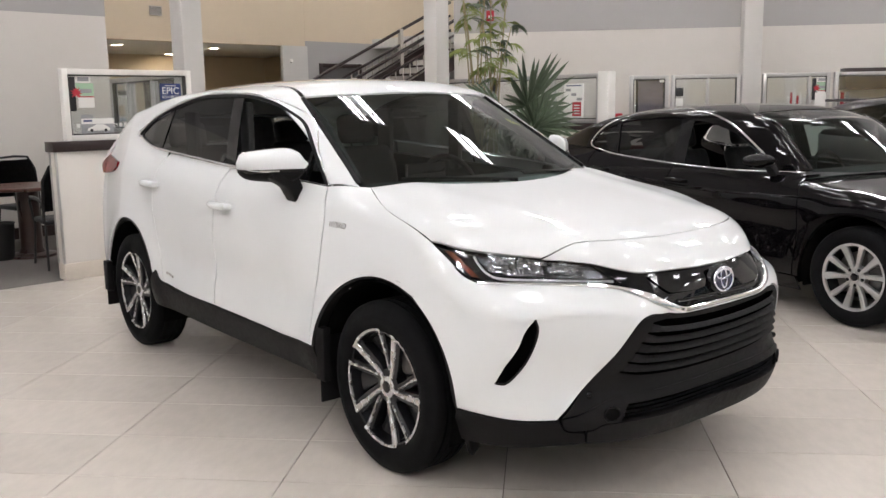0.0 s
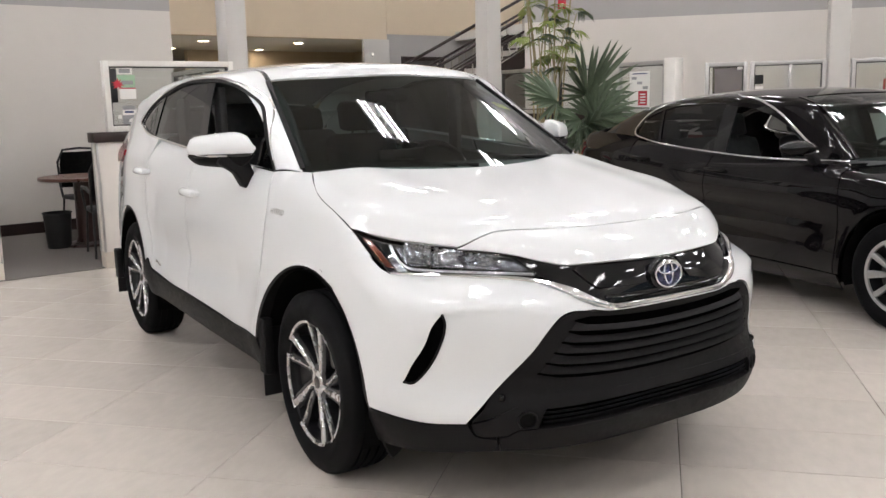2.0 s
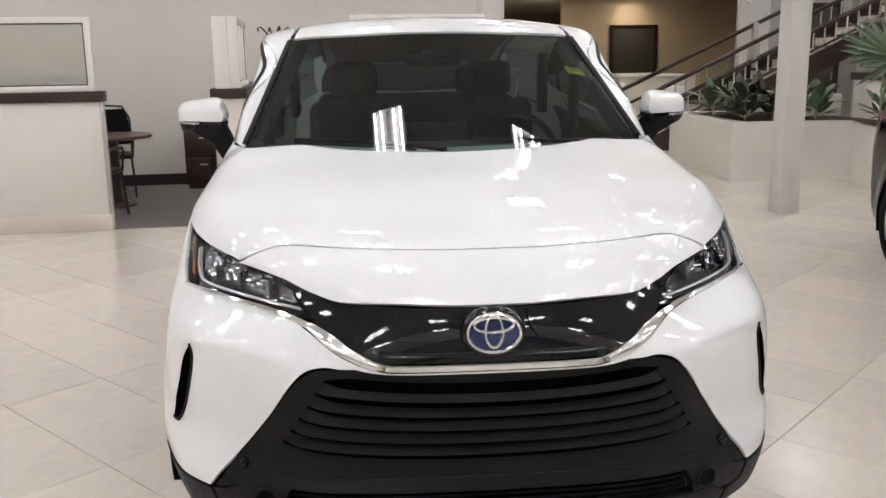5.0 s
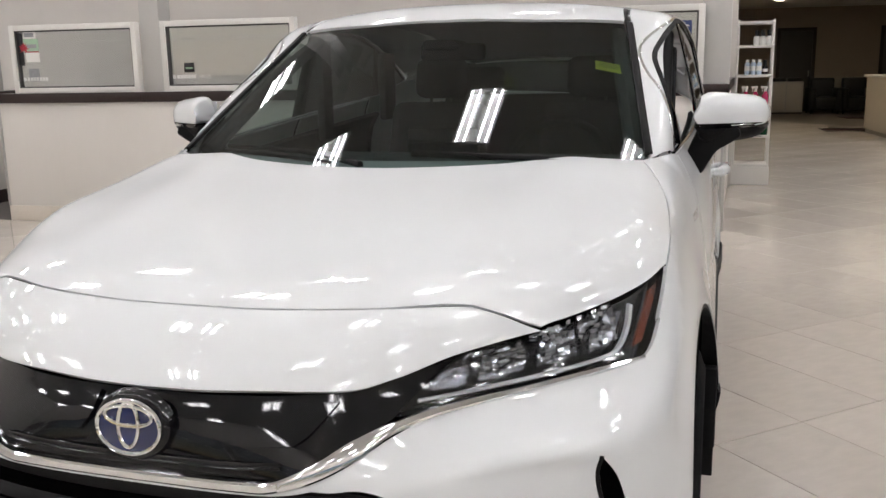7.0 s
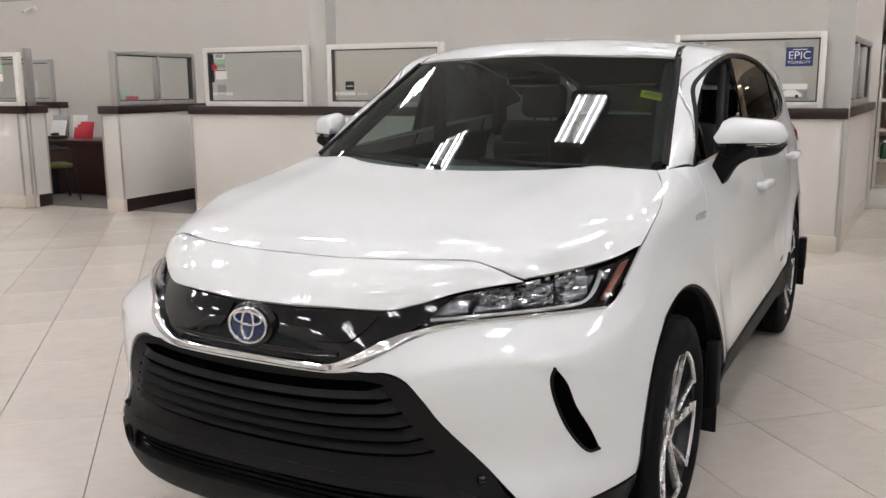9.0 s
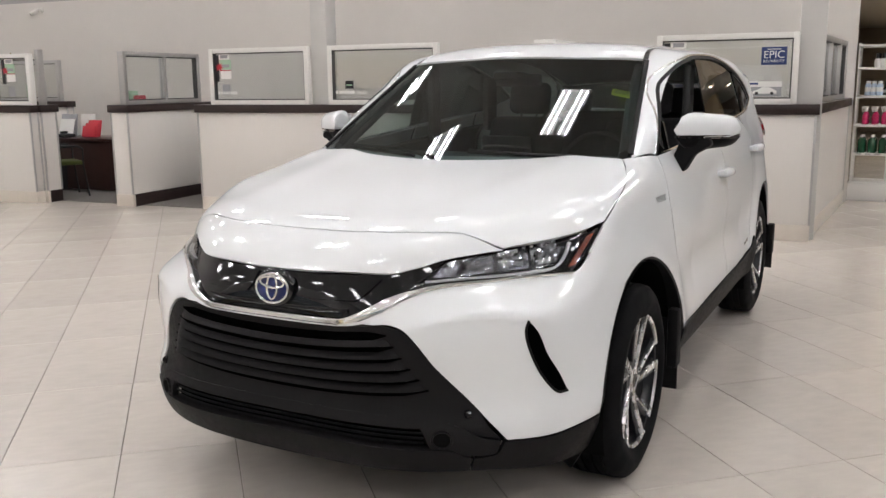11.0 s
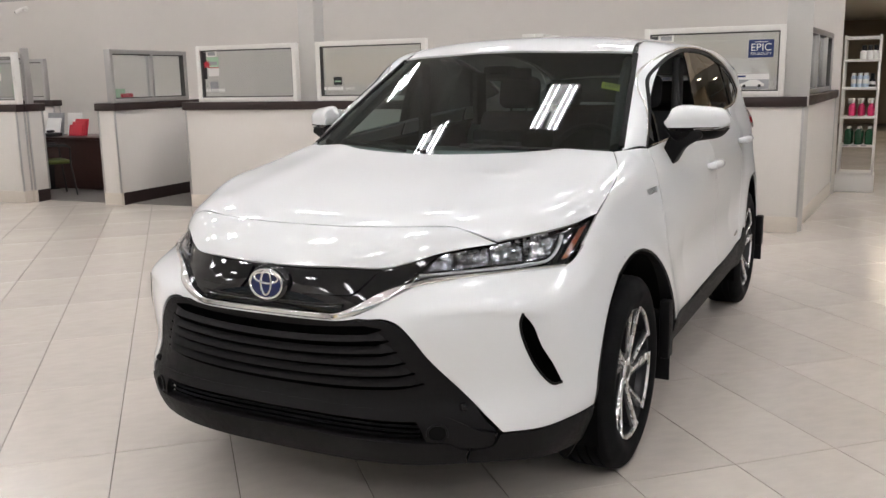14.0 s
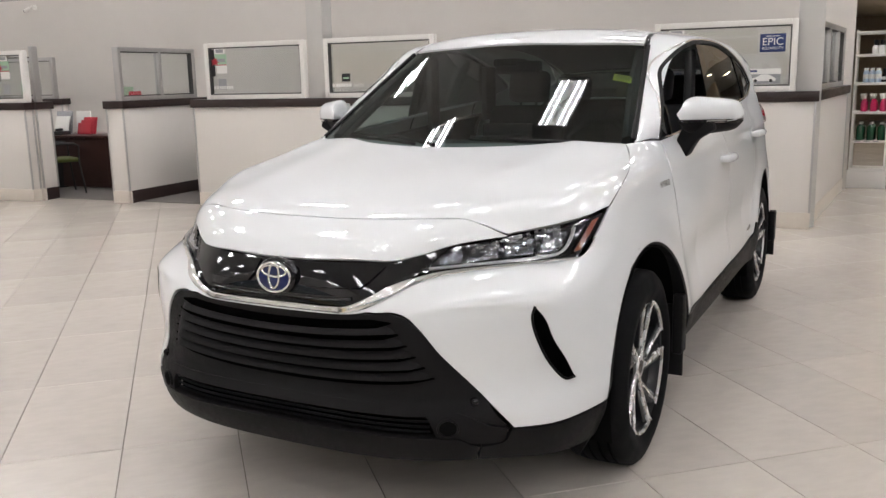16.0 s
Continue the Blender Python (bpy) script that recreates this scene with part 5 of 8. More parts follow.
    boss.transform(tilt @ Matrix.Rotation(radians(-90), 4, "X") @ Matrix.Diagonal((1.0, 0.80, 1, 1)))
    em = part("emblem", boss, GLOSSBLACK, ob, "oval blue and chrome emblem")
    disc = lathe([(0.062, -0.007), (0.060, -0.010), (0.0, -0.012)], 48, "Z")
    disc.transform(tilt @ Matrix.Rotation(radians(-90), 4, "X") @ Matrix.Diagonal((1.0, 0.72, 1, 1)))
    part("enamel", disc, BLUE, em)
    for cz, rx, rz, r in ((0.0, 0.062, 0.045, 0.0038), (0.004, 0.020, 0.038, 0.0036), (0.019, 0.046, 0.017, 0.0036)):
        b = ring_tube(0, -0.012, cz, rx, rz, r)
        b.transform(tilt)
        part("emblem_ring", b, CHROME, em)
    # wipers, fin, sticker
    for x0, x1, y1 in ((0.62, 0.10, 0.13), (-0.02, -0.55, 0.235)):
        bm = tube([(x0, 0.30 if x0 > 0.3 else 0.10, 1.150), ((x0 + x1) / 2, y1 + 0.05, 1.166), (x1, y1 + 0.07, 1.178)], [0.010, 0.008, 0.006], 8)
        bm = tube([(x0 - 0.1, 0.22 if x0 > 0.3 else 0.12, 1.152), (x1, y1 + 0.055, 1.170)], 0.006, 6, bm)
        part("wiper", bm, MATTBLACK, ob, "black wiper arm")
    fin = prism([(0, -0.01), (0.17, -0.01), (0.17, 0.035), (0.14, 0.058), (0.10, 0.05)], 0.035, bevel=0.008)
    fin.transform(pose(0.0175, 2.55, 1.578, 0, 0, 90))
    part("antenna_fin", fin, PEARL, ob)
    s = skin(cabin, [(0.535, 0.772, 1.405, "k"), (0.625, 0.772, 1.405, "k"), (0.632, 0.725, 1.378, "k"), (0.542, 0.725, 1.378, "k")], (0, 0.46, -0.88), 0.03, -0.012, 0.001)
    part("windscreen_sticker", s, STICKER, ob, "yellow paper sticker behind the windscreen")
    for k in range(3):
        z = 0.735 + 0.012 * k
        part("sticker_bar", skin(cabin, [(0.55, z + 0.004, 1.4, "k"), (0.612, z + 0.004, 1.4, "k"), (0.612, z, 1.4, "k"), (0.55, z, 1.4, "k")], (0, 0.46, -0.88), 0.04, -0.0105, 0.0), DARKFRAME, ob)

    def side(sgn):
        flip = Matrix.Diagonal((sgn, 1, 1, 1))
        # badges
        q = Vector(onto(body, np.array([[sgn * 0.9, 0.34, 0.985]]), (-sgn, 0, 0))[0])
        nrm = Vector(gradient(body, np.array([q]))[0])
        along = (Vector((0, sgn, 0)) - nrm * nrm.y * sgn).normalized()
        turn = Matrix((along, -nrm, nrm.cross(along))).transposed().to_4x4()
        lettering("HYBRID", 0.034, CHROME, ob, Matrix.Translation(q + 0.002 * nrm) @ turn, "fender_badge")
        bad = None
        for k in range(4):
            q = onto(body, np.array([[sgn * 0.9, 2.00 + 0.026 * k, 0.545 + 0.004 * k]]), (-sgn, 0, 0))[0]
            bad = box(q - np.array((0.003, 0.008, 0.009)), q + np.array((0.003, 0.008, 0.009)), 0.002, bm=bad)
        part("door_badge", bad, SILVER, ob, "small chrome badge")
        # door mirror
        def shell(z0, z1, grow, front):
            out = bmesh.new()
            rows = []
            for i in range(15):
                s = i / 14
                x = 0.850 + 0.225 * s
                hh = (0.070 - 0.020 * s) * math.sqrt(max(0.02, 1 - (2 * s - 1) ** 6)) + grow
                dd = (0.105 - 0.020 * s) * math.sqrt(max(0.02, 1 - max(0, 2 * s - 1) ** 5)) + grow
                zc = 1.250 - 0.004 * s
                yc = 0.700 + 0.15 * s
                ring = []
                for k in range(20):
                    a = 6.28319 * k / 20
                    c, d = math.cos(a), math.sin(a)
                    yy = math.copysign(abs(c) ** (0.9 if c < 0 else 0.35), c) * dd * (1 if c < 0 else 0.35)
                    zz = math.copysign(abs(d) ** 0.8, d) * hh * (1.08 if d > 0 else 1.5)
                    zz = min(max(zz, z0), z1)
                    ring.append(out.verts.new((x, yc + yy, zc + zz)))
                rows.append(ring)
            for a, b in zip(rows, rows[1:]):
                for k in range(20):
                    out.faces.new((a[k], a[(k + 1) % 20], b[(k + 1) % 20], b[k]))
            out.faces.new(rows[0])
            out.faces.new(rows[-1])
            out.transform(flip)
            return out
        mir = part("door_mirror", shell(-0.030, 0.2, 0.0, 0), PEARL, ob, "white door mirror with black lower shell")
        part("lower_shell", shell(-0.2, -0.030, -0.004, 0), MATTBLACK, mir)
        part("mirror_band", shell(-0.040, -0.022, -0.001, 0), GLOSSBLACK, mir)
        part("signal_strip", tube([(sgn * 0.955, 0.668, 1.218), (sgn * 1.01, 0.720, 1.218), (sgn * 1.052, 0.785, 1.219), (sgn * 1.066, 0.84, 1.219)], [0.004, 0.006, 0.006, 0.004], 8), CHROME, mir)
        stalk = prism([(0.80, 1.068), (0.875, 1.068), (0.915, 1.140), (0.99, 1.185), (0.98, 1.215), (0.86, 1.21)], 0.085, bevel=0.012)
        stalk.transform(flip @ Matrix.Translation((0, 0.675, 0)))
        part("stalk", stalk, MATTBLACK, mir)
        glass = box((0.865, 0.752, 1.195), (1.055, 0.756, 1.30), 0.002)
        glass.transform(flip @ Matrix.Translation((0.96, 0.815, 0)) @ Matrix.Rotation(radians(30), 4, "Z") @ Matrix.Translation((-0.96, -0.74, 0)))
        part("mirror_glass", glass, CHROME, mir)
        # inner door trim, seats
        part("door_trim", skin(body, side_pts([(0.8, 0.52, 1.13, "k"), (0.85, 2.2, 1.22, "k"), (0.9, 2.2, 0.5, "k"), (0.9, 0.52, 0.45, "k")], sgn), (-sgn, 0, 0), 0.08, -0.06, 0.02), TRIMGREY, ob)
        x = sgn * 0.37
        for y0, nm in ((1.25, "front_seat"),):
            bm = box((x - 0.25, y0, 0.52), (x + 0.25, y0 + 0.5, 0.70), 0.06, seg=3)
            back = box((-0.24, -0.06, 0), (0.24, 0.07, 0.62), 0.06, seg=3)
            back.transform(Matrix.Translation((x, y0 + 0.52, 0.66)) @ Matrix.Rotation(radians(-20), 4, "X"))
            seat = part(nm, join(bm, back), SEATCLOTH, ob, "charcoal fabric seat")
            hr = box((-0.13, -0.05, 0), (0.13, 0.05, 0.19), 0.045, seg=3)
            hr.transform(Matrix.Translation((x, y0 + 0.735, 1.26)) @ Matrix.Rotation(radians(-12), 4, "X"))
            part("headrest", hr, SEATCLOTH, seat)
            part("headrest_post", tube([(x - 0.05, y0 + 0.72, 1.2), (x - 0.05, y0 + 0.74, 1.28)], 0.007), STEEL, seat)
            part("headrest_post", tube([(x + 0.05, y0 + 0.72, 1.2), (x + 0.05, y0 + 0.74, 1.28)], 0.007), STEEL, seat)
        part("pillar_lining", tube([(sgn * 0.70, 0.42, 1.15), (sgn * 0.62, 0.78, 1.38), (sgn * 0.57, 1.05, 1.51)], [0.03, 0.03, 0.025], 8), TRIMGREY, ob)
        part("pillar_lining", box((sgn * 0.72 - 0.02, 1.36, 1.1), (sgn * 0.72 + 0.02, 1.46, 1.53), 0.015), TRIMGREY, ob)
        part("pillar_lining", box((sgn * 0.70 - 0.02, 2.05, 1.15), (sgn * 0.70 + 0.02, 2.2, 1.48), 0.015), TRIMGREY, ob)

    both(side)
    bench = box((-0.62, 2.12, 0.52), (0.62, 2.62, 0.72), 0.06, seg=3)
    back = box((-0.62, -0.06, 0), (0.62, 0.08, 0.62), 0.06, seg=3)
    back.transform(Matrix.Translation((0, 2.62, 0.68)) @ Matrix.Rotation(radians(-24), 4, "X"))
    part("rear_bench", join(bench, back), SEATCLOTH, ob)
    for x in (-0.4, 0.4):
        hr = box((-0.13, -0.04, 0), (0.13, 0.05, 0.17), 0.04, seg=3)
        hr.transform(Matrix.Translation((x, 2.86, 1.24)) @ Matrix.Rotation(radians(-15), 4, "X"))
        part("rear_headrest", hr, SEATCLOTH, ob)
    dash = prism([(0.30, 1.10), (0.62, 1.135), (0.80, 1.10), (0.88, 1.0), (0.86, 0.80), (0.70, 0.55), (0.40, 0.55)], 1.44, bevel=0.02)
    dash.transform(Matrix.Translation((0.72, 0, 0)) @ Matrix.Rotation(radians(90), 4, "Z"))
    part("dashboard", dash, TRIMGREY, ob, "dark grey dashboard")
    part("centre_screen", box((-0.13, 0.80, 1.08), (0.13, 0.83, 1.20), 0.01), GLOSSBLACK, ob)
    wheel_ring = tube([(0.19 * math.cos(a / 36 * 6.28319), 0, 0.19 * math.sin(a / 36 * 6.28319)) for a in range(36)], 0.016, 8, None, True)
    wheel_ring = box((-0.17, -0.015, -0.02), (0.17, 0.015, 0.02), 0.01, bm=wheel_ring)
    wheel_ring = box((-0.06, -0.03, -0.07), (0.06, 0.02, 0.05), 0.02, bm=wheel_ring)
    wheel_ring.transform(pose(0.37, 1.04, 1.03, -22, 0, 0))
    part("steering_wheel", wheel_ring, MATTBLACK, ob)
    part("rear_view_mirror", box((-0.12, 0.93, 1.43), (0.12, 0.97, 1.49), 0.015), GLOSSBLACK, ob)
    part("camera_housing", box((-0.06, 0.78, 1.465), (0.06, 0.92, 1.50), 0.012), GLOSSBLACK, ob)
    part("headliner", skin(cabin, [(0, 0.98, 1.6, "k"), (0.55, 1.06, 1.56, "k"), (0.53, 2.0, 1.6, "k"), (0.5, 3.0, 1.46, "k"), (-0.5, 3.0, 1.46, "k"), (-0.53, 2.0, 1.6, "k"), (-0.55, 1.06, 1.56, "k")], (0, 0, -1), 0.08, -0.03, 0.01), HEADLINER, ob)
    part("cowl", box((-0.70, 0.20, 1.02), (0.70, 0.46, 1.09), 0.02), MATTBLACK, ob)
    bay = box((-0.58, -0.72, 0.24), (0.58, 0.46, 0.86), 0.05)
    bay = box((-0.62, 0.46, 0.22), (0.62, 3.30, 0.46), 0.05, bm=bay)
    bay = box((-0.84, 0.50, 0.30), (0.84, 2.15, 0.46), 0.03, bm=bay)
    bay = box((-0.50, -0.76, 0.225), (0.50, -0.42, 0.28), 0.02, bm=bay)
    bay = box((-0.56, -0.42, 0.20), (0.56, 0.50, 0.28), 0.02, bm=bay)
    part("underbody", bay, DARKVOID, ob)
    wheels(ob, AXLE, 0.800, HUB_Z, TYRE_R, 0.252, 0.215, True, SILVER)


crossover_front(white_car)


# ---- the black sedan: shape ----
# Front axle at y = 0, rear axle at y = 2.825 of its own.
SED_AXLE = 2.825
sed_side = smooth_curve([0.10, 0.18, 0.26, 0.36, 0.50, 0.60, 0.70, 0.78, 0.84, 0.90, 0.96, 1.02, 1.10], [0.74, 0.83, 0.885, 0.905, 0.898, 0.900, 0.912, 0.918, 0.912, 0.893, 0.862, 0.825, 0.78])
sed_taper = smooth_curve([-1.0, -0.7, -0.3, 0.1, 0.6, 2.3, 2.9, 3.4, 3.9], [0.84, 0.905, 0.965, 0.985, 1.0, 1.0, 0.985, 0.94, 0.84])
sed_belt = smooth_curve([-0.2, 0.5, 1.117, 1.667, 2.371, 2.8, 3.3, 3.8], [0.965, 0.975, 0.977, 0.994, 1.039, 1.085, 1.10, 1.08])
sed_hood = smooth_curve([-1.0, -0.9, -0.75, -0.4, 0.0, 0.3, 0.5], [0.62, 0.72, 0.80, 0.885, 0.940, 0.978, 1.0])
sed_deck = smooth_curve([2.8, 3.1, 3.4, 3.7, 3.9], [1.36, 1.24, 1.16, 1.115, 1.085])
sed_rear = smooth_curve([0.2, 0.4, 0.6, 0.8, 0.95, 1.05, 1.12], [3.70, 3.83, 3.87, 3.85, 3.80, 3.76, 3.72])
sed_roof = smooth_curve([0.8, 1.1, 1.35, 1.7, 2.1, 2.656, 2.95, 3.2, 3.45, 3.7], [1.36, 1.445, 1.466, 1.474, 1.463, 1.415, 1.345, 1.262, 1.172, 1.09])
sed_cab = smooth_curve([0.3, 0.6, 1.1, 1.7, 2.3, 2.8, 3.3, 3.6], [0.70, 0.755, 0.790, 0.800, 0.790, 0.75, 0.66, 0.58])


def sed_body(p):
    x, y, z = np.abs(p[:, 0]), p[:, 1], p[:, 2]
    zz = z - (sed_belt(y) - 0.98) * np.clip((z - 0.6) / 0.3, 0, 1)
    w = sed_side(zz) * sed_taper(y)
    for wy in (0.0, SED_AXLE):
        w = w + 0.014 * np.exp(-((np.hypot(y - wy, z - 0.335) - 0.42) / 0.09) ** 2)
    w = w - 0.012 * np.exp(-((z - 0.62 - 0.02 * y) / 0.05) ** 2) * np.clip((y - 0.5) / 0.3, 0, 1) * np.clip((2.4 - y) / 0.4, 0, 1)
    s = x - w
    n = -0.96 + 0.55 * (x / 0.9) ** 3.2 + 0.5 * np.clip(z - 0.62, 0, 1) ** 1.5 - y
    h = z - np.where(y < 0.52, sed_hood(y) - 0.055 * (x / 0.8) ** 3, np.where(y > 2.85, sed_deck(y) - 0.04 * (x / 0.8) ** 3, 1.6))
    b = y - sed_rear(z) + 0.42 * (x / 0.9) ** 4
    return smax(smax(smax(s, n * 0.7, 0.06), h, 0.03), b * 0.8, 0.06)


def sed_cabin(p):
    x, y, z = np.abs(p[:, 0]), p[:, 1], p[:, 2]
    up = z - sed_belt(y)
    s = x - (sed_cab(y) - 0.30 * up - 0.25 * up * np.abs(up))
    r = z - (sed_roof(y) - 0.045 * (x / 0.55) ** 2.4)
    w = (z - 1.005) * 0.80 - (y - 0.26 - 0.243 * (x / 0.70) ** 2) * 0.60
    return smax(smax(s, r, 0.035), w, 0.02)


def car_seat(ob, x, y0, z0, mat):
    """A front seat with backrest, headrest and its posts."""
    bm = box((x - 0.24, y0, z0), (x + 0.24, y0 + 0.5, z0 + 0.17), 0.06, seg=3)
    back = box((-0.235, -0.06, 0), (0.235, 0.07, 0.60), 0.06, seg=3)
    back.transform(Matrix.Translation((x, y0 + 0.52, z0 + 0.14)) @ Matrix.Rotation(radians(-20), 4, "X"))
    seat = part("front_seat", join(bm, back), mat, ob)
    hr = box((-0.13, -0.05, 0), (0.13, 0.05, 0.18), 0.045, seg=3)
    hr.transform(Matrix.Translation((x, y0 + 0.73, z0 + 0.72)) @ Matrix.Rotation(radians(-12), 4, "X"))
    part("headrest", hr, mat, seat)
    for dx in (-0.05, 0.05):
        part("headrest_post", tube([(x + dx, y0 + 0.71, z0 + 0.66), (x + dx, y0 + 0.73, z0 + 0.75)], 0.007), STEEL, seat)


def sedan(m):
    ob = thing("sedan", m, "black sedan with chrome window trim and silver alloy wheels", "car")
    K = ("k",)
    TOP, FRONT = (0, 0, -1), (0, 1, 0)
    M = lambda seq: seq + [(-q[0], *q[1:]) for q in seq[-2:0:-1]]
    part("hood", skin(sed_body, M([(0, -0.80, 0.8, *K), (0.35, -0.76, 0.8), (0.60, -0.62, 0.8, *K), (0.72, -0.30, 0.9), (0.74, 0.0, 0.9), (0.73, 0.28, 0.95), (0.70, 0.44, 0.98, *K), (0.4, 0.33, 1), (0, 0.27, 1, *K)]), TOP, 0.05), BLACKPAINT, ob)
    part("front_bumper", skin(sed_body, M([(0, -0.9, 0.76, *K), (0.35, -0.86, 0.75), (0.60, -0.72, 0.74, *K), (0.86, -0.42, 0.72, *K), (0.87, -0.40, 0.45), (0.84, -0.43, 0.20, *K), (0.5, -0.8, 0.18), (0, -0.9, 0.18, *K)]), FRONT, 0.05), BLACKPAINT, ob)
    part("lower_grille", skin(sed_body, M([(0, -0.95, 0.50, *K), (0.45, -0.85, 0.46), (0.58, -0.75, 0.30, *K), (0.3, -0.9, 0.24), (0, -0.92, 0.24, *K)]), FRONT, 0.05, 0.006), GLOSSBLACK, ob)
    top = [(0.75, 0.62, 0.985), (0.75, 0.765, 1.034), (0.75, 1.0, 1.183), (0.75, 1.219, 1.306), (0.75, 1.448, 1.387), (0.75, 1.637, 1.413), (0.75, 1.831, 1.434), (0.75, 2.09, 1.420), (0.75, 2.366, 1.391), (0.75, 2.659, 1.288), (0.75, 2.80, 1.165), (0.75, 2.80, 1.115), (0.75, 2.74, 1.088)]
    low = [(0.75, 2.672, 1.078), (0.75, 2.371, 1.039), (0.75, 1.667, 0.994), (0.75, 1.117, 0.977), (0.75, 0.519, 0.985)]

    def side(sgn):
        S = lambda pts: side_pts(pts, sgn)
        IN = (-sgn, 0, 0)
        lamp = part("headlight", skin(sed_body, S([(0.45, -0.83, 0.70, *K), (0.62, -0.62, 0.79, *K), (0.80, -0.30, 0.82, *K), (0.82, -0.42, 0.74), (0.62, -0.72, 0.68, *K)]), (-0.6 * sgn, 0.8, 0), 0.04, 0.004), GLOSSBLACK, ob, "slim LED headlight")
        part("reflector", skin(sed_body, S([(0.55, -0.74, 0.715, *K), (0.68, -0.54, 0.765, *K), (0.74, -0.46, 0.765, *K), (0.62, -0.70, 0.70, *K)]), (-0.6 * sgn, 0.8, 0), 0.04, 0.007), REFLECTOR, lamp)
        a = arc(0, 0.335, 0.405, 155, 5, 12)
        seq = [(0.72, -0.34, 0.9, *K), (0.745, 0.0, 0.9), (0.735, 0.28, 0.95), (0.705, 0.45, 0.98, *K), (0.80, 0.47, 0.965, *K), (0.87, 0.44, 0.85), (0.9, 0.44, 0.5), (0.9, 0.46, 0.28, *K), (0.9, 0.42, 0.28, *K)] + [(0.9, q[1], q[2]) for q in reversed(a)] + [(0.87, -0.40, 0.72, *K), (0.81, -0.32, 0.825, *K)]
        part("fender", skin(sed_body, S(seq), (-0.9 * sgn, 0, -0.43), 0.04), BLACKPAINT, ob)
        door = part("front_door", skin(sed_body, S([(0.80, 0.478, 0.972, *K), (0.8, 1.1, 0.97), (0.8, 1.655, 0.988, *K), (0.88, 1.69, 0.85), (0.9, 1.71, 0.6), (0.9, 1.70, 0.30, *K), (0.9, 0.468, 0.28, *K), (0.9, 0.448, 0.5), (0.87, 0.448, 0.85)]), IN, 0.05), BLACKPAINT, ob)
        a = arc(SED_AXLE, 0.335, 0.405, 175, 8, 14)
        door2 = part("rear_door", skin(sed_body, S([(0.8, 1.662, 0.989, *K), (0.8, 2.2, 1.022), (0.79, 2.62, 1.066, *K), (0.85, 2.66, 0.95), (0.88, 2.55, 0.78), (0.9, 2.46, 0.62), (0.9, 2.40, 0.42), (0.9, 2.38, 0.30, *K), (0.9, 1.707, 0.30, *K), (0.9, 1.717, 0.6), (0.88, 1.697, 0.85)]), IN, 0.05), BLACKPAINT, ob)
        seq = [(0.79, 2.628, 1.067, *K), (0.78, 2.8, 1.083), (0.74, 3.1, 1.10), (0.68, 3.40, 1.10), (0.64, 3.62, 1.07, *K), (0.70, 3.62, 0.95), (0.74, 3.6, 0.6), (0.76, 3.56, 0.28, *K), (0.86, 3.25, 0.28, *K)] + [(0.9, q[1], q[2]) for q in reversed(a)] + [(0.9, 2.39, 0.34), (0.9, 2.408, 0.42), (0.9, 2.468, 0.62), (0.88, 2.558, 0.78), (0.85, 2.668, 0.95)]
        part("quarter_panel", skin(sed_body, S(seq), (-0.95 * sgn, 0, -0.25), 0.045), BLACKPAINT, ob)
        part("rear_lamp", skin(sed_body, S([(0.70, 3.45, 1.02, *K), (0.60, 3.72, 1.03, *K), (0.58, 3.75, 0.90, *K), (0.72, 3.55, 0.90, *K), (0.76, 3.36, 0.985, *K)]), (-0.8 * sgn, -0.6, 0), 0.04, 0.010, 0.02), REDLENS, ob, "dark red rear lamp")
        part("sill", skin(sed_body, S([(0.9, 0.44, 0.275, *K), (0.9, 2.39, 0.285, *K), (0.86, 2.39, 0.17, *K), (0.86, 0.44, 0.17, *K)]), IN, 0.06, 0.004), BLACKPAINT, ob)
        for wy in (0.0, SED_AXLE):
            liner = lathe([(0.40, 0.885), (0.395, 0.58), (0.02, 0.58)], 40)
            bmesh.ops.bisect_plane(liner, geom=liner.verts[:] + liner.edges[:] + liner.faces[:], plane_co=(0, 0, -0.12), plane_no=(0, 0, -1), clear_outer=True)
            liner.transform(Matrix.Translation((0, wy, 0.335)) @ Matrix.Diagonal((sgn, 1, 1, 1)))
            part("wheel_housing", liner, DARKVOID, ob)
        for d, y0, z0 in ((door, 1.58, 0.882), (door2, 2.50, 0.925)):
            q = onto(sed_body, np.array([[sgn * 0.9, y0, z0]]), IN)[0]
            X = abs(q[0])
            pull = tube([(X - 0.01, y0 - 0.10, z0), (X + 0.025, y0 - 0.085, z0), (X + 0.034, y0, z0 + 0.003), (X + 0.025, y0 + 0.085, z0 + 0.004), (X - 0.01, y0 + 0.10, z0 + 0.004)], [0.010, 0.014, 0.016, 0.014, 0.010], 10)
            pull.transform(Matrix.Diagonal((sgn, 1, 1, 1)))
            part("handle", pull, BLACKPAINT, d)
        # glasshouse
        part("rear_window", skin(sed_cabin, S([(0.75, 1.73, 1.01, *K), (0.75, 2.40, 1.052, *K), (0.75, 2.47, 1.345, *K), (0.75, 2.1, 1.402), (0.75, 1.76, 1.412, *K)]), IN, 0.05, -0.008, 0.004), PRIVACY, ob).visible_shadow = False
        part("quarter_window", skin(sed_cabin, S([(0.75, 2.425, 1.054, *K), (0.75, 2.66, 1.087, *K), (0.75, 2.77, 1.13), (0.75, 2.64, 1.268), (0.75, 2.495, 1.335, *K)]), IN, 0.05, -0.008, 0.004), PRIVACY, ob).visible_shadow = False
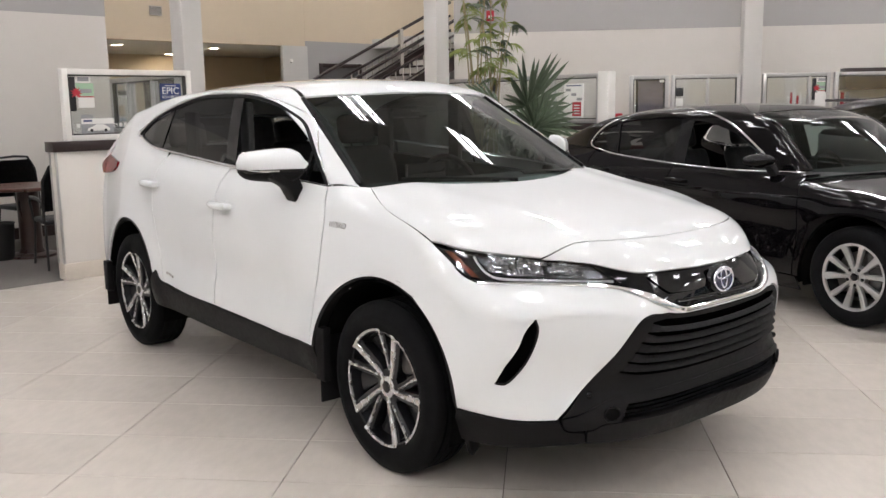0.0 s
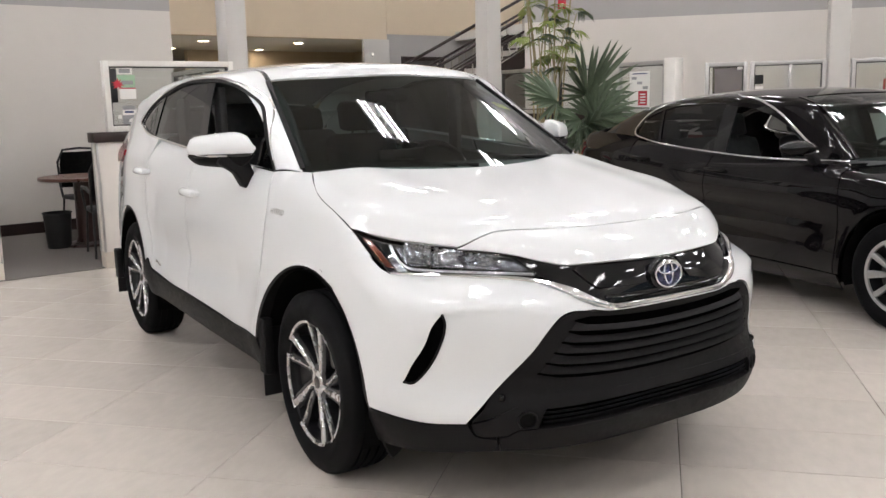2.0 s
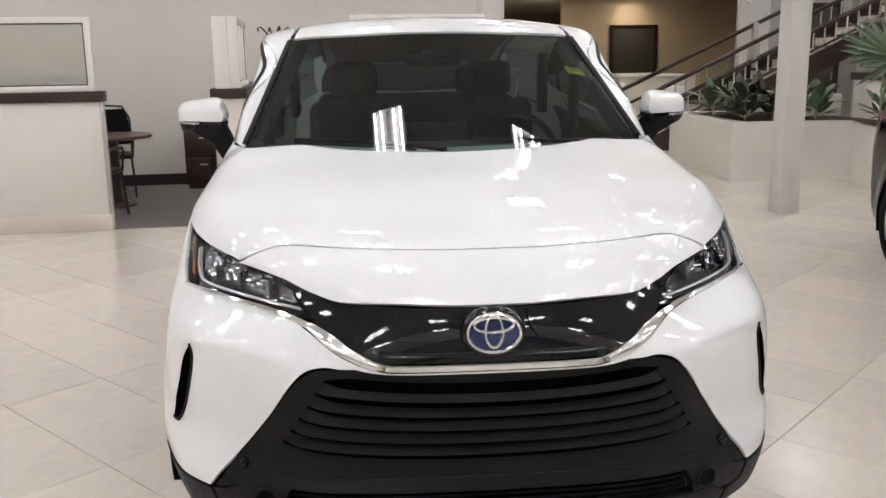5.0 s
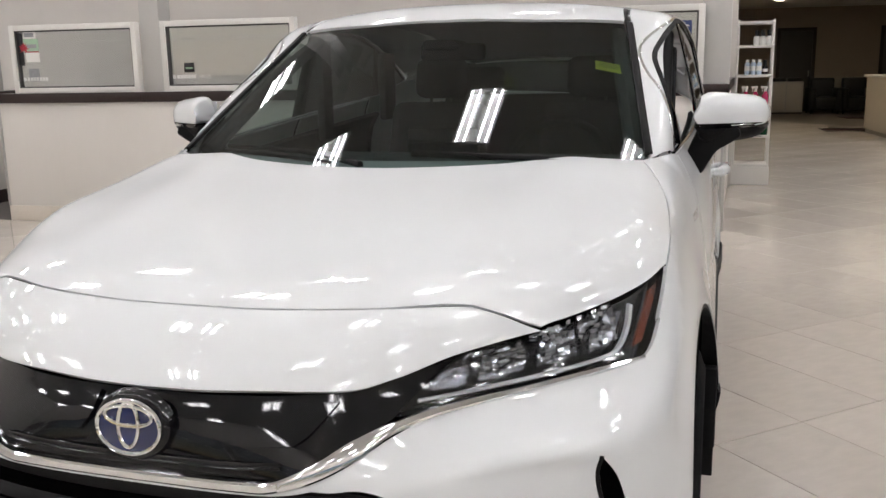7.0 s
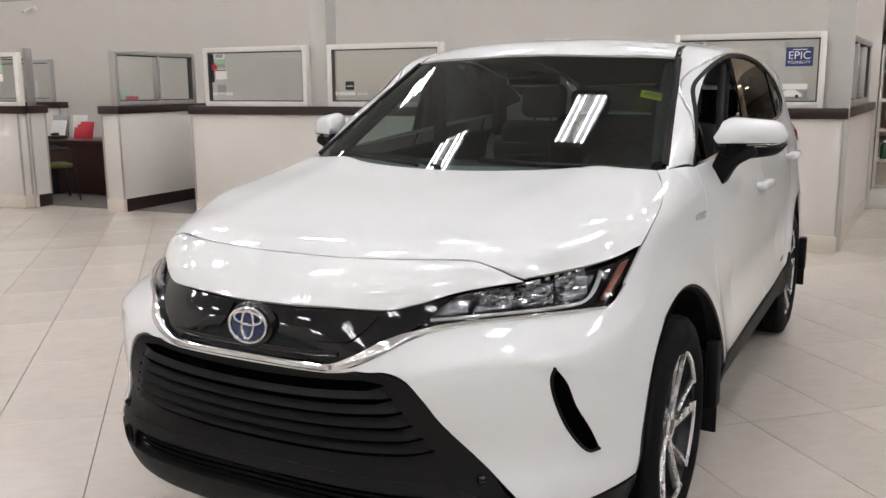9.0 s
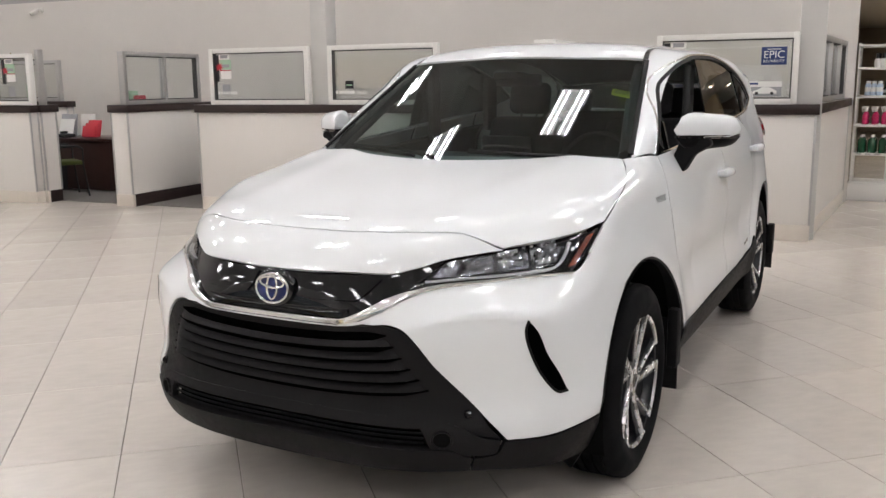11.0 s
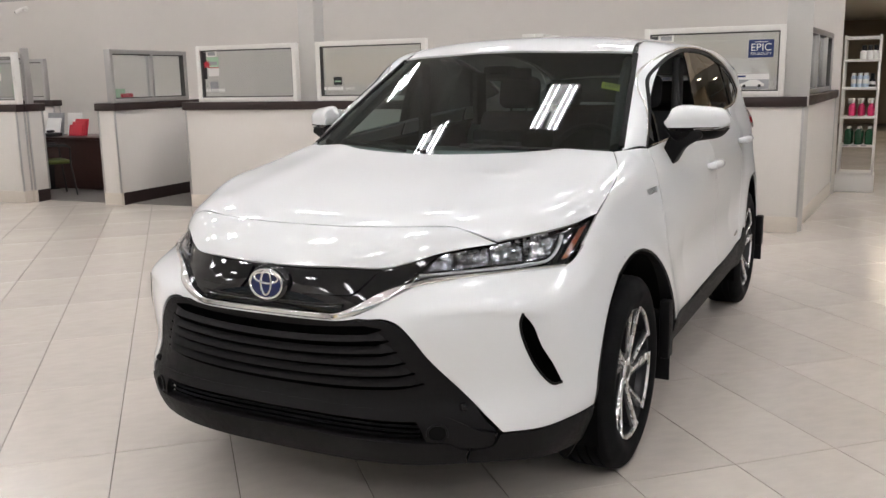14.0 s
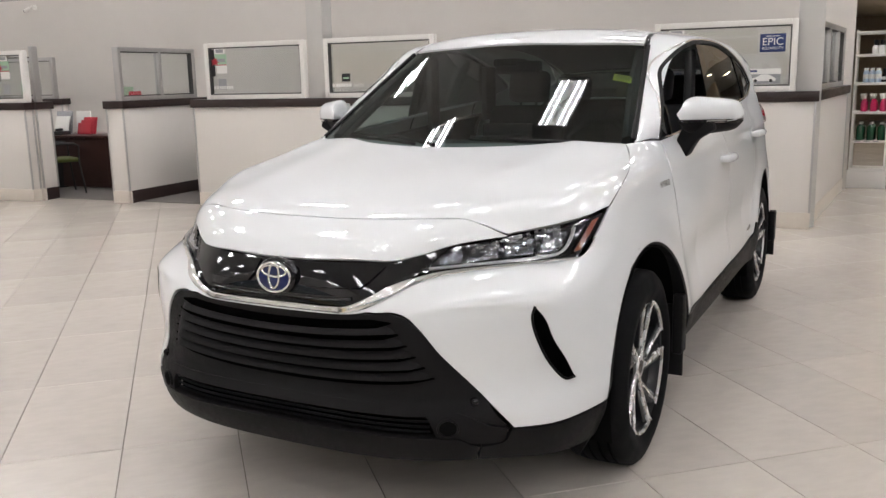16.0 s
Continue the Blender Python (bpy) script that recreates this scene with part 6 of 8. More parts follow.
        part("pillar_trim", skin(sed_cabin, S([(0.75, 1.60, 0.998, *K), (0.75, 1.735, 1.006, *K), (0.75, 1.765, 1.425, *K), (0.75, 1.63, 1.405, *K)]), IN, 0.05, -0.003, 0.008), GLOSSBLACK, ob)
        part("quarter_post", strip(sed_cabin, S([(0.75, 2.41, 1.05), (0.75, 2.485, 1.345)]), IN, 0.025, 0.0, 0.01), GLOSSBLACK, ob)
        part("corner_trim", skin(sed_cabin, S([(0.75, 0.60, 0.985, *K), (0.75, 0.82, 0.985, *K), (0.75, 0.82, 1.06, *K)]), IN, 0.04, -0.003, 0.008), GLOSSBLACK, ob)
        part("window_channel", strip(sed_cabin, S([(q[0], q[1], q[2] - 0.017) for q in top[1:-2]]), IN, 0.022, -0.002, 0.008), GLOSSBLACK, ob)
        part("top_moulding", strip(sed_cabin, S(top[1:]), IN, 0.015, 0.004, 0.006), CHROME, ob, "chrome window surround")
        part("belt_moulding", strip(sed_cabin, S(top[-1:] + low), IN, 0.014, 0.005, 0.006), CHROME, ob, "chrome window surround")
        seq = [(0.70, 0.50, 1.0, *K), (0.75, 0.56, 0.985, *K)] + [(q[0], q[1], q[2] + 0.008) for q in top[1:-2]] + [(0.75, 2.80, 1.09, *K), (0.70, 3.1, 1.105), (0.64, 3.42, 1.10), (0.60, 3.60, 1.10, *K), (0.55, 3.3, 1.20), (0.52, 2.95, 1.30), (0.52, 2.6, 1.39), (0.53, 2.1, 1.44), (0.53, 1.6, 1.45), (0.54, 1.25, 1.45), (0.565, 1.09, 1.43), (0.63, 0.8, 1.24)]
        part("side_frame", skin(sed_cabin, S(seq), (-0.75 * sgn, 0, -0.66), 0.04, 0.0, 0.012), BLACKPAINT, ob)
        part("pillar_moulding", strip(sed_cabin, S([(0.69, 0.50, 1.0), (0.62, 0.8, 1.24), (0.555, 1.10, 1.44)]), (0, 0.6, -0.8), 0.02, 0.004, 0.006), GLOSSBLACK, ob)
        # mirror
        shell = bmesh.new()
        bmesh.ops.create_icosphere(shell, subdivisions=3, radius=1)
        for v in shell.verts:
            c = v.co
            v.co = (0.930 + 0.100 * c.x, 0.755 + 0.055 * (c.x + 0.3) + (0.085 * c.y if c.y < 0 else 0.03 * c.y), 1.068 + 0.053 * c.z * (1 - 0.12 * c.x))
        shell.transform(Matrix.Diagonal((sgn, 1, 1, 1)))
        mir = part("door_mirror", shell, BLACKPAINT, ob, "gloss black door mirror")
        stalk = prism([(0.78, 0.93), (0.83, 0.92), (0.90, 1.01), (0.93, 1.03), (0.87, 1.05)], 0.07, bevel=0.01)
        stalk.transform(Matrix.Diagonal((sgn, 1, 1, 1)) @ Matrix.Translation((0, 0.66, 0)))
        part("stalk", stalk, MATTBLACK, mir)
        part("door_trim", skin(sed_body, S([(0.8, 0.55, 0.95, "k"), (0.8, 2.5, 1.02, "k"), (0.9, 2.3, 0.4, "k"), (0.9, 0.6, 0.4, "k")]), IN, 0.1, -0.06, 0.02), TRIMGREY, ob)
        car_seat(ob, sgn * 0.37, 1.28, 0.38, SEATCLOTH)

    both(side)
    half = [(0, 0.235, 1.0, *K), (0.40, 0.31, 1.0), (0.695, 0.485, 1.0, *K), (0.62, 0.8, 1.24), (0.55, 1.105, 1.445, *K), (0.3, 1.03, 1.45), (0, 1.0, 1.45, *K)]
    part("windscreen", skin(sed_cabin, M(half), (0, 0.6, -0.8), 0.05, -0.004, 0.005), WINDSCREEN, ob, "dark tinted windscreen").visible_shadow = False
    part("roof", skin(sed_cabin, M([(0, 1.01, 1.45, *K), (0.3, 1.04, 1.45), (0.55, 1.115, 1.44, *K), (0.52, 1.3, 1.45), (0.51, 2.0, 1.45), (0.505, 2.62, 1.38, *K), (0.25, 2.56, 1.4), (0, 2.54, 1.4, *K)]), TOP, 0.05), BLACKPAINT, ob)
    part("rear_screen", skin(sed_cabin, M([(0, 2.55, 1.4, *K), (0.25, 2.57, 1.4), (0.505, 2.63, 1.38, *K), (0.51, 2.95, 1.30), (0.54, 3.28, 1.2, *K), (0, 3.36, 1.2, *K)]), (0, -0.4, -0.9), 0.05), PRIVACY, ob).visible_shadow = False
    part("trunk_lid", skin(sed_body, M([(0, 3.34, 1.1, *K), (0.5, 3.27, 1.1, *K), (0.60, 3.42, 1.1), (0.56, 3.66, 1.08, *K), (0, 3.74, 1.08, *K)]), TOP, 0.05), BLACKPAINT, ob)
    part("trunk_face", skin(sed_body, M([(0, 3.74, 1.08, *K), (0.56, 3.66, 1.07, *K), (0.58, 3.7, 0.72, *K), (0, 3.8, 0.72, *K)]), (0, -1, 0), 0.05), BLACKPAINT, ob)
    part("rear_bumper", skin(sed_body, M([(0, 3.8, 0.71, *K), (0.60, 3.7, 0.71, *K), (0.74, 3.58, 0.8, *K), (0.77, 3.55, 0.28, *K), (0, 3.8, 0.25, *K)]), (0, -1, 0), 0.05), BLACKPAINT, ob)
    bench = box((-0.6, 2.15, 0.40), (0.6, 2.65, 0.60), 0.06, seg=3)
    back = box((-0.6, -0.06, 0), (0.6, 0.08, 0.55), 0.06, seg=3)
    back.transform(Matrix.Translation((0, 2.62, 0.55)) @ Matrix.Rotation(radians(-26), 4, "X"))
    part("rear_bench", join(bench, back), SEATCLOTH, ob)
    for x in (-0.38, 0.38):
        hr = box((-0.13, -0.04, 0), (0.13, 0.05, 0.17), 0.04, seg=3)
        hr.transform(Matrix.Translation((x, 2.80, 1.05)) @ Matrix.Rotation(radians(-18), 4, "X"))
        part("rear_headrest", hr, SEATCLOTH, ob)
    dash = prism([(0.42, 0.94), (0.70, 0.985), (0.88, 0.95), (0.94, 0.86), (0.90, 0.6), (0.5, 0.5)], 1.36, bevel=0.02)
    dash.transform(Matrix.Translation((0.68, 0, 0)) @ Matrix.Rotation(radians(90), 4, "Z"))
    part("dashboard", dash, TRIMGREY, ob)
    ring = tube([(0.185 * math.cos(a / 32 * 6.28319), 0, 0.185 * math.sin(a / 32 * 6.28319)) for a in range(32)], 0.016, 8, None, True)
    ring = box((-0.17, -0.015, -0.03), (0.17, 0.015, 0.03), 0.01, bm=ring)
    ring.transform(pose(0.37, 1.10, 0.90, -22, 0, 0))
    part("steering_wheel", ring, MATTBLACK, ob)
    part("rear_view_mirror", box((-0.12, 1.02, 1.30), (0.12, 1.05, 1.36), 0.012), GLOSSBLACK, ob)
    part("headliner", skin(sed_cabin, [(0.5, 1.15, 1.45, "k"), (0.48, 2.5, 1.4, "k"), (-0.48, 2.5, 1.4, "k"), (-0.5, 1.15, 1.45, "k")], TOP, 0.1, -0.03, 0.01), HEADLINER, ob)
    bay = box((-0.56, -0.70, 0.20), (0.56, 0.48, 0.72), 0.05)
    bay = box((-0.57, 0.48, 0.18), (0.57, 3.45, 0.36), 0.05, bm=bay)
    bay = box((-0.80, 0.48, 0.20), (0.80, 2.35, 0.36), 0.03, bm=bay)
    part("underbody", bay, DARKVOID, ob)
    wheels(ob, SED_AXLE, 0.800, 0.335, 0.334, 0.236, 0.205, False, ALLOY)
    return ob


sedan(pose(3.667, -0.32, 0, 0, 0, -8.7))


# ---- the dark grey hatchback further along the row ----
hatch_roof = smooth_curve([0.5, 0.9, 1.3, 1.8, 2.5, 3.0, 3.3, 3.6], [1.20, 1.40, 1.50, 1.535, 1.525, 1.49, 1.40, 1.15])


def hatch_body(p):
    x, y, z = np.abs(p[:, 0]), p[:, 1], p[:, 2]
    s = x - sed_side(z * 0.93) * sed_taper(y) * 0.98
    n = -0.85 + 0.5 * (x / 0.9) ** 3 - y
    b = y - 3.40 + 0.35 * (x / 0.9) ** 4
    h = z - np.where(y < 0.5, sed_hood(y) + 0.06, 1.12)
    return smax(smax(smax(s, n, 0.06), h, 0.04), b, 0.06)


def hatch_cabin(p):
    x, y, z = np.abs(p[:, 0]), p[:, 1], p[:, 2]
    s = x - (0.80 - 0.28 * (z - 1.0) - 0.06 * np.clip(y - 2.3, 0, 2))
    r = z - (hatch_roof(y) - 0.04 * (x / 0.55) ** 2.4)
    w = (z - 1.03) * 0.80 - (y - 0.26 - 0.22 * (x / 0.70) ** 2) * 0.60
    return smax(smax(s, r, 0.04), w, 0.02)


def hatchback(m):
    ob = thing("hatchback", m, "dark grey hatchback with roof spoiler behind the black sedan", "car")
    K = ("k",)
    M = lambda seq: seq + [(-q[0], *q[1:]) for q in seq[-2:0:-1]]
    part("hood", skin(hatch_body, M([(0, -0.78, 0.9, *K), (0.6, -0.5, 0.9, *K), (0.74, 0.0, 0.95), (0.70, 0.46, 1.0, *K), (0, 0.28, 1.0, *K)]), (0, 0, -1), 0.06), CHARCOALPAINT, ob)
    part("front_bumper", skin(hatch_body, M([(0, -0.8, 0.8, *K), (0.6, -0.6, 0.8, *K), (0.84, -0.42, 0.8, *K), (0.84, -0.43, 0.22, *K), (0, -0.8, 0.2, *K)]), (0, 1, 0), 0.06), CHARCOALPAINT, ob)
    part("roof", skin(hatch_cabin, M([(0, 1.0, 1.4, *K), (0.53, 1.1, 1.4, *K), (0.50, 2.0, 1.5), (0.48, 3.05, 1.45, *K), (0, 3.10, 1.45, *K)]), (0, 0, -1), 0.06), CHARCOALPAINT, ob)
    sp = box((-0.52, 2.98, 1.455), (0.52, 3.38, 1.49), 0.012)
    part("spoiler", sp, CHARCOALPAINT, ob, "dark grey roof spoiler")
    part("windscreen", skin(hatch_cabin, M([(0, 0.25, 1.03, *K), (0.69, 0.48, 1.03, *K), (0.53, 1.09, 1.43, *K), (0, 0.99, 1.43, *K)]), (0, 0.6, -0.8), 0.06, -0.004), WINDSCREEN, ob).visible_shadow = False
    part("rear_screen", skin(hatch_cabin, M([(0, 3.12, 1.45, *K), (0.5, 3.08, 1.43, *K), (0.56, 3.5, 1.12, *K), (0, 3.58, 1.12, *K)]), (0, -0.8, -0.6), 0.06, -0.004), PRIVACY, ob).visible_shadow = False
    part("tailgate", skin(hatch_body, M([(0, 3.4, 1.12, *K), (0.7, 3.3, 1.12, *K), (0.75, 3.25, 0.25, *K), (0, 3.4, 0.25, *K)]), (0, -1, 0), 0.06), CHARCOALPAINT, ob)

    def side(sgn):
        S = lambda pts: side_pts(pts, sgn)
        a0, a1 = arc(0, 0.335, 0.40, 160, 5, 10), arc(2.6, 0.335, 0.40, 175, 5, 10)
        seq = [(0.75, -0.40, 0.85, *K), (0.76, 0.45, 1.0), (0.78, 2.6, 1.03), (0.7, 3.28, 1.05, *K), (0.76, 3.24, 0.25, *K), (0.85, 3.02, 0.25, *K)] + [(0.9, q[1], q[2]) for q in reversed(a1)] + [(0.9, 2.18, 0.2, *K), (0.9, 0.42, 0.2, *K)] + [(0.9, q[1], q[2]) for q in reversed(a0)]
        part("side_panel", skin(hatch_body, S(seq), (-0.95 * sgn, 0, -0.25), 0.06), CHARCOALPAINT, ob)
        win = [(0.75, 0.75, 1.04, *K), (0.75, 1.9, 1.06), (0.75, 3.0, 1.14, *K), (0.7, 2.95, 1.36, *K), (0.7, 2.3, 1.44), (0.7, 1.5, 1.42), (0.7, 1.1, 1.30)]
        part("side_window", skin(hatch_cabin, S(win), (-sgn, 0, 0), 0.06, -0.004), PRIVACY, ob).visible_shadow = False
        part("roof_rail", skin(hatch_cabin, S([(0.7, 0.48, 1.04, *K), (0.75, 0.74, 1.04, *K), (0.7, 1.09, 1.305), (0.7, 1.5, 1.428), (0.7, 2.3, 1.448), (0.7, 2.96, 1.37, *K), (0.7, 3.01, 1.13, *K), (0.6, 3.4, 1.12, *K), (0.49, 3.06, 1.44, *K), (0.51, 2.0, 1.5), (0.54, 1.1, 1.42, *K)]), (-0.75 * sgn, 0, -0.66), 0.05), CHARCOALPAINT, ob)
        for wy in (0.0, 2.6):
            liner = lathe([(0.395, 0.86), (0.39, 0.58), (0.02, 0.58)], 32)
            bmesh.ops.bisect_plane(liner, geom=liner.verts[:] + liner.edges[:] + liner.faces[:], plane_co=(0, 0, -0.12), plane_no=(0, 0, -1), clear_outer=True)
            liner.transform(Matrix.Translation((0, wy, 0.335)) @ Matrix.Diagonal((sgn, 1, 1, 1)))
            part("wheel_housing", liner, DARKVOID, ob)
        car_seat(ob, sgn * 0.37, 1.28, 0.40, SEATCLOTH)

    both(side)
    bay = box((-0.56, -0.6, 0.20), (0.56, 3.2, 0.40), 0.05)
    part("underbody", bay, DARKVOID, ob)
    wheels(ob, 2.6, 0.79, 0.335, 0.334, 0.222, 0.205, False, ALLOY)


hatchback(pose(7.56, -0.62, 0, 0, 0, -17))


# ---- stairs ----
def stairs():
    """A straight flight rising beside the far wall, with closed stringers, treads, balusters and double handrails."""
    m = B @ pose(0.75, 5.0, 0)
    ob = thing("staircase", m, "staircase with dark wooden handrails and grey balusters", "stairs")
    rise = lambda u: 0.45 * (u - 2.75)
    for k in range(17):
        u = 2.75 + 0.393 * k
        part("tread", box((u, 0.08, rise(u) + 0.137), (u + 0.43, 1.32, rise(u) + 0.177), 0.006), WENGE, ob)
        part("riser", box((u + 0.02, 0.09, max(0.0, rise(u) - 0.04)), (u + 0.04, 1.31, rise(u) + 0.137)), WALLPAINT, ob)
    for v in (0.0, 1.34):
        string = prism([(2.70, 0.0), (2.70, 0.16), (9.1, rise(9.1) + 0.27), (9.1, rise(9.1) - 0.08), (3.1, 0.0)], 0.06, bevel=0.006)
        string.transform(Matrix.Translation((0, v, 0)))
        part("stringer", string, WENGE, ob, "dark brown stringer")
        for dz, r in ((0.87, 0.034), (0.58, 0.026), (0.28, 0.02)):
            part("handrail", tube([(2.72, v + 0.03, rise(2.72) + dz), (9.1, v + 0.03, rise(9.1) + dz)], r, 10), WENGE, ob, "dark brown wooden rail")
        for k in range(34):
            u = 2.84 + 0.188 * k
            part("baluster", box((u, v + 0.02, rise(u) + 0.16), (u + 0.022, v + 0.042, rise(u) + 0.60), 0.003), BALUSTER, ob)
        for u in (2.74, 5.2, 7.6):
            part("newel_post", box((u - 0.045, v - 0.015, max(0, rise(u))), (u + 0.045, v + 0.075, rise(u) + 0.90), 0.006), BALUSTER, ob)
    up = B @ pose(0, 6.5, 0)
    slab("landing", (9.1, 4.9, 2.80), (12, 8.2, 3.0), CEILPAINT, B, "upper stair landing with white edge", "landing")


stairs()


# ---- planter and plants ----
def planter():
    poly = [(3.10, 1.50), (3.90, 1.40), (4.30, 1.33), (4.47, 1.24), (4.42, 1.05), (4.22, 0.55), (4.08, 0.10), (4.05, -0.35), (4.12, -0.75), (4.35, -1.05), (4.84, -1.15), (4.84, 3.60), (3.25, 3.60)]
    bm = bmesh.new()
    f = bm.faces.new([bm.verts.new((x, y, 0)) for x, y in poly])
    r = bmesh.ops.extrude_face_region(bm, geom=[f])
    bmesh.ops.translate(bm, vec=(0, 0, 0.69), verts=[v for v in r["geom"] if isinstance(v, bmesh.types.BMVert)])
    bmesh.ops.bevel(bm, geom=[e for e in bm.edges if min(v.co.z for v in e.verts) > 0.6], offset=0.012, segments=2, affect="EDGES")
    ob = finish(bm, "planter", PLANTERWHITE, angle=30)
    ob.matrix_world = B
    tagged(ob, "low curved white plaster planter filled with plants", "planter")
    cx, cy = 4.35, 1.6
    soil = bmesh.new()
    soil.faces.new([soil.verts.new((cx + (x - cx) * 0.86, cy + (y - cy) * 0.90, 0.694)) for x, y in poly])
    part("soil", soil, SOIL, ob)
    part("upper_tier", box((4.25, 2.05, 0.692), (4.84, 3.60, 0.96), 0.01), PLANTERWHITE, ob)


planter()


def blade(bm, base, tip, width, side, droop=0.0, fold=0.25, n=5, mid=0.45):
    """A folded leaf blade that widens to mid and tapers to a point."""
    base, tip, side = Vector(base), Vector(tip), Vector(side).normalized()
    d = tip - base
    up = side.cross(d).normalized()
    rows = []
    for i in range(n + 1):
        s = i / n
        w = width * (math.sin(math.pi * min(1, s / mid) / 2) if s < mid else math.cos(math.pi / 2 * (s - mid) / (1 - mid)) ** 0.8 if s < 1 else 0) * 0.5 + 0.001
        c = base + d * s + Vector((0, 0, -droop * s * s))
        rows.append([bm.verts.new(c - side * w + up * w * fold), bm.verts.new(c), bm.verts.new(c + side * w + up * w * fold)])
    for a, b in zip(rows, rows[1:]):
        for k in (0, 1):
            bm.faces.new((a[k], a[k + 1], b[k + 1], b[k]))


def fan_frond(rng, hub, aim, normal, r, n=30, spread=150):
    """A fan of narrow folded blades round a hub."""
    bm = bmesh.new()
    hub, aim, normal = Vector(hub), Vector(aim).normalized(), Vector(normal).normalized()
    normal = (normal - aim * normal.dot(aim)).normalized()
    side = aim.cross(normal)
    for k in range(n):
        a = radians(-spread + 2 * spread * k / (n - 1) + rng.uniform(-2, 2))
        L = r * (0.72 + 0.28 * math.cos(a * 0.8)) * rng.uniform(0.92, 1.05)
        d = aim * math.cos(a) + side * math.sin(a) + normal * rng.uniform(-0.06, 0.16)
        across = (side * math.cos(a) - aim * math.sin(a)) * 0.8 + normal * rng.uniform(0.25, 0.6)
        blade(bm, hub, hub + d.normalized() * L, 0.052, across, droop=0.10 * r * rng.uniform(0.3, 1.4), fold=0.5, n=6, mid=0.5)
    return bm


def fan_palm():
    rng = random.Random(3)
    foot = Vector((5.02, 5.12, 0.69))
    ob = thing("fan_palm", Matrix.Translation(foot), "fan palm with large dark blue-green fan leaves in the white planter", "palm")
    specs = [((-0.02, -0.10, 0.76), (0.42, -0.35, 0.95), (0.25, -1, 0.2), 0.80, 26, 110), ((-0.42, -0.02, 0.70), (-0.90, -0.1, 0.12), (-0.1, -0.8, 0.7), 0.62, 26, 110), ((-0.22, -0.22, 0.48), (-0.3, -0.6, -0.55), (0, -0.8, 0.6), 0.50, 24, 120), ((0.05, -0.16, 0.50), (0.70, -0.45, 0.35), (0.1, -1, 0.3), 0.62, 28, 130), ((-0.10, -0.20, 0.40), (-0.2, -0.5, 0.5), (0, -1, 0.3), 0.48, 24, 140),
             ((0.16, -0.10, 0.60), (0.95, -0.25, -0.05), (0.1, -0.9, 0.4), 0.52, 24, 110), ((0.02, -0.28, 0.32), (0.25, -0.7, -0.4), (0, -0.8, 0.6), 0.46, 24, 120)]
    for hub, aim, nrm, r, n, sp in specs:
        h = Vector(hub)
        stem = part("petiole", tube([(0, 0, 0), h * 0.5 + Vector((0, 0, 0.10)), h], [0.016, 0.012, 0.009], 6), LEAFDARK, ob)
        part("fan_leaf", fan_frond(rng, h, aim, nrm, r, n, sp), LEAFDARK, stem, smooth=False)
    part("trunk", cyl((0, 0, -0.02), (0, 0, 0.25), 0.06, 0.045, 10), STEMTAN, ob)


def bamboo_palm():
    rng = random.Random(8)
    foot = Vector((5.30, 6.15, 0.69))
    ob = thing("bamboo_palm", Matrix.Translation(foot), "tall slender bamboo palm with yellow-green leaves in the planter", "palm")
    for k in range(13):
        a = rng.uniform(0, 6.28)
        b = Vector((0.30 * math.cos(a) * rng.random(), 0.25 * math.sin(a) * rng.random(), 0))
        lean = Vector((rng.uniform(-0.28, 0.34), rng.uniform(-0.2, 0.2), 0))
        H = rng.uniform(1.2, 2.9)
        pts = [b + lean * (s ** 1.6) + Vector((0, 0, H * s)) for s in (0, 0.25, 0.5, 0.75, 1)]
        stem = part("cane", tube(pts, [0.013, 0.012, 0.011, 0.010, 0.007], 6), STEMTAN, ob)
        for j in range(6 if H > 1.8 else 4):
            bm = bmesh.new()
            s = 1 - 0.07 * j if j < 4 else rng.uniform(0.5, 0.75)
            c = b + lean * s ** 1.6 + Vector((0, 0, H * s))
            az = 2.4 * j + rng.uniform(-0.4, 0.4)
            L = rng.uniform(0.26, 0.42)
            out = Vector((math.cos(az), math.sin(az), 0.75))
            spine = [c + out * L * 0.6 * t + Vector((0, 0, -0.42 * L * t * t)) for t in (0, 0.25, 0.5, 0.75, 1.0)]
            bm = tube(spine, [0.005, 0.004, 0.004, 0.003, 0.002], 5, bm)
            for q in range(5):
                t = 0.3 + 0.7 * q / 4
                root = c + out * L * 0.6 * t + Vector((0, 0, -0.42 * L * t * t))
                for sg in (-1, 1):
                    d = Vector((math.cos(az + sg * 0.6), math.sin(az + sg * 0.6), rng.uniform(-0.1, 0.25))) * L * 0.62 * (1.1 - 0.4 * t)
                    blade(bm, root, root + d, 0.022, out.cross(d), droop=0.12, n=4, mid=0.3)
            part("leaf_spray", bm, LEAFYELLOW if (k + j) % 4 else LEAFDARK, stem, smooth=False)


def broad_plant(rng, m, mat, n=22, L=0.34):
    ob = thing("broadleaf_plant", m, "bushy dark broadleaf plant in the white planter", "plant", "planter plants")
    bm = bmesh.new()
    for k in range(n):
        a, el = k * 2.4, rng.uniform(0.25, 1.3)
        d = Vector((math.cos(a) * math.cos(el), math.sin(a) * math.cos(el), math.sin(el))) * L * rng.uniform(0.8, 1.2)
        base = Vector((0.06 * math.cos(a), 0.06 * math.sin(a), 0.05 + 0.20 * rng.random()))
        blade(bm, base, base + d, 0.12, Vector((-math.sin(a), math.cos(a), 0)), droop=0.10, n=6, mid=0.45)
    part("foliage", bm, mat, ob)
    part("stem", cyl((0, 0, -0.01), (0, 0, 0.2), 0.018, 0.012, 8), STEMTAN, ob)


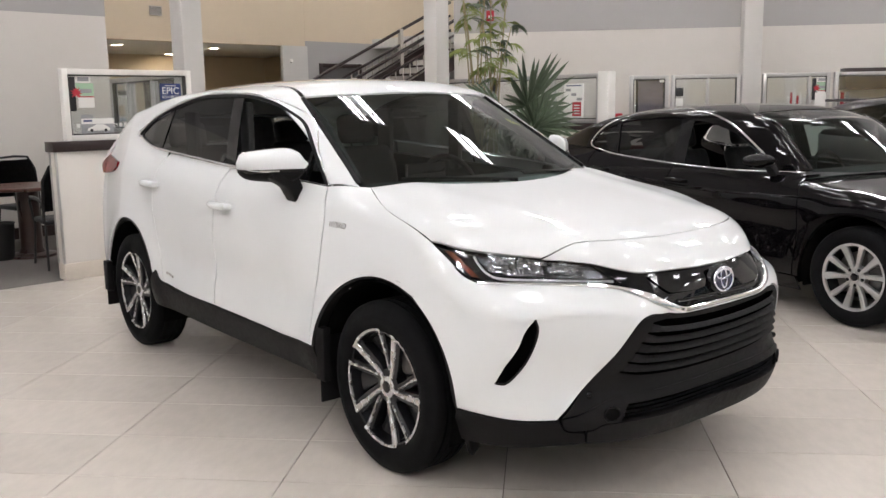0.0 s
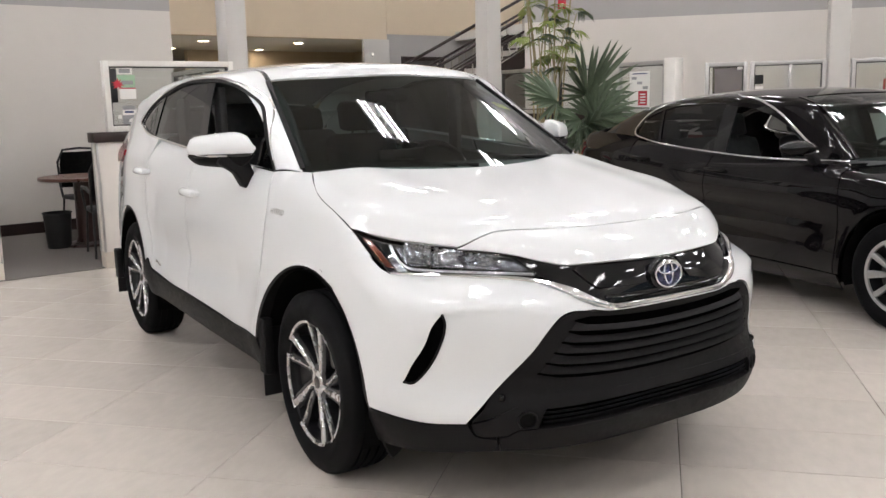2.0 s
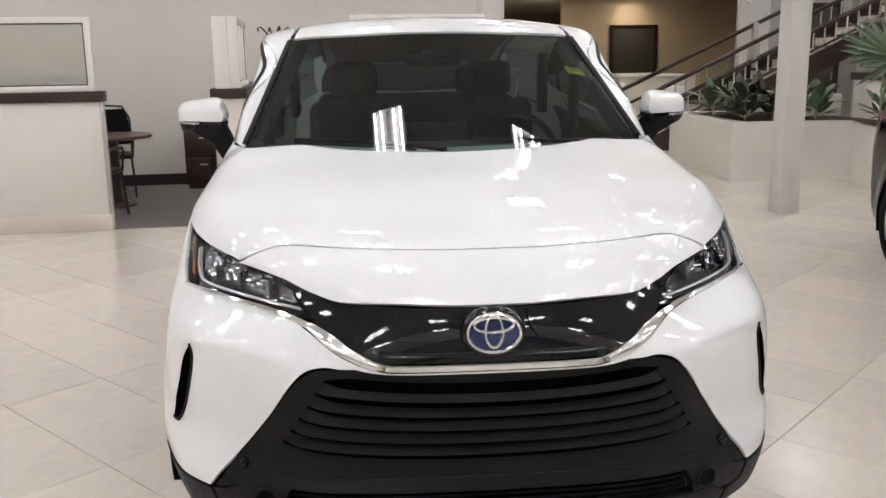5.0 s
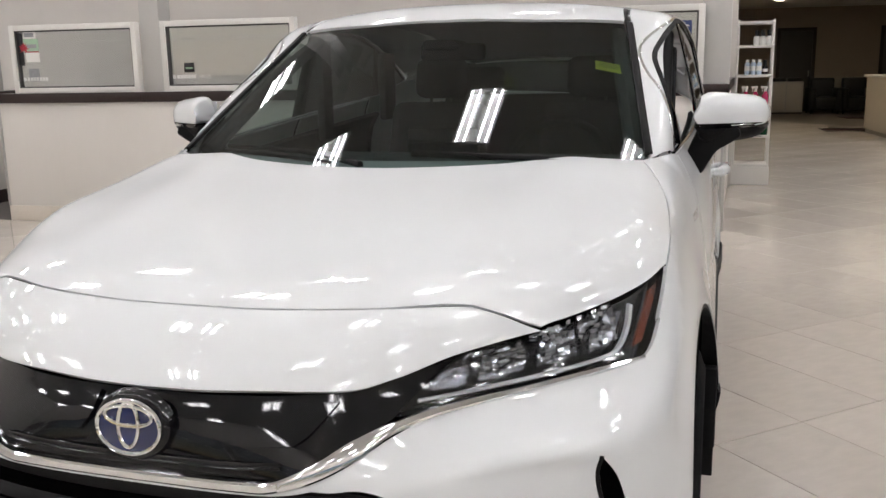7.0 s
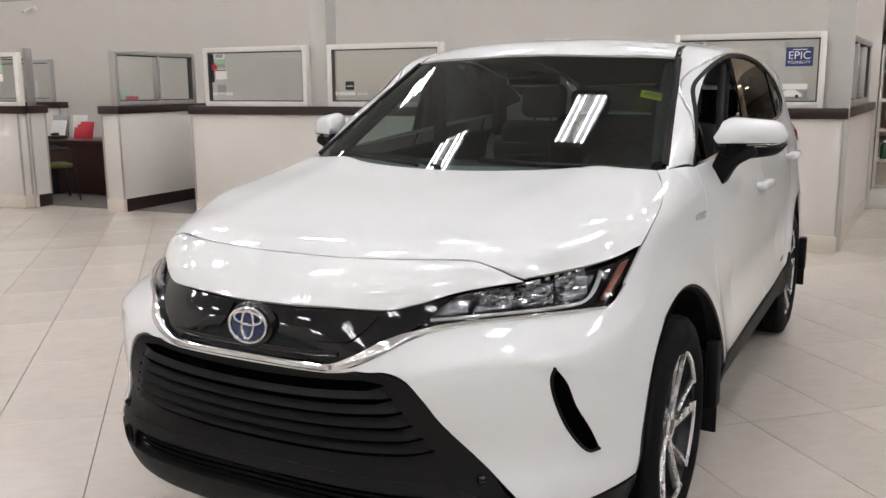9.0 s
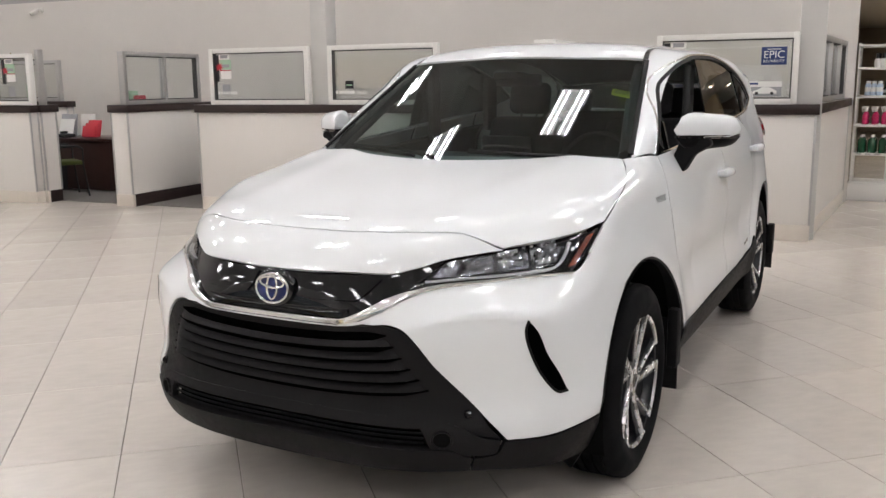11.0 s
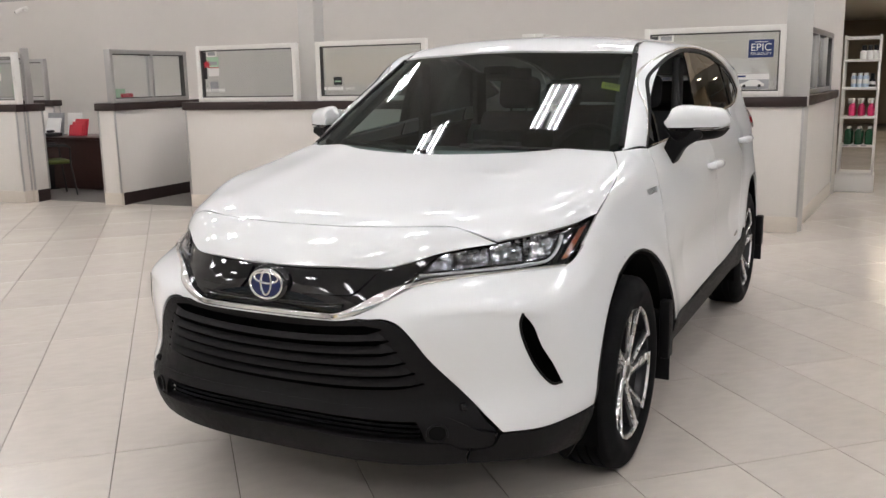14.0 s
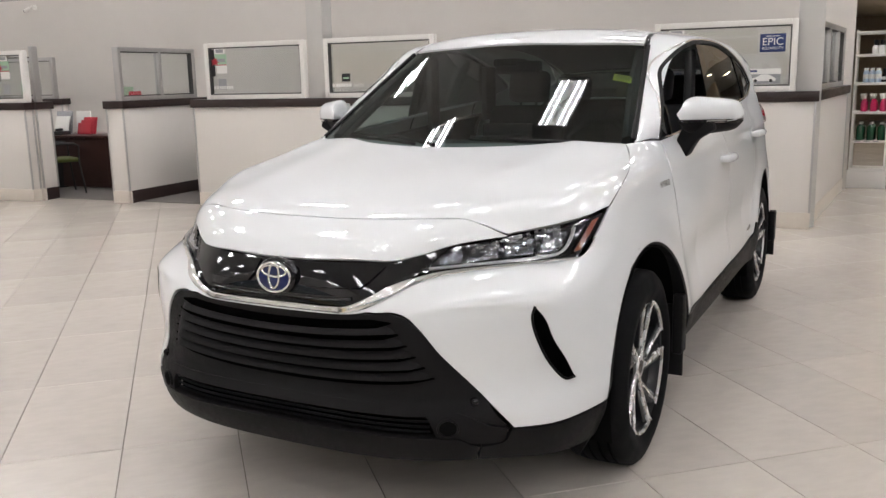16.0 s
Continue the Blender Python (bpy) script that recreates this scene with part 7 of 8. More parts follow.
fan_palm()
bamboo_palm()
rng = random.Random(5)
for u, v, L, mat in ((3.40, 1.78, 0.34, LEAFPURPLE), (3.75, 1.75, 0.36, LEAFPURPLE), (3.58, 2.2, 0.42, LEAFPURPLE), (4.05, 1.85, 0.42, LEAFDARK), (4.0, 2.4, 0.44, LEAFPURPLE), (4.18, 1.55, 0.36, LEAFDARK), (3.5, 2.8, 0.4, LEAFDARK), (4.45, 0.6, 0.36, LEAFDARK), (4.55, 0.0, 0.34, LEAFDARK), (4.5, -0.45, 0.32, LEAFDARK)):
    broad_plant(rng, B @ pose(u, v, 0.69, 0, 0, rng.uniform(0, 360)), mat, 24, L)


# ---- product shelf ----
def bottle(m, kind, mat):
    label = {"spray": "pink spray bottle with white trigger on the shelf", "jug": "dark green bottle with pale cap on the shelf", "slim": "pale blue bottle with white cap on the shelf", "short": "black-capped white bottle on the shelf"}[kind]
    ob = thing(kind + "_bottle" if kind != "jug" else "bottle", m, label, "bottle", "shelf bottles")
    prof = {"spray": [(0, 0), (0.034, 0), (0.036, 0.02), (0.036, 0.10), (0.022, 0.13), (0.012, 0.15), (0, 0.152)], "jug": [(0, 0), (0.044, 0), (0.046, 0.02), (0.046, 0.15), (0.03, 0.18), (0.016, 0.19), (0, 0.19)], "slim": [(0, 0), (0.027, 0), (0.028, 0.02), (0.028, 0.12), (0.016, 0.14), (0.011, 0.145), (0, 0.146)], "short": [(0, 0), (0.034, 0), (0.036, 0.01), (0.036, 0.08), (0.02, 0.10), (0, 0.10)]}[kind]
    part("body", lathe(prof, 14, "Z"), mat, ob)
    top = prof[-1][1]
    if kind == "spray":
        bm = box((-0.012, -0.012, top - 0.005), (0.012, 0.012, top + 0.05), 0.004)
        bm = box((-0.045, -0.010, top + 0.03), (0.02, 0.010, top + 0.055), 0.004, bm=bm)
        bm = box((-0.038, -0.005, top - 0.01), (-0.030, 0.005, top + 0.03), 0.002, bm=bm)
        part("trigger", bm, SHELFWHITE, ob)
    else:
        part("cap", cyl((0, 0, top - 0.006), (0, 0, top + (0.06 if kind == "short" else 0.022)), 0.018 if kind != "short" else 0.022, n=12), CHAIRBLACK if kind == "short" else PAPER, ob)
    part("label", lathe([(prof[2][0] + 0.0008, prof[3][1] * 0.35), (prof[2][0] + 0.0008, prof[3][1] * 0.8)], 14, "Z"), PAPER if kind in ("slim", "short") else mat, ob)


def shelf():
    m = B @ pose(0.405, 3.22, 0, 0, 0, -5)
    ob = thing("display_shelf", m, "narrow white open metal shelf with bottles of car care products", "shelf")
    W, D = 0.40, 0.36
    for x in (0.0, W - 0.025):
        for y in (0.0, D - 0.025):
            part("upright", box((x, y, 0), (x + 0.025, y + 0.025, 1.86), 0.003), SHELFWHITE, ob)
    for z in (1.84, 1.58, 1.25, 0.91, 0.57, 0.235):
        part("shelf_board", box((0.0, -0.004, z - 0.03), (W, D, z), 0.004), SHELFWHITE, ob)
    part("base_box", box((-0.015, -0.025, 0), (W + 0.01, D, 0.205), 0.004), SHELFWHITE, ob)
    for k in range(3):
        part("ticket", box((0.05 + 0.1 * k, -0.008, 0.553), (0.11 + 0.1 * k, -0.0045, 0.567)), GREYPAPER, ob)
    for z, kind, mat, n, x0 in ((1.58, "short", PAPER, 3, 0.21), (1.25, "slim", BOTTLEBLUE, 3, 0.12), (0.91, "spray", BOTTLEPINK, 3, 0.12), (0.57, "jug", BOTTLEGREEN, 3, 0.10)):
        dx = {"short": 0.065, "slim": 0.065, "spray": 0.105, "jug": 0.115}[kind]
        for r in range(2):
            for k in range(n):
                bottle(m @ pose(x0 + dx * k + 0.008 * r, 0.07 + 0.13 * r, z), kind, mat)
    for k in range(3):
        bottle(m @ pose(0.19 + 0.065 * k, 0.28, 1.25), "short", CHAIRBLACK)


shelf()


# ---- furniture of the booths ----
def arm_chair(m, label="black stacking chair with mesh back and armrests", pad=None):
    ob = thing("visitor_chair", m, label, "chair", "booth chairs")
    part("seat", box((-0.24, -0.22, 0.43), (0.24, 0.24, 0.48), 0.02), pad or CHAIRBLACK, ob)
    back = bmesh.new()
    rows = []
    for i in range(7):
        s = i / 6
        z = 0.56 + 0.40 * s
        w = 0.235 - 0.05 * s ** 4
        rows.append([back.verts.new((w * (2 * k / 8 - 1), 0.24 + 0.05 * s - 0.05 * (1 - (2 * k / 8 - 1) ** 2), z)) for k in range(9)])
    for a, b in zip(rows, rows[1:]):
        for k in range(8):
            back.faces.new((a[k], a[k + 1], b[k + 1], b[k]))
    bmesh.ops.solidify(back, geom=back.faces[:], thickness=0.012)
    part("backrest", back, MESHCLOTH, ob)
    part("back_frame", tube([(-0.24, 0.22, 0.45), (-0.245, 0.26, 0.60), (-0.24, 0.29, 0.85), (-0.17, 0.295, 0.985), (0, 0.26, 1.0), (0.17, 0.295, 0.985), (0.24, 0.29, 0.85), (0.245, 0.26, 0.60), (0.24, 0.22, 0.45)], 0.014, 8), CHAIRBLACK, ob)
    for s in (-1, 1):
        for y, dy in ((-0.20, -0.05), (0.22, 0.08)):
            part("leg", tube([(s * 0.23, y, 0.44), (s * 0.25, y + dy, 0.0)], 0.012, 8), CHAIRBLACK, ob)
        part("armrest", tube([(s * 0.24, -0.20, 0.44), (s * 0.265, -0.20, 0.64), (s * 0.265, -0.14, 0.675), (s * 0.265, 0.10, 0.68), (s * 0.25, 0.26, 0.64)], [0.012, 0.012, 0.018, 0.018, 0.012], 8), CHAIRBLACK, ob)
    return ob


chair = arm_chair(B @ pose(-1.17, 0.83, 0, 0, 0, 172))
for u, v, a in ((-0.95, 2.32, 8), (-3.88, 0.62, 172), (-4.0, 2.2, 10), (-9.28, 1.95, 15), (-6.3, 1.0, 120), (-5.6, 2.0, -40), (-7.2, 2.1, 10)):
    copy_thing(chair, B @ pose(u, v, 0, 0, 0, a))
copy_thing(chair, R @ pose(1.6, 2.35, 0, 0, 0, 30))
copy_thing(chair, R @ pose(2.75, 2.4, 0, 0, 0, -20))
arm_chair(B @ pose(-9.30, 0.42, 0, 0, 0, 150), "black stacking chair with a dark olive green cushion", OLIVE)


def round_table(m):
    ob = thing("round_table", m, "round reddish brown table on a dark pedestal", "table", "booth tables")
    part("tabletop", lathe([(0, 0.71), (0.44, 0.71), (0.45, 0.716), (0.45, 0.738), (0.444, 0.744), (0, 0.744)], 40, "Z"), TABLEWOOD, ob)
    part("pedestal", lathe([(0.05, 0.71), (0.11, 0.70), (0.11, 0.10), (0.13, 0.05), (0.24, 0.03), (0.25, 0.0)], 24, "Z"), DESKWOOD, ob)
    return ob


first_table = round_table(B @ pose(-1.22, 1.62, 0))
copy_thing(first_table, B @ pose(-3.86, 1.42, 0))
copy_thing(first_table, B @ pose(-6.0, 1.5, 0))


def waste_bin(m):
    ob = thing("waste_bin", m, "black tapered plastic waste bin on the carpet", "waste bin", "waste bins")
    part("bucket", lathe([(0.0, 0.005), (0.115, 0.0), (0.118, 0.01), (0.140, 0.36), (0.148, 0.365), (0.148, 0.375), (0.138, 0.375), (0.112, 0.02), (0, 0.02)], 28, "Z"), CHAIRBLACK, ob)
    return ob


bin_one = waste_bin(B @ pose(-1.52, 1.62, 0.007))
copy_thing(bin_one, B @ pose(-2.83, 2.5, 0.007))
copy_thing(bin_one, B @ pose(-9.9, 1.0, 0.007))


def cabinet(m, w, d, h):
    ob = thing("filing_cabinet", m, "dark brown low filing cabinet against the booth wall", "cabinet")
    part("body", box((0, 0.02, 0.05), (w, d, h - 0.03), 0.004), DESKWOOD, ob)
    part("plinth", box((0.02, 0.04, 0), (w - 0.02, d, 0.05)), DESKWOOD, ob)
    part("top", box((-0.015, 0.0, h - 0.03), (w + 0.015, d + 0.005, h), 0.005), DESKWOOD, ob)
    for k in range(2):
        z0 = 0.06 + (h - 0.10) / 2 * k
        dr = part("drawer", box((0.01, 0.004, z0), (w - 0.01, 0.02, z0 + (h - 0.10) / 2 - 0.01), 0.003), DESKWOOD, ob)
        part("handle", box((w / 2 - 0.06, -0.012, z0 + 0.22), (w / 2 + 0.06, 0.004, z0 + 0.235), 0.004), ALUM, dr)


cabinet(B @ pose(-3.22, 2.48, 0.007), 0.46, 0.48, 0.72)


def coat_stand(m):
    ob = thing("coat_stand", m, "black metal coat stand with curved hooks", "coat stand")
    part("pole", tube([(0, 0, 0.02), (0.01, 0, 1.0), (0, 0, 1.62), (0.0, 0, 1.72)], 0.017, 10), CHAIRBLACK, ob)
    for k in range(4):
        a = radians(20 + 90 * k)
        c, s = math.cos(a), math.sin(a)
        part("hook", tube([(0, 0, 1.62), (0.04 * c, 0.04 * s, 1.70), (0.11 * c, 0.11 * s, 1.80), (0.17 * c, 0.17 * s, 1.85), (0.20 * c, 0.20 * s, 1.83), (0.19 * c, 0.19 * s, 1.80)], [0.013, 0.012, 0.010, 0.009, 0.009, 0.012], 8), CHAIRBLACK, ob)
        part("small_hook", tube([(0, 0, 1.44), (0.05 * c, 0.05 * s, 1.46), (0.085 * c, 0.085 * s, 1.50)], 0.008, 6), CHAIRBLACK, ob)
        part("foot", tube([(0, 0, 0.16), (0.10 * c, 0.10 * s, 0.08), (0.24 * c, 0.24 * s, 0.012)], 0.013, 8), CHAIRBLACK, ob)


coat_stand(B @ pose(-2.12, 2.62, 0.007))


def bag(m):
    ob = thing("shoulder_bag", m, "lime yellow fabric bag hanging from the coat stand", "bag")
    bm = bmesh.new()
    bmesh.ops.create_icosphere(bm, subdivisions=3, radius=1)
    for v in bm.verts:
        v.co = (0.11 * v.co.x * (1 + 0.1 * v.co.z), 0.045 * v.co.y, 0.15 * v.co.z + 0.02 * v.co.x)
    part("pouch", bm, LIME, ob)
    part("strap", tube([(-0.06, 0, 0.12), (-0.02, 0.005, 0.30), (0.06, 0.02, 0.385), (0.05, 0.005, 0.30), (0.07, 0, 0.12)], 0.010, 6), CHAIRBLACK, ob)
    part("emblem_ring", tube([(0.03 + 0.025 * math.cos(k * 0.5236), -0.047, 0.02 + 0.03 * math.sin(k * 0.5236)) for k in range(12)], 0.004, 6, None, True), BLACKCARD, ob)


bag(B @ pose(-2.17, 2.53, 1.18))


def desk():
    m = B @ pose(-10.48, 0.90, 0.007)
    ob = thing("desk", m, "dark mahogany desk with papers and folders", "desk")
    part("desktop", box((0, 0, 0.70), (1.65, 0.75, 0.735), 0.006), DESKWOOD, ob)
    for x in (0.02, 1.59):
        part("side_panel", box((x, 0.03, 0), (x + 0.04, 0.72, 0.70), 0.004), DESKWOOD, ob)
    part("modesty_panel", box((0.06, 0.05, 0.02), (1.59, 0.08, 0.70), 0.004), DESKWOOD, ob)
    folder = lambda x, y, w, h, mat, a, name, label: finish_on(m @ pose(x, y, 0.737, a, 0, 0), name, box((-w / 2, -0.006, 0), (w / 2, 0.006, h), 0.002), mat, label)
    folder(0.45, 0.32, 0.26, 0.26, PAPER, -18, "paper_sheet", "white printed sheet leaning on the desk")
    folder(0.42, 0.42, 0.30, 0.32, GREYPAPER, -8, "binder", "grey binder standing on the desk")
    folder(0.80, 0.40, 0.26, 0.32, PAPER, -6, "binder", "white binder standing on the desk")
    for k in range(3):
        folder(0.92 + 0.02 * k, 0.28 + 0.03 * k, 0.24, 0.16 + 0.04 * k, REDCARD, -14, "folder", "red card folder standing on the desk")
    ph = box((-0.09, -0.10, 0), (0.09, 0.10, 0.05), 0.015)
    ph = box((-0.09, -0.03, 0.05), (-0.04, 0.09, 0.085), 0.015, bm=ph)
    finish_on(m @ pose(0.62, 0.16, 0.737), "telephone", ph, CHAIRBLACK, "black desk telephone on the desk")


def finish_on(m, name, bm, mat, label, category=""):
    ob = finish(bm, name, mat)
    ob.matrix_world = m
    return tagged(ob, label, category or name.replace("_", " "))


desk()


# ---- signs, posters and small things on the panes ----
def sheet(m, w, h, mat, name, label, thick=0.002):
    """A flat sheet whose lower left corner is the origin, facing -y."""
    ob = finish(box((0, 0, 0), (w, thick, h), 0.0005), name, mat)
    ob.matrix_world = m
    return tagged(ob, label, name.replace("_", " "))


PANE_V = 0.049
sign = sheet(B @ pose(-0.485, PANE_V, 1.578), 0.215, 0.158, BLUECARD, "pane_sign", "dark blue sign with white words on the booth pane")
lettering("EPIC", 0.092, PAPER, sign, pose(0.1075, -0.001, 0.060))
lettering("RELIABILITY", 0.034, PAPER, sign, pose(0.1075, -0.001, 0.022))
part("small_line", box((0.05, -0.001, 0.135), (0.165, 0, 0.141)), PAPER, sign)


def car_poster(m):
    ob = sheet(m, 0.30, 0.135, GREYPAPER, "car_poster", "wide poster with a silver car on the booth pane")
    part("sky_band", box((0, -0.001, 0.085), (0.30, 0, 0.134)), PAPER, ob)
    part("title_bar", box((0.02, -0.002, 0.105), (0.10, -0.001, 0.122)), BLUECARD, ob)
    shape = prism([(0.05, 0.025), (0.06, 0.05), (0.10, 0.062), (0.135, 0.082), (0.20, 0.082), (0.24, 0.06), (0.26, 0.045), (0.26, 0.025)], 0.001)
    shape.transform(Matrix.Translation((0, -0.002, 0)))
    part("car_picture", shape, PAPER, ob)
    for x in (0.09, 0.22):
        part("wheel_picture", cyl((x, -0.003, 0.028), (x, -0.002, 0.028), 0.014, n=14), BLACKCARD, ob)


car_poster(B @ pose(-0.60, PANE_V, 1.30))
car_poster(B @ pose(-1.26, PANE_V, 1.29))


def leaf_posters(m):
    """Dark strip with a red leaf, printed sheets and a notice, stuck to a pane."""
    ob = sheet(m, 0.055, 0.30, BLACKCARD, "pane_banner", "black pane banner with a red leaf")
    star = []
    for k in range(22):
        a = radians(90 + 360 * k / 22)
        r = (0.060, 0.030, 0.050, 0.026)[k % 4] * (1.0 if k not in (10, 11, 12) else 0.7)
        star.append((0.062 + r * math.cos(a), 0.16 + r * math.sin(a)))
    leaf = prism(star, 0.001)
    leaf.transform(Matrix.Translation((0, -0.002, 0)))
    part("leaf", leaf, REDCARD, ob)
    part("card", box((0.060, 0.0, 0.25), (0.20, 0.002, 0.31)), PAPER, ob)
    part("card_picture", box((0.08, -0.001, 0.262), (0.18, 0.0, 0.30)), GREYPAPER, ob)
    part("card", box((0.060, 0.0, 0.135), (0.22, 0.002, 0.245)), GREENCARD, ob)
    part("card_picture", box((0.09, -0.001, 0.16), (0.20, 0.0, 0.195)), GREYPAPER, ob)
    part("card", box((0.075, 0.0, 0.03), (0.22, 0.002, 0.13)), PAPER, ob)
    part("red_line", box((0.075, -0.001, 0.121), (0.22, 0, 0.130)), REDCARD, ob)
    part("card", box((0.09, 0.0, -0.15), (0.20, 0.002, -0.03)), GREYPAPER, ob)


leaf_posters(B @ pose(-1.345, PANE_V, 1.49))
leaf_posters(B @ pose(-6.445, PANE_V, 1.49))
leaf_posters(B @ pose(-9.48, -0.25, 1.49))
leaf_posters(R @ pose(2.99, 1.744, 1.48))


def pane_words(m, bars, sales=True):
    """White pane lettering: a brand in plain bars, then the word for the department."""
    ob = sheet(m, 0.03, 0.034, PAPER, "pane_lettering", "small white lettering stuck on the booth pane", 0.0006)
    for k in range(bars):
        part("letter_bar", box((0.045 + 0.032 * k, 0, 0), (0.070 + 0.032 * k, 0.0006, 0.034)), PAPER, ob)
    if sales:
        lettering("SALES", 0.046, PAPER, ob, pose(0.045 + 0.032 * bars + 0.085, 0, 0))


pane_words(B @ pose(-1.30, PANE_V + 0.004, 1.345), 6)
pane_words(B @ pose(-6.42, PANE_V, 1.345), 7, False)
pane_words(B @ pose(-4.86, PANE_V, 1.345), 6)
pane_words(B @ pose(-0.91, PANE_V, 1.345), 7, False)
box_sign = sheet(B @ pose(-4.74, PANE_V, 1.40), 0.10, 0.085, BLACKCARD, "pane_sign", "small black notice on the booth pane")
part("green_line", box((0.015, -0.001, 0.03), (0.085, 0, 0.045)), GREENCARD, box_sign)


def notice_board():
    m = B @ pose(4.905, -0.60, 1.30, 0, 0, -90)
    ob = sheet(m, 0.32, 0.44, PAPER, "notice", "white printed notice with a red block on the divider pane")
    part("red_block", box((0.14, -0.001, 0.02), (0.28, 0, 0.20)), REDCARD, ob)
    for k in range(4):
        part("text_bar", box((0.165, -0.002, 0.045 + 0.035 * k), (0.255, -0.001, 0.060 + 0.035 * k)), PAPER, ob)
    for k in range(3):
        part("car_picture", box((0.03 + 0.09 * k, -0.001, 0.34 - 0.06 * k), (0.11 + 0.09 * k, 0, 0.375 - 0.06 * k), 0.0), GREYPAPER, ob)
    part("heading_bar", box((0.04, -0.001, 0.405), (0.28, 0, 0.418)), BLUECARD, ob)


notice_board()


def picture_frame():
    m = R @ pose(0.56, 1.90, 1.24, -6, 0, 0)
    ob = thing("framed_picture", m, "black-framed dusk landscape picture leaning behind the pane", "picture")
    part("print", box((0.03, 0.008, 0.03), (0.39, 0.014, 0.55)), NIGHTPHOTO, ob)
    for lo, hi in (((0, 0, 0), (0.03, 0.02, 0.58)), ((0.39, 0, 0), (0.42, 0.02, 0.58)), ((0.03, 0, 0), (0.39, 0.02, 0.03)), ((0.03, 0, 0.55), (0.39, 0.02, 0.58))):
        part("frame_bar", box(lo, hi, 0.003), BLACKCARD, ob)


picture_frame()
sheet(R @ pose(0.87, 1.742, 1.76), 0.07, 0.07, PAPER, "paper_note", "small white note stuck on the pane")
sheet(R @ pose(1.09, 1.744, 1.56), 0.12, 0.12, BLACKCARD, "pane_sign", "small black notice on the far booth pane")
sheet(R @ pose(1.09, 1.744, 1.42), 0.12, 0.11, PAPER, "paper_note", "white paper note stuck on the pane")
sheet(R @ pose(3.03, 1.73, 1.30), 0.17, 0.28, PAPER, "paper_note", "large white printed notice stuck on the pane")
for k in range(5):
    sheet(R @ pose(2.72 + 0.05 * k, 2.0 + 0.02 * k, 1.24), 0.03, 0.30 + 0.05 * (k % 3), REDCARD if k % 2 else PAPER, "brochure", "slim brochure standing behind the pane")
for k in range(3):
    sheet(R @ pose(3.40 + 0.07 * k, 2.02, 1.24), 0.05, 0.34, REDCARD if k == 1 else GREYPAPER, "brochure", "slim brochure standing behind the pane")
for k in range(5):
    finish_on(R @ pose(2.36 + 0.12 * k, 1.92, 1.231), "paper_tray", box((0, 0, 0), (0.10, 0.16, 0.05 + 0.02 * (k % 3)), 0.004), (CHAIRBLACK, GREYPAPER, GREENCARD, CHAIRBLACK, PAPER)[k], "paper tray on the dark booth cap")
finish_on(R @ pose(3.72, 2.6, 1.62), "wall_cabinet", box((0, 0, 0), (0.9, 0.28, 0.32), 0.006), WENGE, "dark brown cabinet on the far booth wall")
finish_on(R @ pose(0.30, 1.70, 1.236), "gift_bow", join(lathe([(0, 0.05), (0.05, 0.04), (0.06, 0.0), (0.05, -0.04), (0, -0.05)], 14, "Z"), None) if 0 else lathe([(0.0, 0.0), (0.05, 0.0), (0.065, 0.04), (0.05, 0.09), (0.0, 0.10)], 14, "Z"), REDCARD, "small red ornament on the far wall cap")
# decor seen over the side booths
for u, mat, h, nm, lb in ((-8.02, GREENCARD, 0.16, "brochure", "green brochure standing on the divider cap"), (-7.90, REDCARD, 0.10, "brochure", "red brochure standing on the divider cap")):
    sheet(B @ pose(u, 0.30, 1.236, 0, 0, 50), 0.15, h, mat, nm, lb)
finish_on(B @ pose(-12.0, 2.15, 1.862), "teddy_ornament", lathe([(0.0, 0.0), (0.05, 0.01), (0.06, 0.05), (0.03, 0.08), (0.035, 0.11), (0.0, 0.14)], 12, "Z"), STEMTAN, "small tan ornament on top of the booth screen", "ornament")
finish_on(B @ pose(-11.85, 2.0, 1.862), "tray", box((0, 0, 0), (0.4, 0.2, 0.02), 0.004), WENGE, "thin dark tray on top of the booth screen")
for k in range(2):
    finish_on(B @ pose(-11.7 + 0.25 * k, 2.115, 1.231), "carton", box((0, 0.0, 0), (0.16, 0.035, 0.26 + 0.05 * k), 0.004), PAPER if k else GREENCARD, "small printed carton on the booth screen cap")


# ---- wall fittings ----
def dome_camera(m):
    ob = thing("security_camera", m, "white security camera on a short wall arm", "camera", "security cameras")
    part("arm", tube([(0, 0, 0), (0, -0.10, 0.02), (-0.05, -0.14, -0.03)], 0.02, 8), FRAMEWHITE, ob)
    part("head", cyl((-0.03, -0.12, -0.02), (-0.13, -0.20, -0.09), 0.045, 0.04, 16), FRAMEWHITE, ob)
    part("lens", cyl((-0.128, -0.199, -0.088), (-0.140, -0.208, -0.096), 0.028, n=14), GLOSSBLACK, ob)
    part("wall_plate", lathe([(0.0, 0.0), (0.06, 0.0), (0.06, 0.02), (0.0, 0.03)], 20, "Z"), FRAMEWHITE, ob).matrix_local = Matrix.Rotation(radians(90), 4, "X")
    return ob


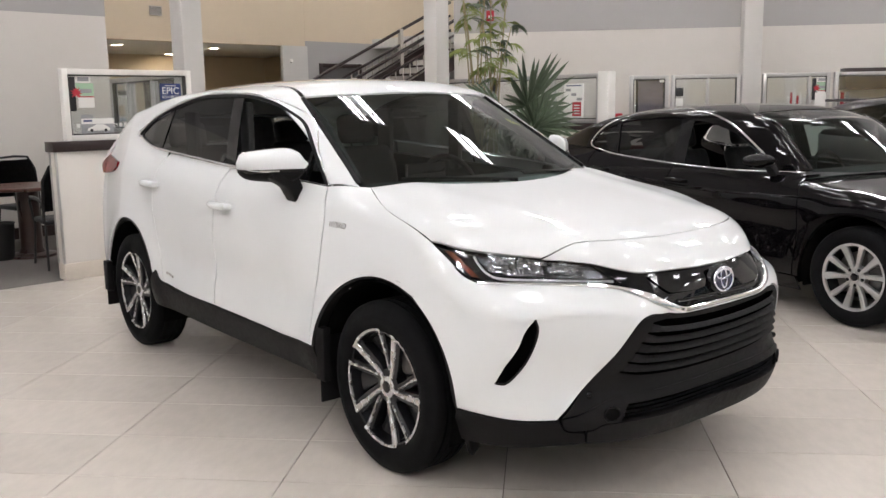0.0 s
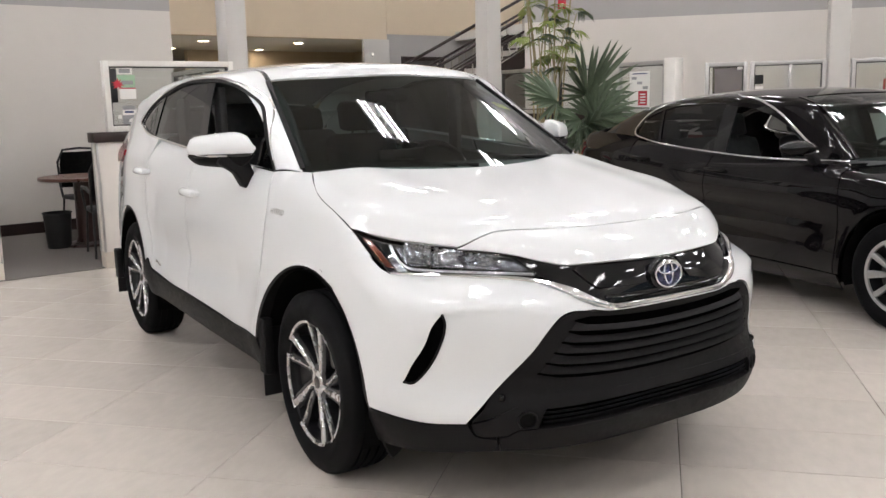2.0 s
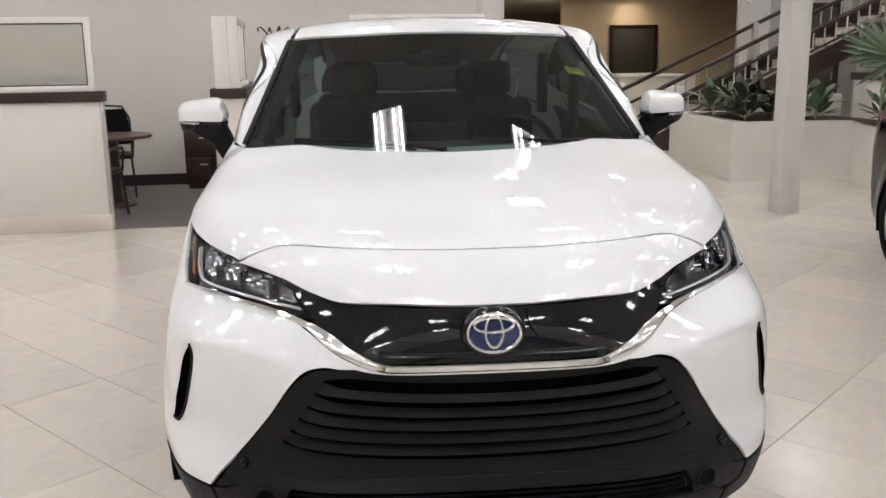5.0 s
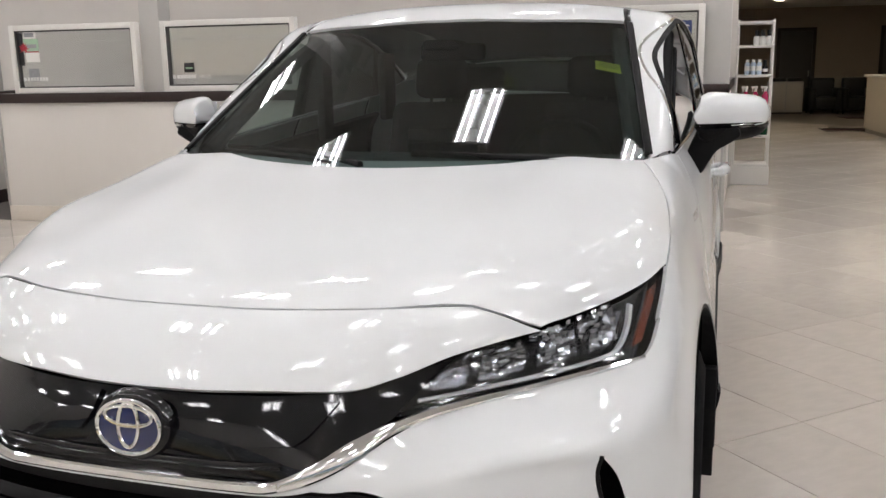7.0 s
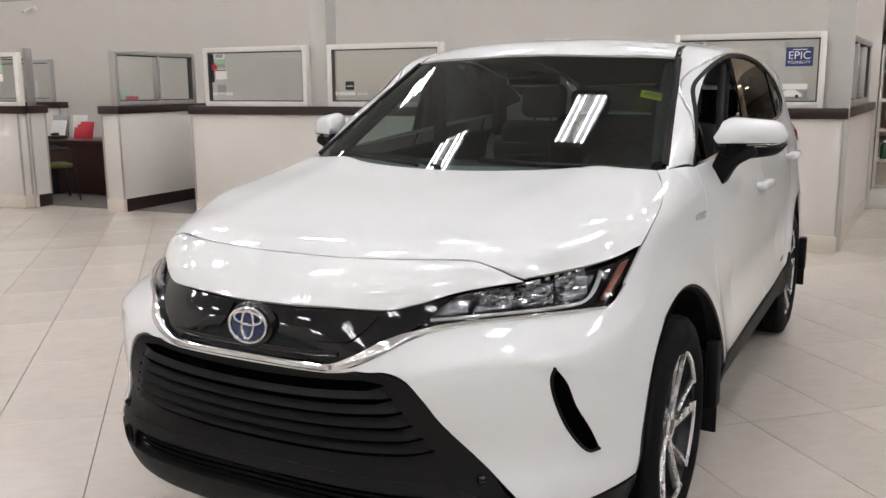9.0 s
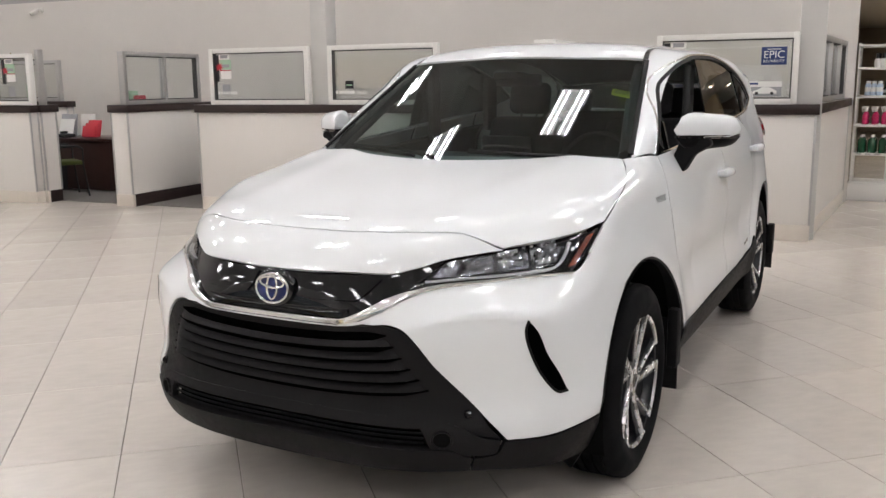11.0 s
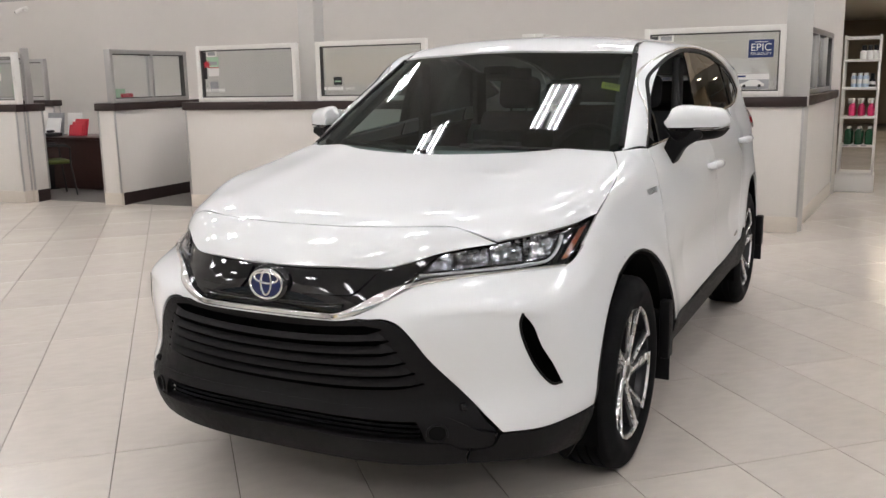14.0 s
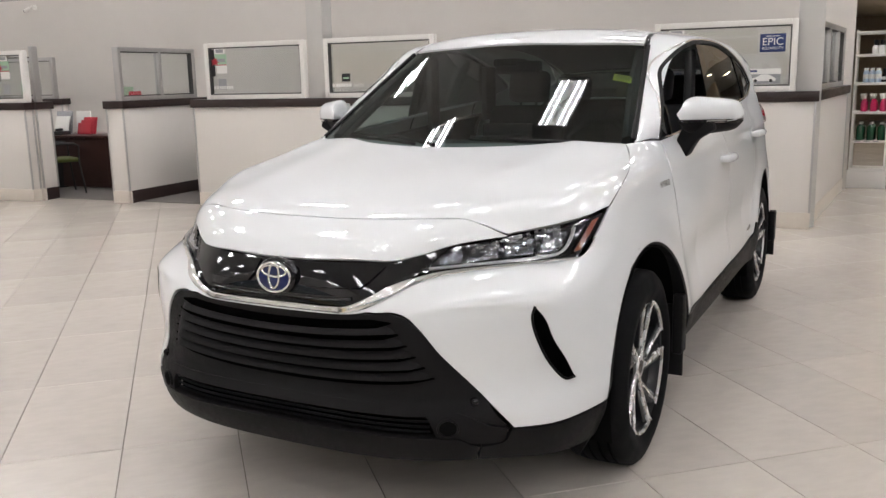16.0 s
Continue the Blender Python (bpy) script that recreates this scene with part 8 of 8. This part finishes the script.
cam_one = dome_camera(B @ pose(-12.15, 2.998, 2.72) @ Matrix.Scale(0.72, 4))
copy_thing(cam_one, B @ pose(6.75, 8.118, 2.47) @ Matrix.Scale(0.72, 4))
alarm = thing("fire_alarm", R @ pose(-1.62, 2.897, 2.86), "red fire alarm strobe with white lens on the wall", "fire alarm")
part("plate", box((-0.06, -0.05, -0.08), (0.06, 0, 0.08), 0.008), REDCARD, alarm)
part("lens", box((-0.03, -0.075, -0.05), (0.03, -0.05, 0.0), 0.008), PAPER, alarm)
vent = thing("wall_vent", B @ pose(3.62, 8.196, 3.24), "small grey air vent grille in the beige wall", "vent")
part("vent_frame", box((0, -0.012, 0), (0.26, 0, 0.02), 0.002), BALUSTER, vent)
part("vent_frame", box((0, -0.012, 0.16), (0.26, 0, 0.18), 0.002), BALUSTER, vent)
part("backing", box((0.005, -0.004, 0.02), (0.255, 0, 0.16)), DARKFRAME, vent)
for k in range(6):
    part("slat", box((0.005, -0.010, 0.026 + 0.022 * k), (0.255, -0.005, 0.038 + 0.022 * k)), BALUSTER, vent)


def hall_door(name, u0, u1, v, z1, open_dark=True):
    ob = finish(box((u0, v - 0.03, 0), (u0 + 0.09, v, z1), 0.004, m=B), name, WENGE)
    tagged(ob, "dark door with dark brown frame", "door", kind="structure")
    part("door_frame", box((u1 - 0.09, v - 0.03, 0), (u1, v, z1), 0.004, m=B), WENGE, ob)
    part("door_frame", box((u0 + 0.09, v - 0.03, z1 - 0.09), (u1 - 0.09, v, z1), 0.004, m=B), WENGE, ob)
    part("door_leaf", box((u0 + 0.09, v - 0.012, 0.01), (u1 - 0.09, v, z1 - 0.09), 0.003, m=B), DARKFRAME if open_dark else GREYPAPER, ob)
    part("handle", tube([B @ Vector((u1 - 0.16, v - 0.05, 0.95)), B @ Vector((u1 - 0.16, v - 0.05, 1.10))], 0.012, 8), ALUM, ob)


hall_door("door_1", 7.55, 8.75, 8.19, 2.43)
hall_door("door_2", 5.6, 6.9, 18.58, 2.25)
hall_door("door_3", 3.0, 4.0, 18.58, 2.25)
slab("hall_partition", (4.4, 12.5, 0), (9.0, 12.7, 2.78), BEIGE, B, "beige painted partition in the rear hall", "wall")
hall_door("door_4", 5.55, 6.75, 12.49, 2.2)


# ---- rear hall ----
def reception():
    ob = thing("reception_counter", B @ pose(3.63, 8.7, 0), "cream laminate reception counter in the rear hall", "counter")
    part("front_panel", box((0, 0, 0.08), (0.06, 2.45, 1.06), 0.006), COUNTER, ob)
    part("end_panel", box((0.06, 2.39, 0.08), (2.4, 2.45, 1.06), 0.006), COUNTER, ob)
    part("side_panel", box((0.06, 0, 0.08), (2.4, 0.06, 1.06), 0.006), COUNTER, ob)
    part("plinth", box((0.03, 0.03, 0), (2.38, 2.42, 0.08)), BALUSTER, ob)
    part("countertop", box((-0.05, -0.05, 1.06), (2.42, 2.50, 1.10), 0.008), FRAMEWHITE, ob)


reception()
broad = random.Random(11)
pot = thing("potted_plant", B @ pose(4.15, 10.9, 1.10), "small leafy green plant in a white pot on the counter", "plant")
part("pot", lathe([(0, 0.0), (0.07, 0.0), (0.09, 0.12), (0.08, 0.12), (0.06, 0.02), (0, 0.02)], 20, "Z"), FRAMEWHITE, pot)
bm = bmesh.new()
for k in range(26):
    a, el = k * 2.4, broad.uniform(0.2, 1.3)
    d = Vector((math.cos(a) * math.cos(el), math.sin(a) * math.cos(el), math.sin(el))) * broad.uniform(0.16, 0.28)
    blade(bm, (0, 0, 0.1), Vector((0, 0, 0.1)) + d, 0.06, Vector((-math.sin(a), math.cos(a), 0)), droop=0.06)
part("foliage", bm, LEAFYELLOW, pot)


def sofa(m, w):
    ob = thing("armchair", m, "black upholstered armchair in the rear hall", "armchair", "hall armchairs")
    part("seat", box((0.14, 0.0, 0.10), (w - 0.14, 0.62, 0.44), 0.05, seg=3), CHAIRBLACK, ob)
    part("backrest", box((0.10, 0.55, 0.10), (w - 0.10, 0.78, 0.92), 0.06, seg=3), CHAIRBLACK, ob)
    for x in (0, w - 0.16):
        part("armrest", box((x, 0.0, 0.08), (x + 0.16, 0.74, 0.66), 0.05, seg=3), CHAIRBLACK, ob)
    for x in (0.05, w - 0.09):
        for y in (0.05, 0.66):
            part("leg", cyl((x, y, 0), (x, y, 0.1), 0.02, n=8), CHAIRBLACK, ob)
    return ob


seat_one = sofa(B @ pose(3.72, 17.4, 0), 0.80)
copy_thing(seat_one, B @ pose(4.50, 17.35, 0))
cab = thing("low_cabinet", B @ pose(2.70, 17.4, 0), "low grey cabinet with black trays on top", "cabinet")
part("body", box((0, 0, 0.05), (0.85, 0.5, 0.84), 0.006), BANDPAINT, cab)
part("plinth", box((0.02, 0.02, 0), (0.83, 0.48, 0.05)), DARKFRAME, cab)
for k in range(2):
    part("drawer", box((0.02 + 0.42 * k, -0.012, 0.10), (0.41 + 0.42 * k, 0, 0.80), 0.004), BALUSTER, cab)
for k in range(2):
    finish_on(B @ pose(2.75 + 0.42 * k, 17.5, 0.842), "tray", box((0, 0, 0), (0.36, 0.3, 0.09), 0.008), CHAIRBLACK, "black tray on the low cabinet")
for k, (u0, u1, v0, v1) in enumerate(((3.0, 5.4, 11.32, 12.2), (4.2, 5.5, 15.4, 16.4))):
    tagged(finish(box((u0, v0, 0.001), (u1, v1, 0.012), 0.004, m=B), "floor_mat", DESKWOOD), "dark brown floor mat in the rear hall", "mat", "hall mats")
finish_on(B @ pose(4.95, 7.7, 0), "waste_box", box((0, 0, 0), (0.4, 0.35, 0.9), 0.01), FRAMEWHITE, "white box cabinet beside the stairs", "cabinet")
